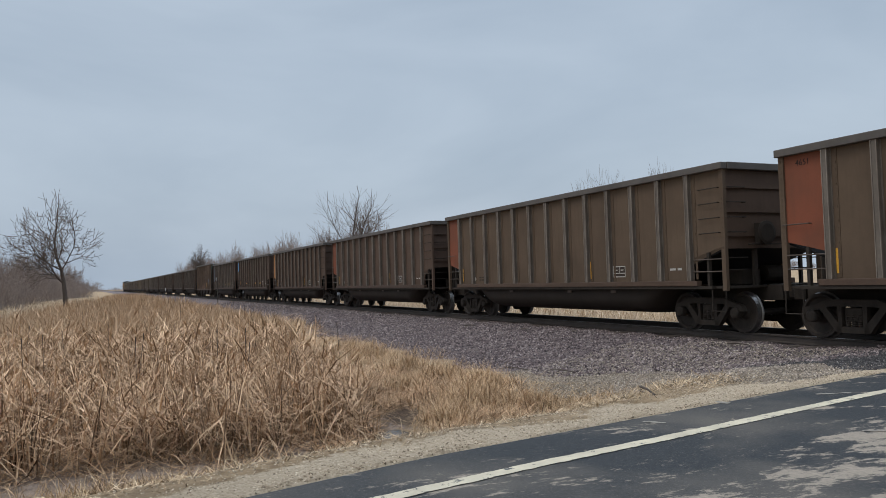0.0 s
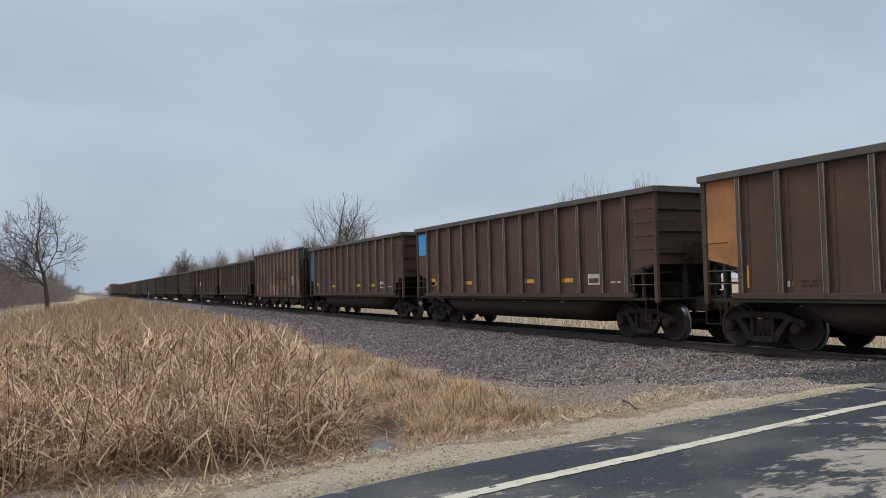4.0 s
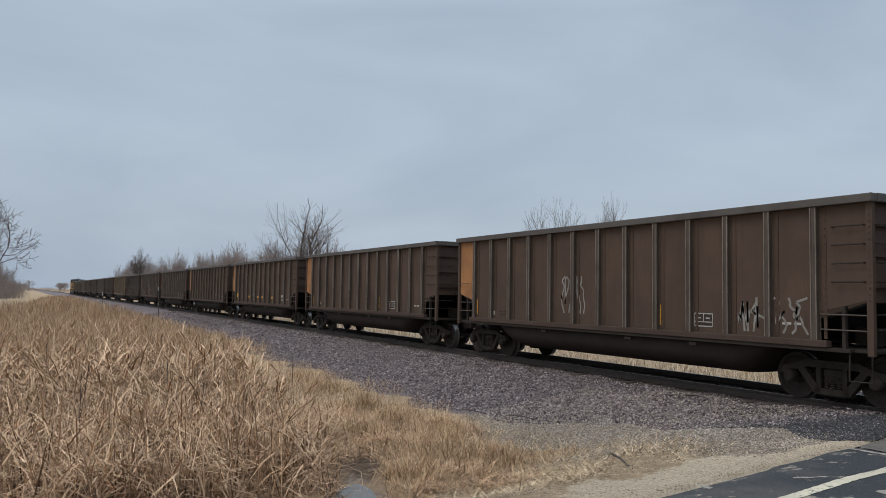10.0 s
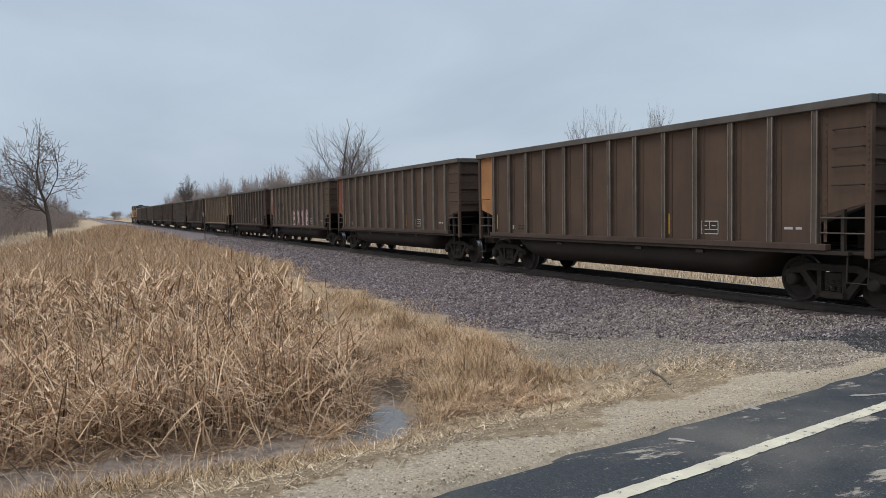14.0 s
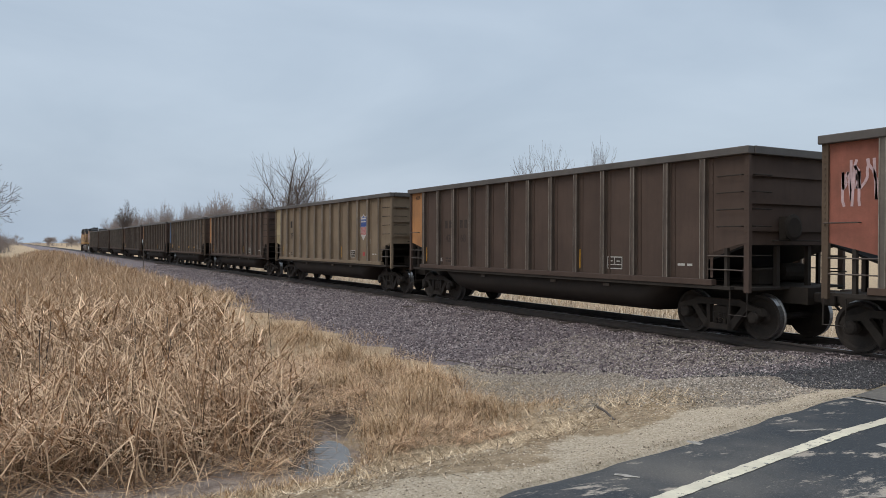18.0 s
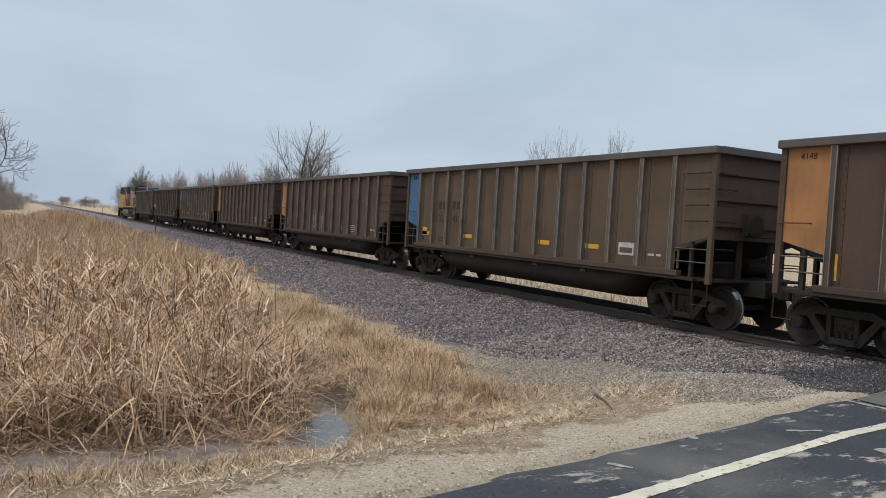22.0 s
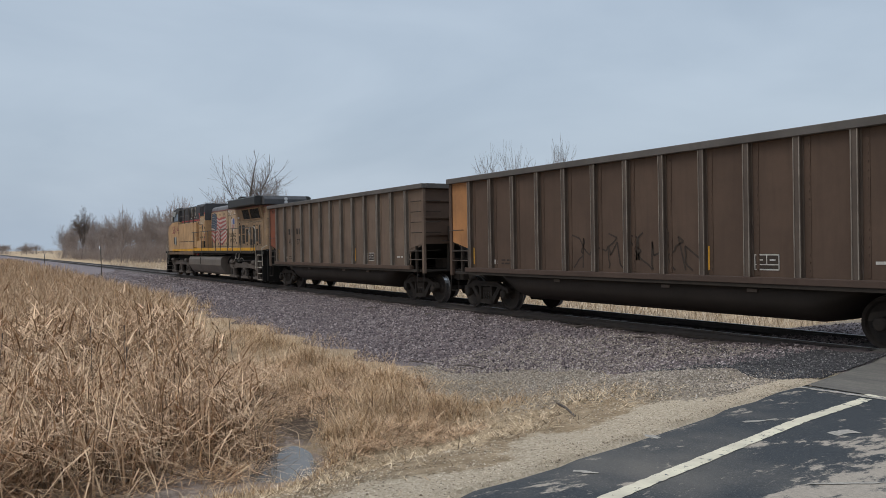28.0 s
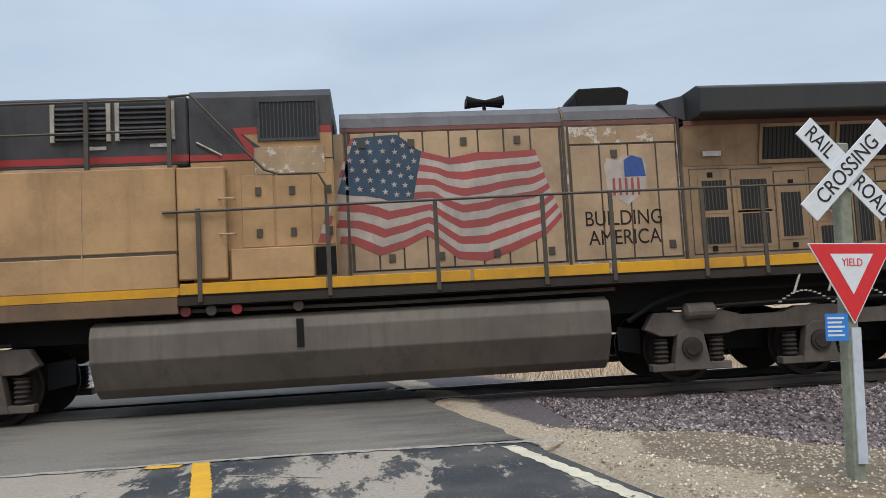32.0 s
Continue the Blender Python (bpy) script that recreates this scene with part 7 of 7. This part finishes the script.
tree(-72, -24.5, 47, 8.6, "thin forked bare tree at the wood's edge", 0.009, squeeze=0.65, stems=2, spread=0.5, depth=5)
tree(-56, -25.6, 49, 11.5, "tall bare tree at the wood's edge", 0.009, squeeze=0.55, stems=2, spread=0.55, depth=5)
tree(-60, -28.5, 51, 11.0, "tall bare tree at the wood's edge", 0.009, squeeze=0.55, spread=0.55, depth=5)

# woods: many bare trees and thickets, joined
VAR = [pieces_mesh(grow(100 + i, 9.0, stems=1 + i % 2, spread=0.6 + 0.1 * (i % 3), depth=4, droop=0.06, clear=0.34), 0.019) for i in range(9)]
_r = random.Random(3)


def thicket_variant(seed):
    r = random.Random(seed)
    pc = []
    for _ in range(17):
        p = Vector((r.gauss(0, 0.9), r.gauss(0, 0.9), -0.1))
        d = Vector((r.gauss(0, 0.25), r.gauss(0, 0.25), 1)).normalized()
        L = r.uniform(1.6, 4.2)
        e = p + d * L
        pc.append((p, e, 0.02, 0.012, 0))
        for _ in range(4):
            s = p.lerp(e, r.uniform(0.3, 0.95))
            pc.append((s, s + Vector((r.gauss(0, 0.4), r.gauss(0, 0.4), r.uniform(0.3, 1.0))), 0.014, 0.01, 1))
    return pieces_mesh(pc, 0.013)


THK = [thicket_variant(200 + i) for i in range(5)]


def joined(name, spots, variants, material, label, category):
    Vs, Fs, off = [], [], 0
    for i, (x, y, s, sz) in enumerate(spots):
        V, F = variants[i % len(variants)]
        a = _r.uniform(0, 6.28)
        c, sn = math.cos(a), math.sin(a)
        W = V.copy()
        W[:, 0], W[:, 1] = (V[:, 0] * c - V[:, 1] * sn) * s + x, (V[:, 0] * sn + V[:, 1] * c) * s + y
        W[:, 2] = V[:, 2] * sz + float(height(np.float64(x), np.float64(y)))
        Vs.append(W)
        Fs.append(F + off)
        off += len(W)
    return tagged(new(name, mesh_from(name, np.concatenate(Vs), np.concatenate(Fs), material)), label, category, kind="stuff")


spots = []
for i in range(170):
    x = -_r.uniform(96, 300)
    y = 11 + _r.uniform(0, 1) ** 1.3 * (60 if x > -150 else 45) + max(0, 12 - (abs(x) - 96) * 0.2)
    k = _r.uniform(0.9, 1.3)
    spots.append((x, y, k * 0.6, k))
for i in range(70):
    y = _r.uniform(16, 90)
    k = _r.uniform(0.8, 1.1)
    spots.append((-97 - _r.uniform(0, 12) - 0.1 * y, y, k * 0.6, k))
joined("far_wood", spots, VAR, M_HAZETWIG, "bare grey-brown wood beyond the tracks", "wood")
spots = []
for i in range(110):
    t = _r.random() ** 0.8
    x = -50 - t * 130
    y = -25.5 + t * 9.5 - abs(_r.gauss(0, 5)) - 0.5
    k = _r.uniform(0.45, 0.95) * (1.1 if x > -75 else 0.8)
    spots.append((x, y, k * 0.8, k * _r.uniform(0.8, 1.25)))
joined("marsh_wood", spots, VAR, M_HAZETWIG, "bare thin trees of the wood beside the marsh", "wood")
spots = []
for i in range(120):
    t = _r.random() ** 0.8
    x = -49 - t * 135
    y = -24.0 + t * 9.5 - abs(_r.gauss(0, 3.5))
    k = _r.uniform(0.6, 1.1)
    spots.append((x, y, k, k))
joined("thicket", spots, THK, M_HAZETWIG, "brown bare thicket at the foot of the wood", "thicket")
spots = []
for i in range(300):
    x = -97 - _r.uniform(0, 180) ** 1.0
    y = 10 + _r.uniform(0, 22) + max(0, 10 - (abs(x) - 97) * 0.2)
    k = _r.uniform(0.7, 1.2)
    spots.append((x, y, k, k))
for i in range(130):
    y = _r.uniform(14, 90)
    k = _r.uniform(0.7, 1.2)
    spots.append((-95 - _r.uniform(0, 6) - 0.1 * y, y, k, k))
joined("thicket", spots, THK, M_HAZETWIG, "brown bare thicket at the foot of the far wood", "thicket")
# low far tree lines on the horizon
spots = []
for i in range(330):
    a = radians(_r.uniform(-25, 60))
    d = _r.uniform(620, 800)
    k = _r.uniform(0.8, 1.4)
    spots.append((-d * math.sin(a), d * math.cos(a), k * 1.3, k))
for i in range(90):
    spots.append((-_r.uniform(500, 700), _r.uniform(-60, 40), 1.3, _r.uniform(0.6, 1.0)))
joined("horizon_wood", spots, THK + VAR[:2], M_HAZETWIG, "thin line of bare trees on the horizon", "wood")

# ---- signs ----
def crossbuck(x, y, turn, yield_sign, label, top=3.02, cz=2.86, k=1.0, lean=0.0):
    z = float(height(np.float64(x), np.float64(y)))
    sg = tagged(new("railroad_crossing_sign"), label, "crossing sign")
    sg.matrix_basis = pose(x, y, z, 0, lean, turn)
    part("post", box(-0.06 * k, 0.06 * k, -0.05, 0.07, -0.3, top), M_POST, sg, "weathered grey-green wooden post", 0.01)
    for nm, ang, yy in (("rail_road_board", -45, -0.062), ("crossing_board", 45, -0.082)):
        bm = box(-0.61 * k, 0.61 * k, -0.006, 0.006, -0.115 * k, 0.115 * k)
        bmesh.ops.transform(bm, matrix=Matrix.Translation((0, yy, cz)) @ Matrix.Rotation(radians(-ang), 4, "Y"), verts=bm.verts)
        bd = part(nm, bm, M_SIGNW, sg, "white reflective board with black letters")
        for word, off, wide in ((("RAIL", -0.38, 0.8), ("ROAD", 0.38, 0.8)) if ang < 0 else (("CROSSING", 0.0, 0.86),)):
            me = LETTERS[word].copy()
            me.materials.clear()
            me.materials.append(M_SIGNK)
            me.transform(Matrix.Translation((0, yy - 0.008, cz)) @ Matrix.Rotation(radians(-ang), 4, "Y") @ Matrix.Translation((off * k, 0, 0)) @ pose(0, 0, 0, 90) @ Matrix.Diagonal((0.215 * wide * k, 0.215 * k, 1, 1)))
            o = new("lettering", me)
            o.parent = bd
    if yield_sign:
        tri = lambda s: [(-0.455 * s * k, 0.26 * s * k), (0.455 * s * k, 0.26 * s * k), (0.0, -0.53 * s * k)]
        yz = 1.65
        ys = part("yield_board", prism([(a, b + yz - 0.02) for a, b in tri(1.0)], -0.072, -0.062), M_SIGNW, sg, "red and white yield board")
        part("yield_border", prism([(a, b + yz - 0.02) for a, b in tri(0.96)], -0.075, -0.072), M_SIGNR, ys)
        part("yield_field", prism([(a, b + yz + 0.0) for a, b in tri(0.5)], -0.078, -0.075), M_SIGNW, ys)
        me = LETTERS["YIELD"].copy()
        me.materials.clear()
        me.materials.append(M_SIGNR)
        me.transform(Matrix.Translation((0, -0.080, yz + 0.035)) @ pose(0, 0, 0, 90) @ Matrix.Diagonal((0.085 * k, 0.105 * k, 1, 1)))
        o = new("lettering", me)
        o.parent = ys
        part("reflective_sleeve", box(-0.022, 0.055, -0.064, -0.05, 0.14, 1.18), M_SLEEVE, sg, "silver reflective strip on the post")
        bl = part("notice_plate", box(-0.24, -0.05, -0.064, -0.055, 1.08, 1.29), M_SIGNB, sg, "blue notice plate")
        for j in range(5):
            part("text_bar", box(-0.225, -0.085 - 0.02 * (j % 2), -0.066, -0.064, 1.115 + j * 0.033, 1.13 + j * 0.033), M_SIGNW, bl)
    return sg


crossbuck(2.53, -6.73, 2.0, True, "crossbuck and yield sign on a wooden post by the road", 2.64, 2.42, 0.8, 2.4)
crossbuck(-12.0, 6.2, 11.5, False, "crossbuck sign on a wooden post beyond the tracks")

mk = tagged(new("track_marker"), "thin leaning rusty post with a pale marker plate", "marker post")
mz = float(height(np.float64(-68.2), np.float64(-4.6)))
mk.matrix_basis = pose(-68.2, -4.6, mz, 0, -7, 0)
part("post", box(-0.03, 0.03, -0.03, 0.03, -0.2, 2.75), M_RAILP, mk)
bm = box(-0.32, 0.12, -0.012, 0.012, -0.12, 0.12)
bmesh.ops.transform(bm, matrix=Matrix.Translation((-0.1, -0.045, 2.66)) @ Matrix.Rotation(radians(-18), 4, "Z") @ Matrix.Rotation(radians(-20), 4, "Y"), verts=bm.verts)
part("marker_plate", bm, M_SIGNW, mk, "pale tilted plate")
mk2 = tagged(new("track_marker"), "far thin marker post with a white plate", "marker post")
mk2.matrix_basis = pose(-122, -4.4, float(height(np.float64(-122.0), np.float64(-4.4))))
part("post", box(-0.04, 0.04, -0.04, 0.04, -0.2, 1.9), M_RAILP, mk2)
part("marker_plate", box(-0.2, 0.2, -0.06, -0.04, 1.5, 1.95), M_SIGNW, mk2)

# ---- what moves ----
RUN = [(0, 0.0), (6, 70.37), (9, 105.75), (13, 153.05), (19, 224.04), (24, 283.25), (28, 330.68), (32, 378.15)]


def run_at(t):
    for (a, da), (b, db) in zip(RUN, RUN[1:]):
        if t <= b:
            return da + (db - da) * (t - a) / (b - a)
    return RUN[-1][1]


def roll(ws, home, radius, start):
    """Turns a wheelset about its axle while its car is near."""
    turn0 = radians(55) * radius
    rows = [(0, home)]
    t0 = max(0.0, min(31.0, (-42 - start) / 11.8))
    t1 = min(32.0, max(t0 + 0.5, (6 - start) / 11.8))
    n = max(1, int((run_at(t1) - run_at(t0)) / turn0))
    for i in range(n + 1):
        t = t0 + (t1 - t0) * i / n
        if round(t * FPS) <= round(rows[-1][0] * FPS):
            continue
        ang = math.degrees((run_at(t) - run_at(t0)) / radius)
        rows.append((t, home @ pose(0, 0, 0, 0, ang % 360, 0)))
    if rows[-1][0] < 32:
        rows.append((32, rows[-1][1]))
    walk(ws, rows)


def motions():
    things = [(c, -11.48 + 7.3 - 16.18 * k) for k, c in enumerate(cars)] + [(loco, -389.04)]
    for ob, x in things:
        walk(ob, [(t, pose(x + d, 0, 0)) for t, d in RUN])
        for tr in ob.children:
            if tr.name.split(".")[0] != "truck":
                continue
            for ws in tr.children:
                if ws.name.split(".")[0] == "wheelset":
                    home = ws.matrix_basis.copy()
                    roll(ws, home, 0.53 if ob is loco else 0.457, x + tr.matrix_basis.translation.x + home.translation.x)


motions()
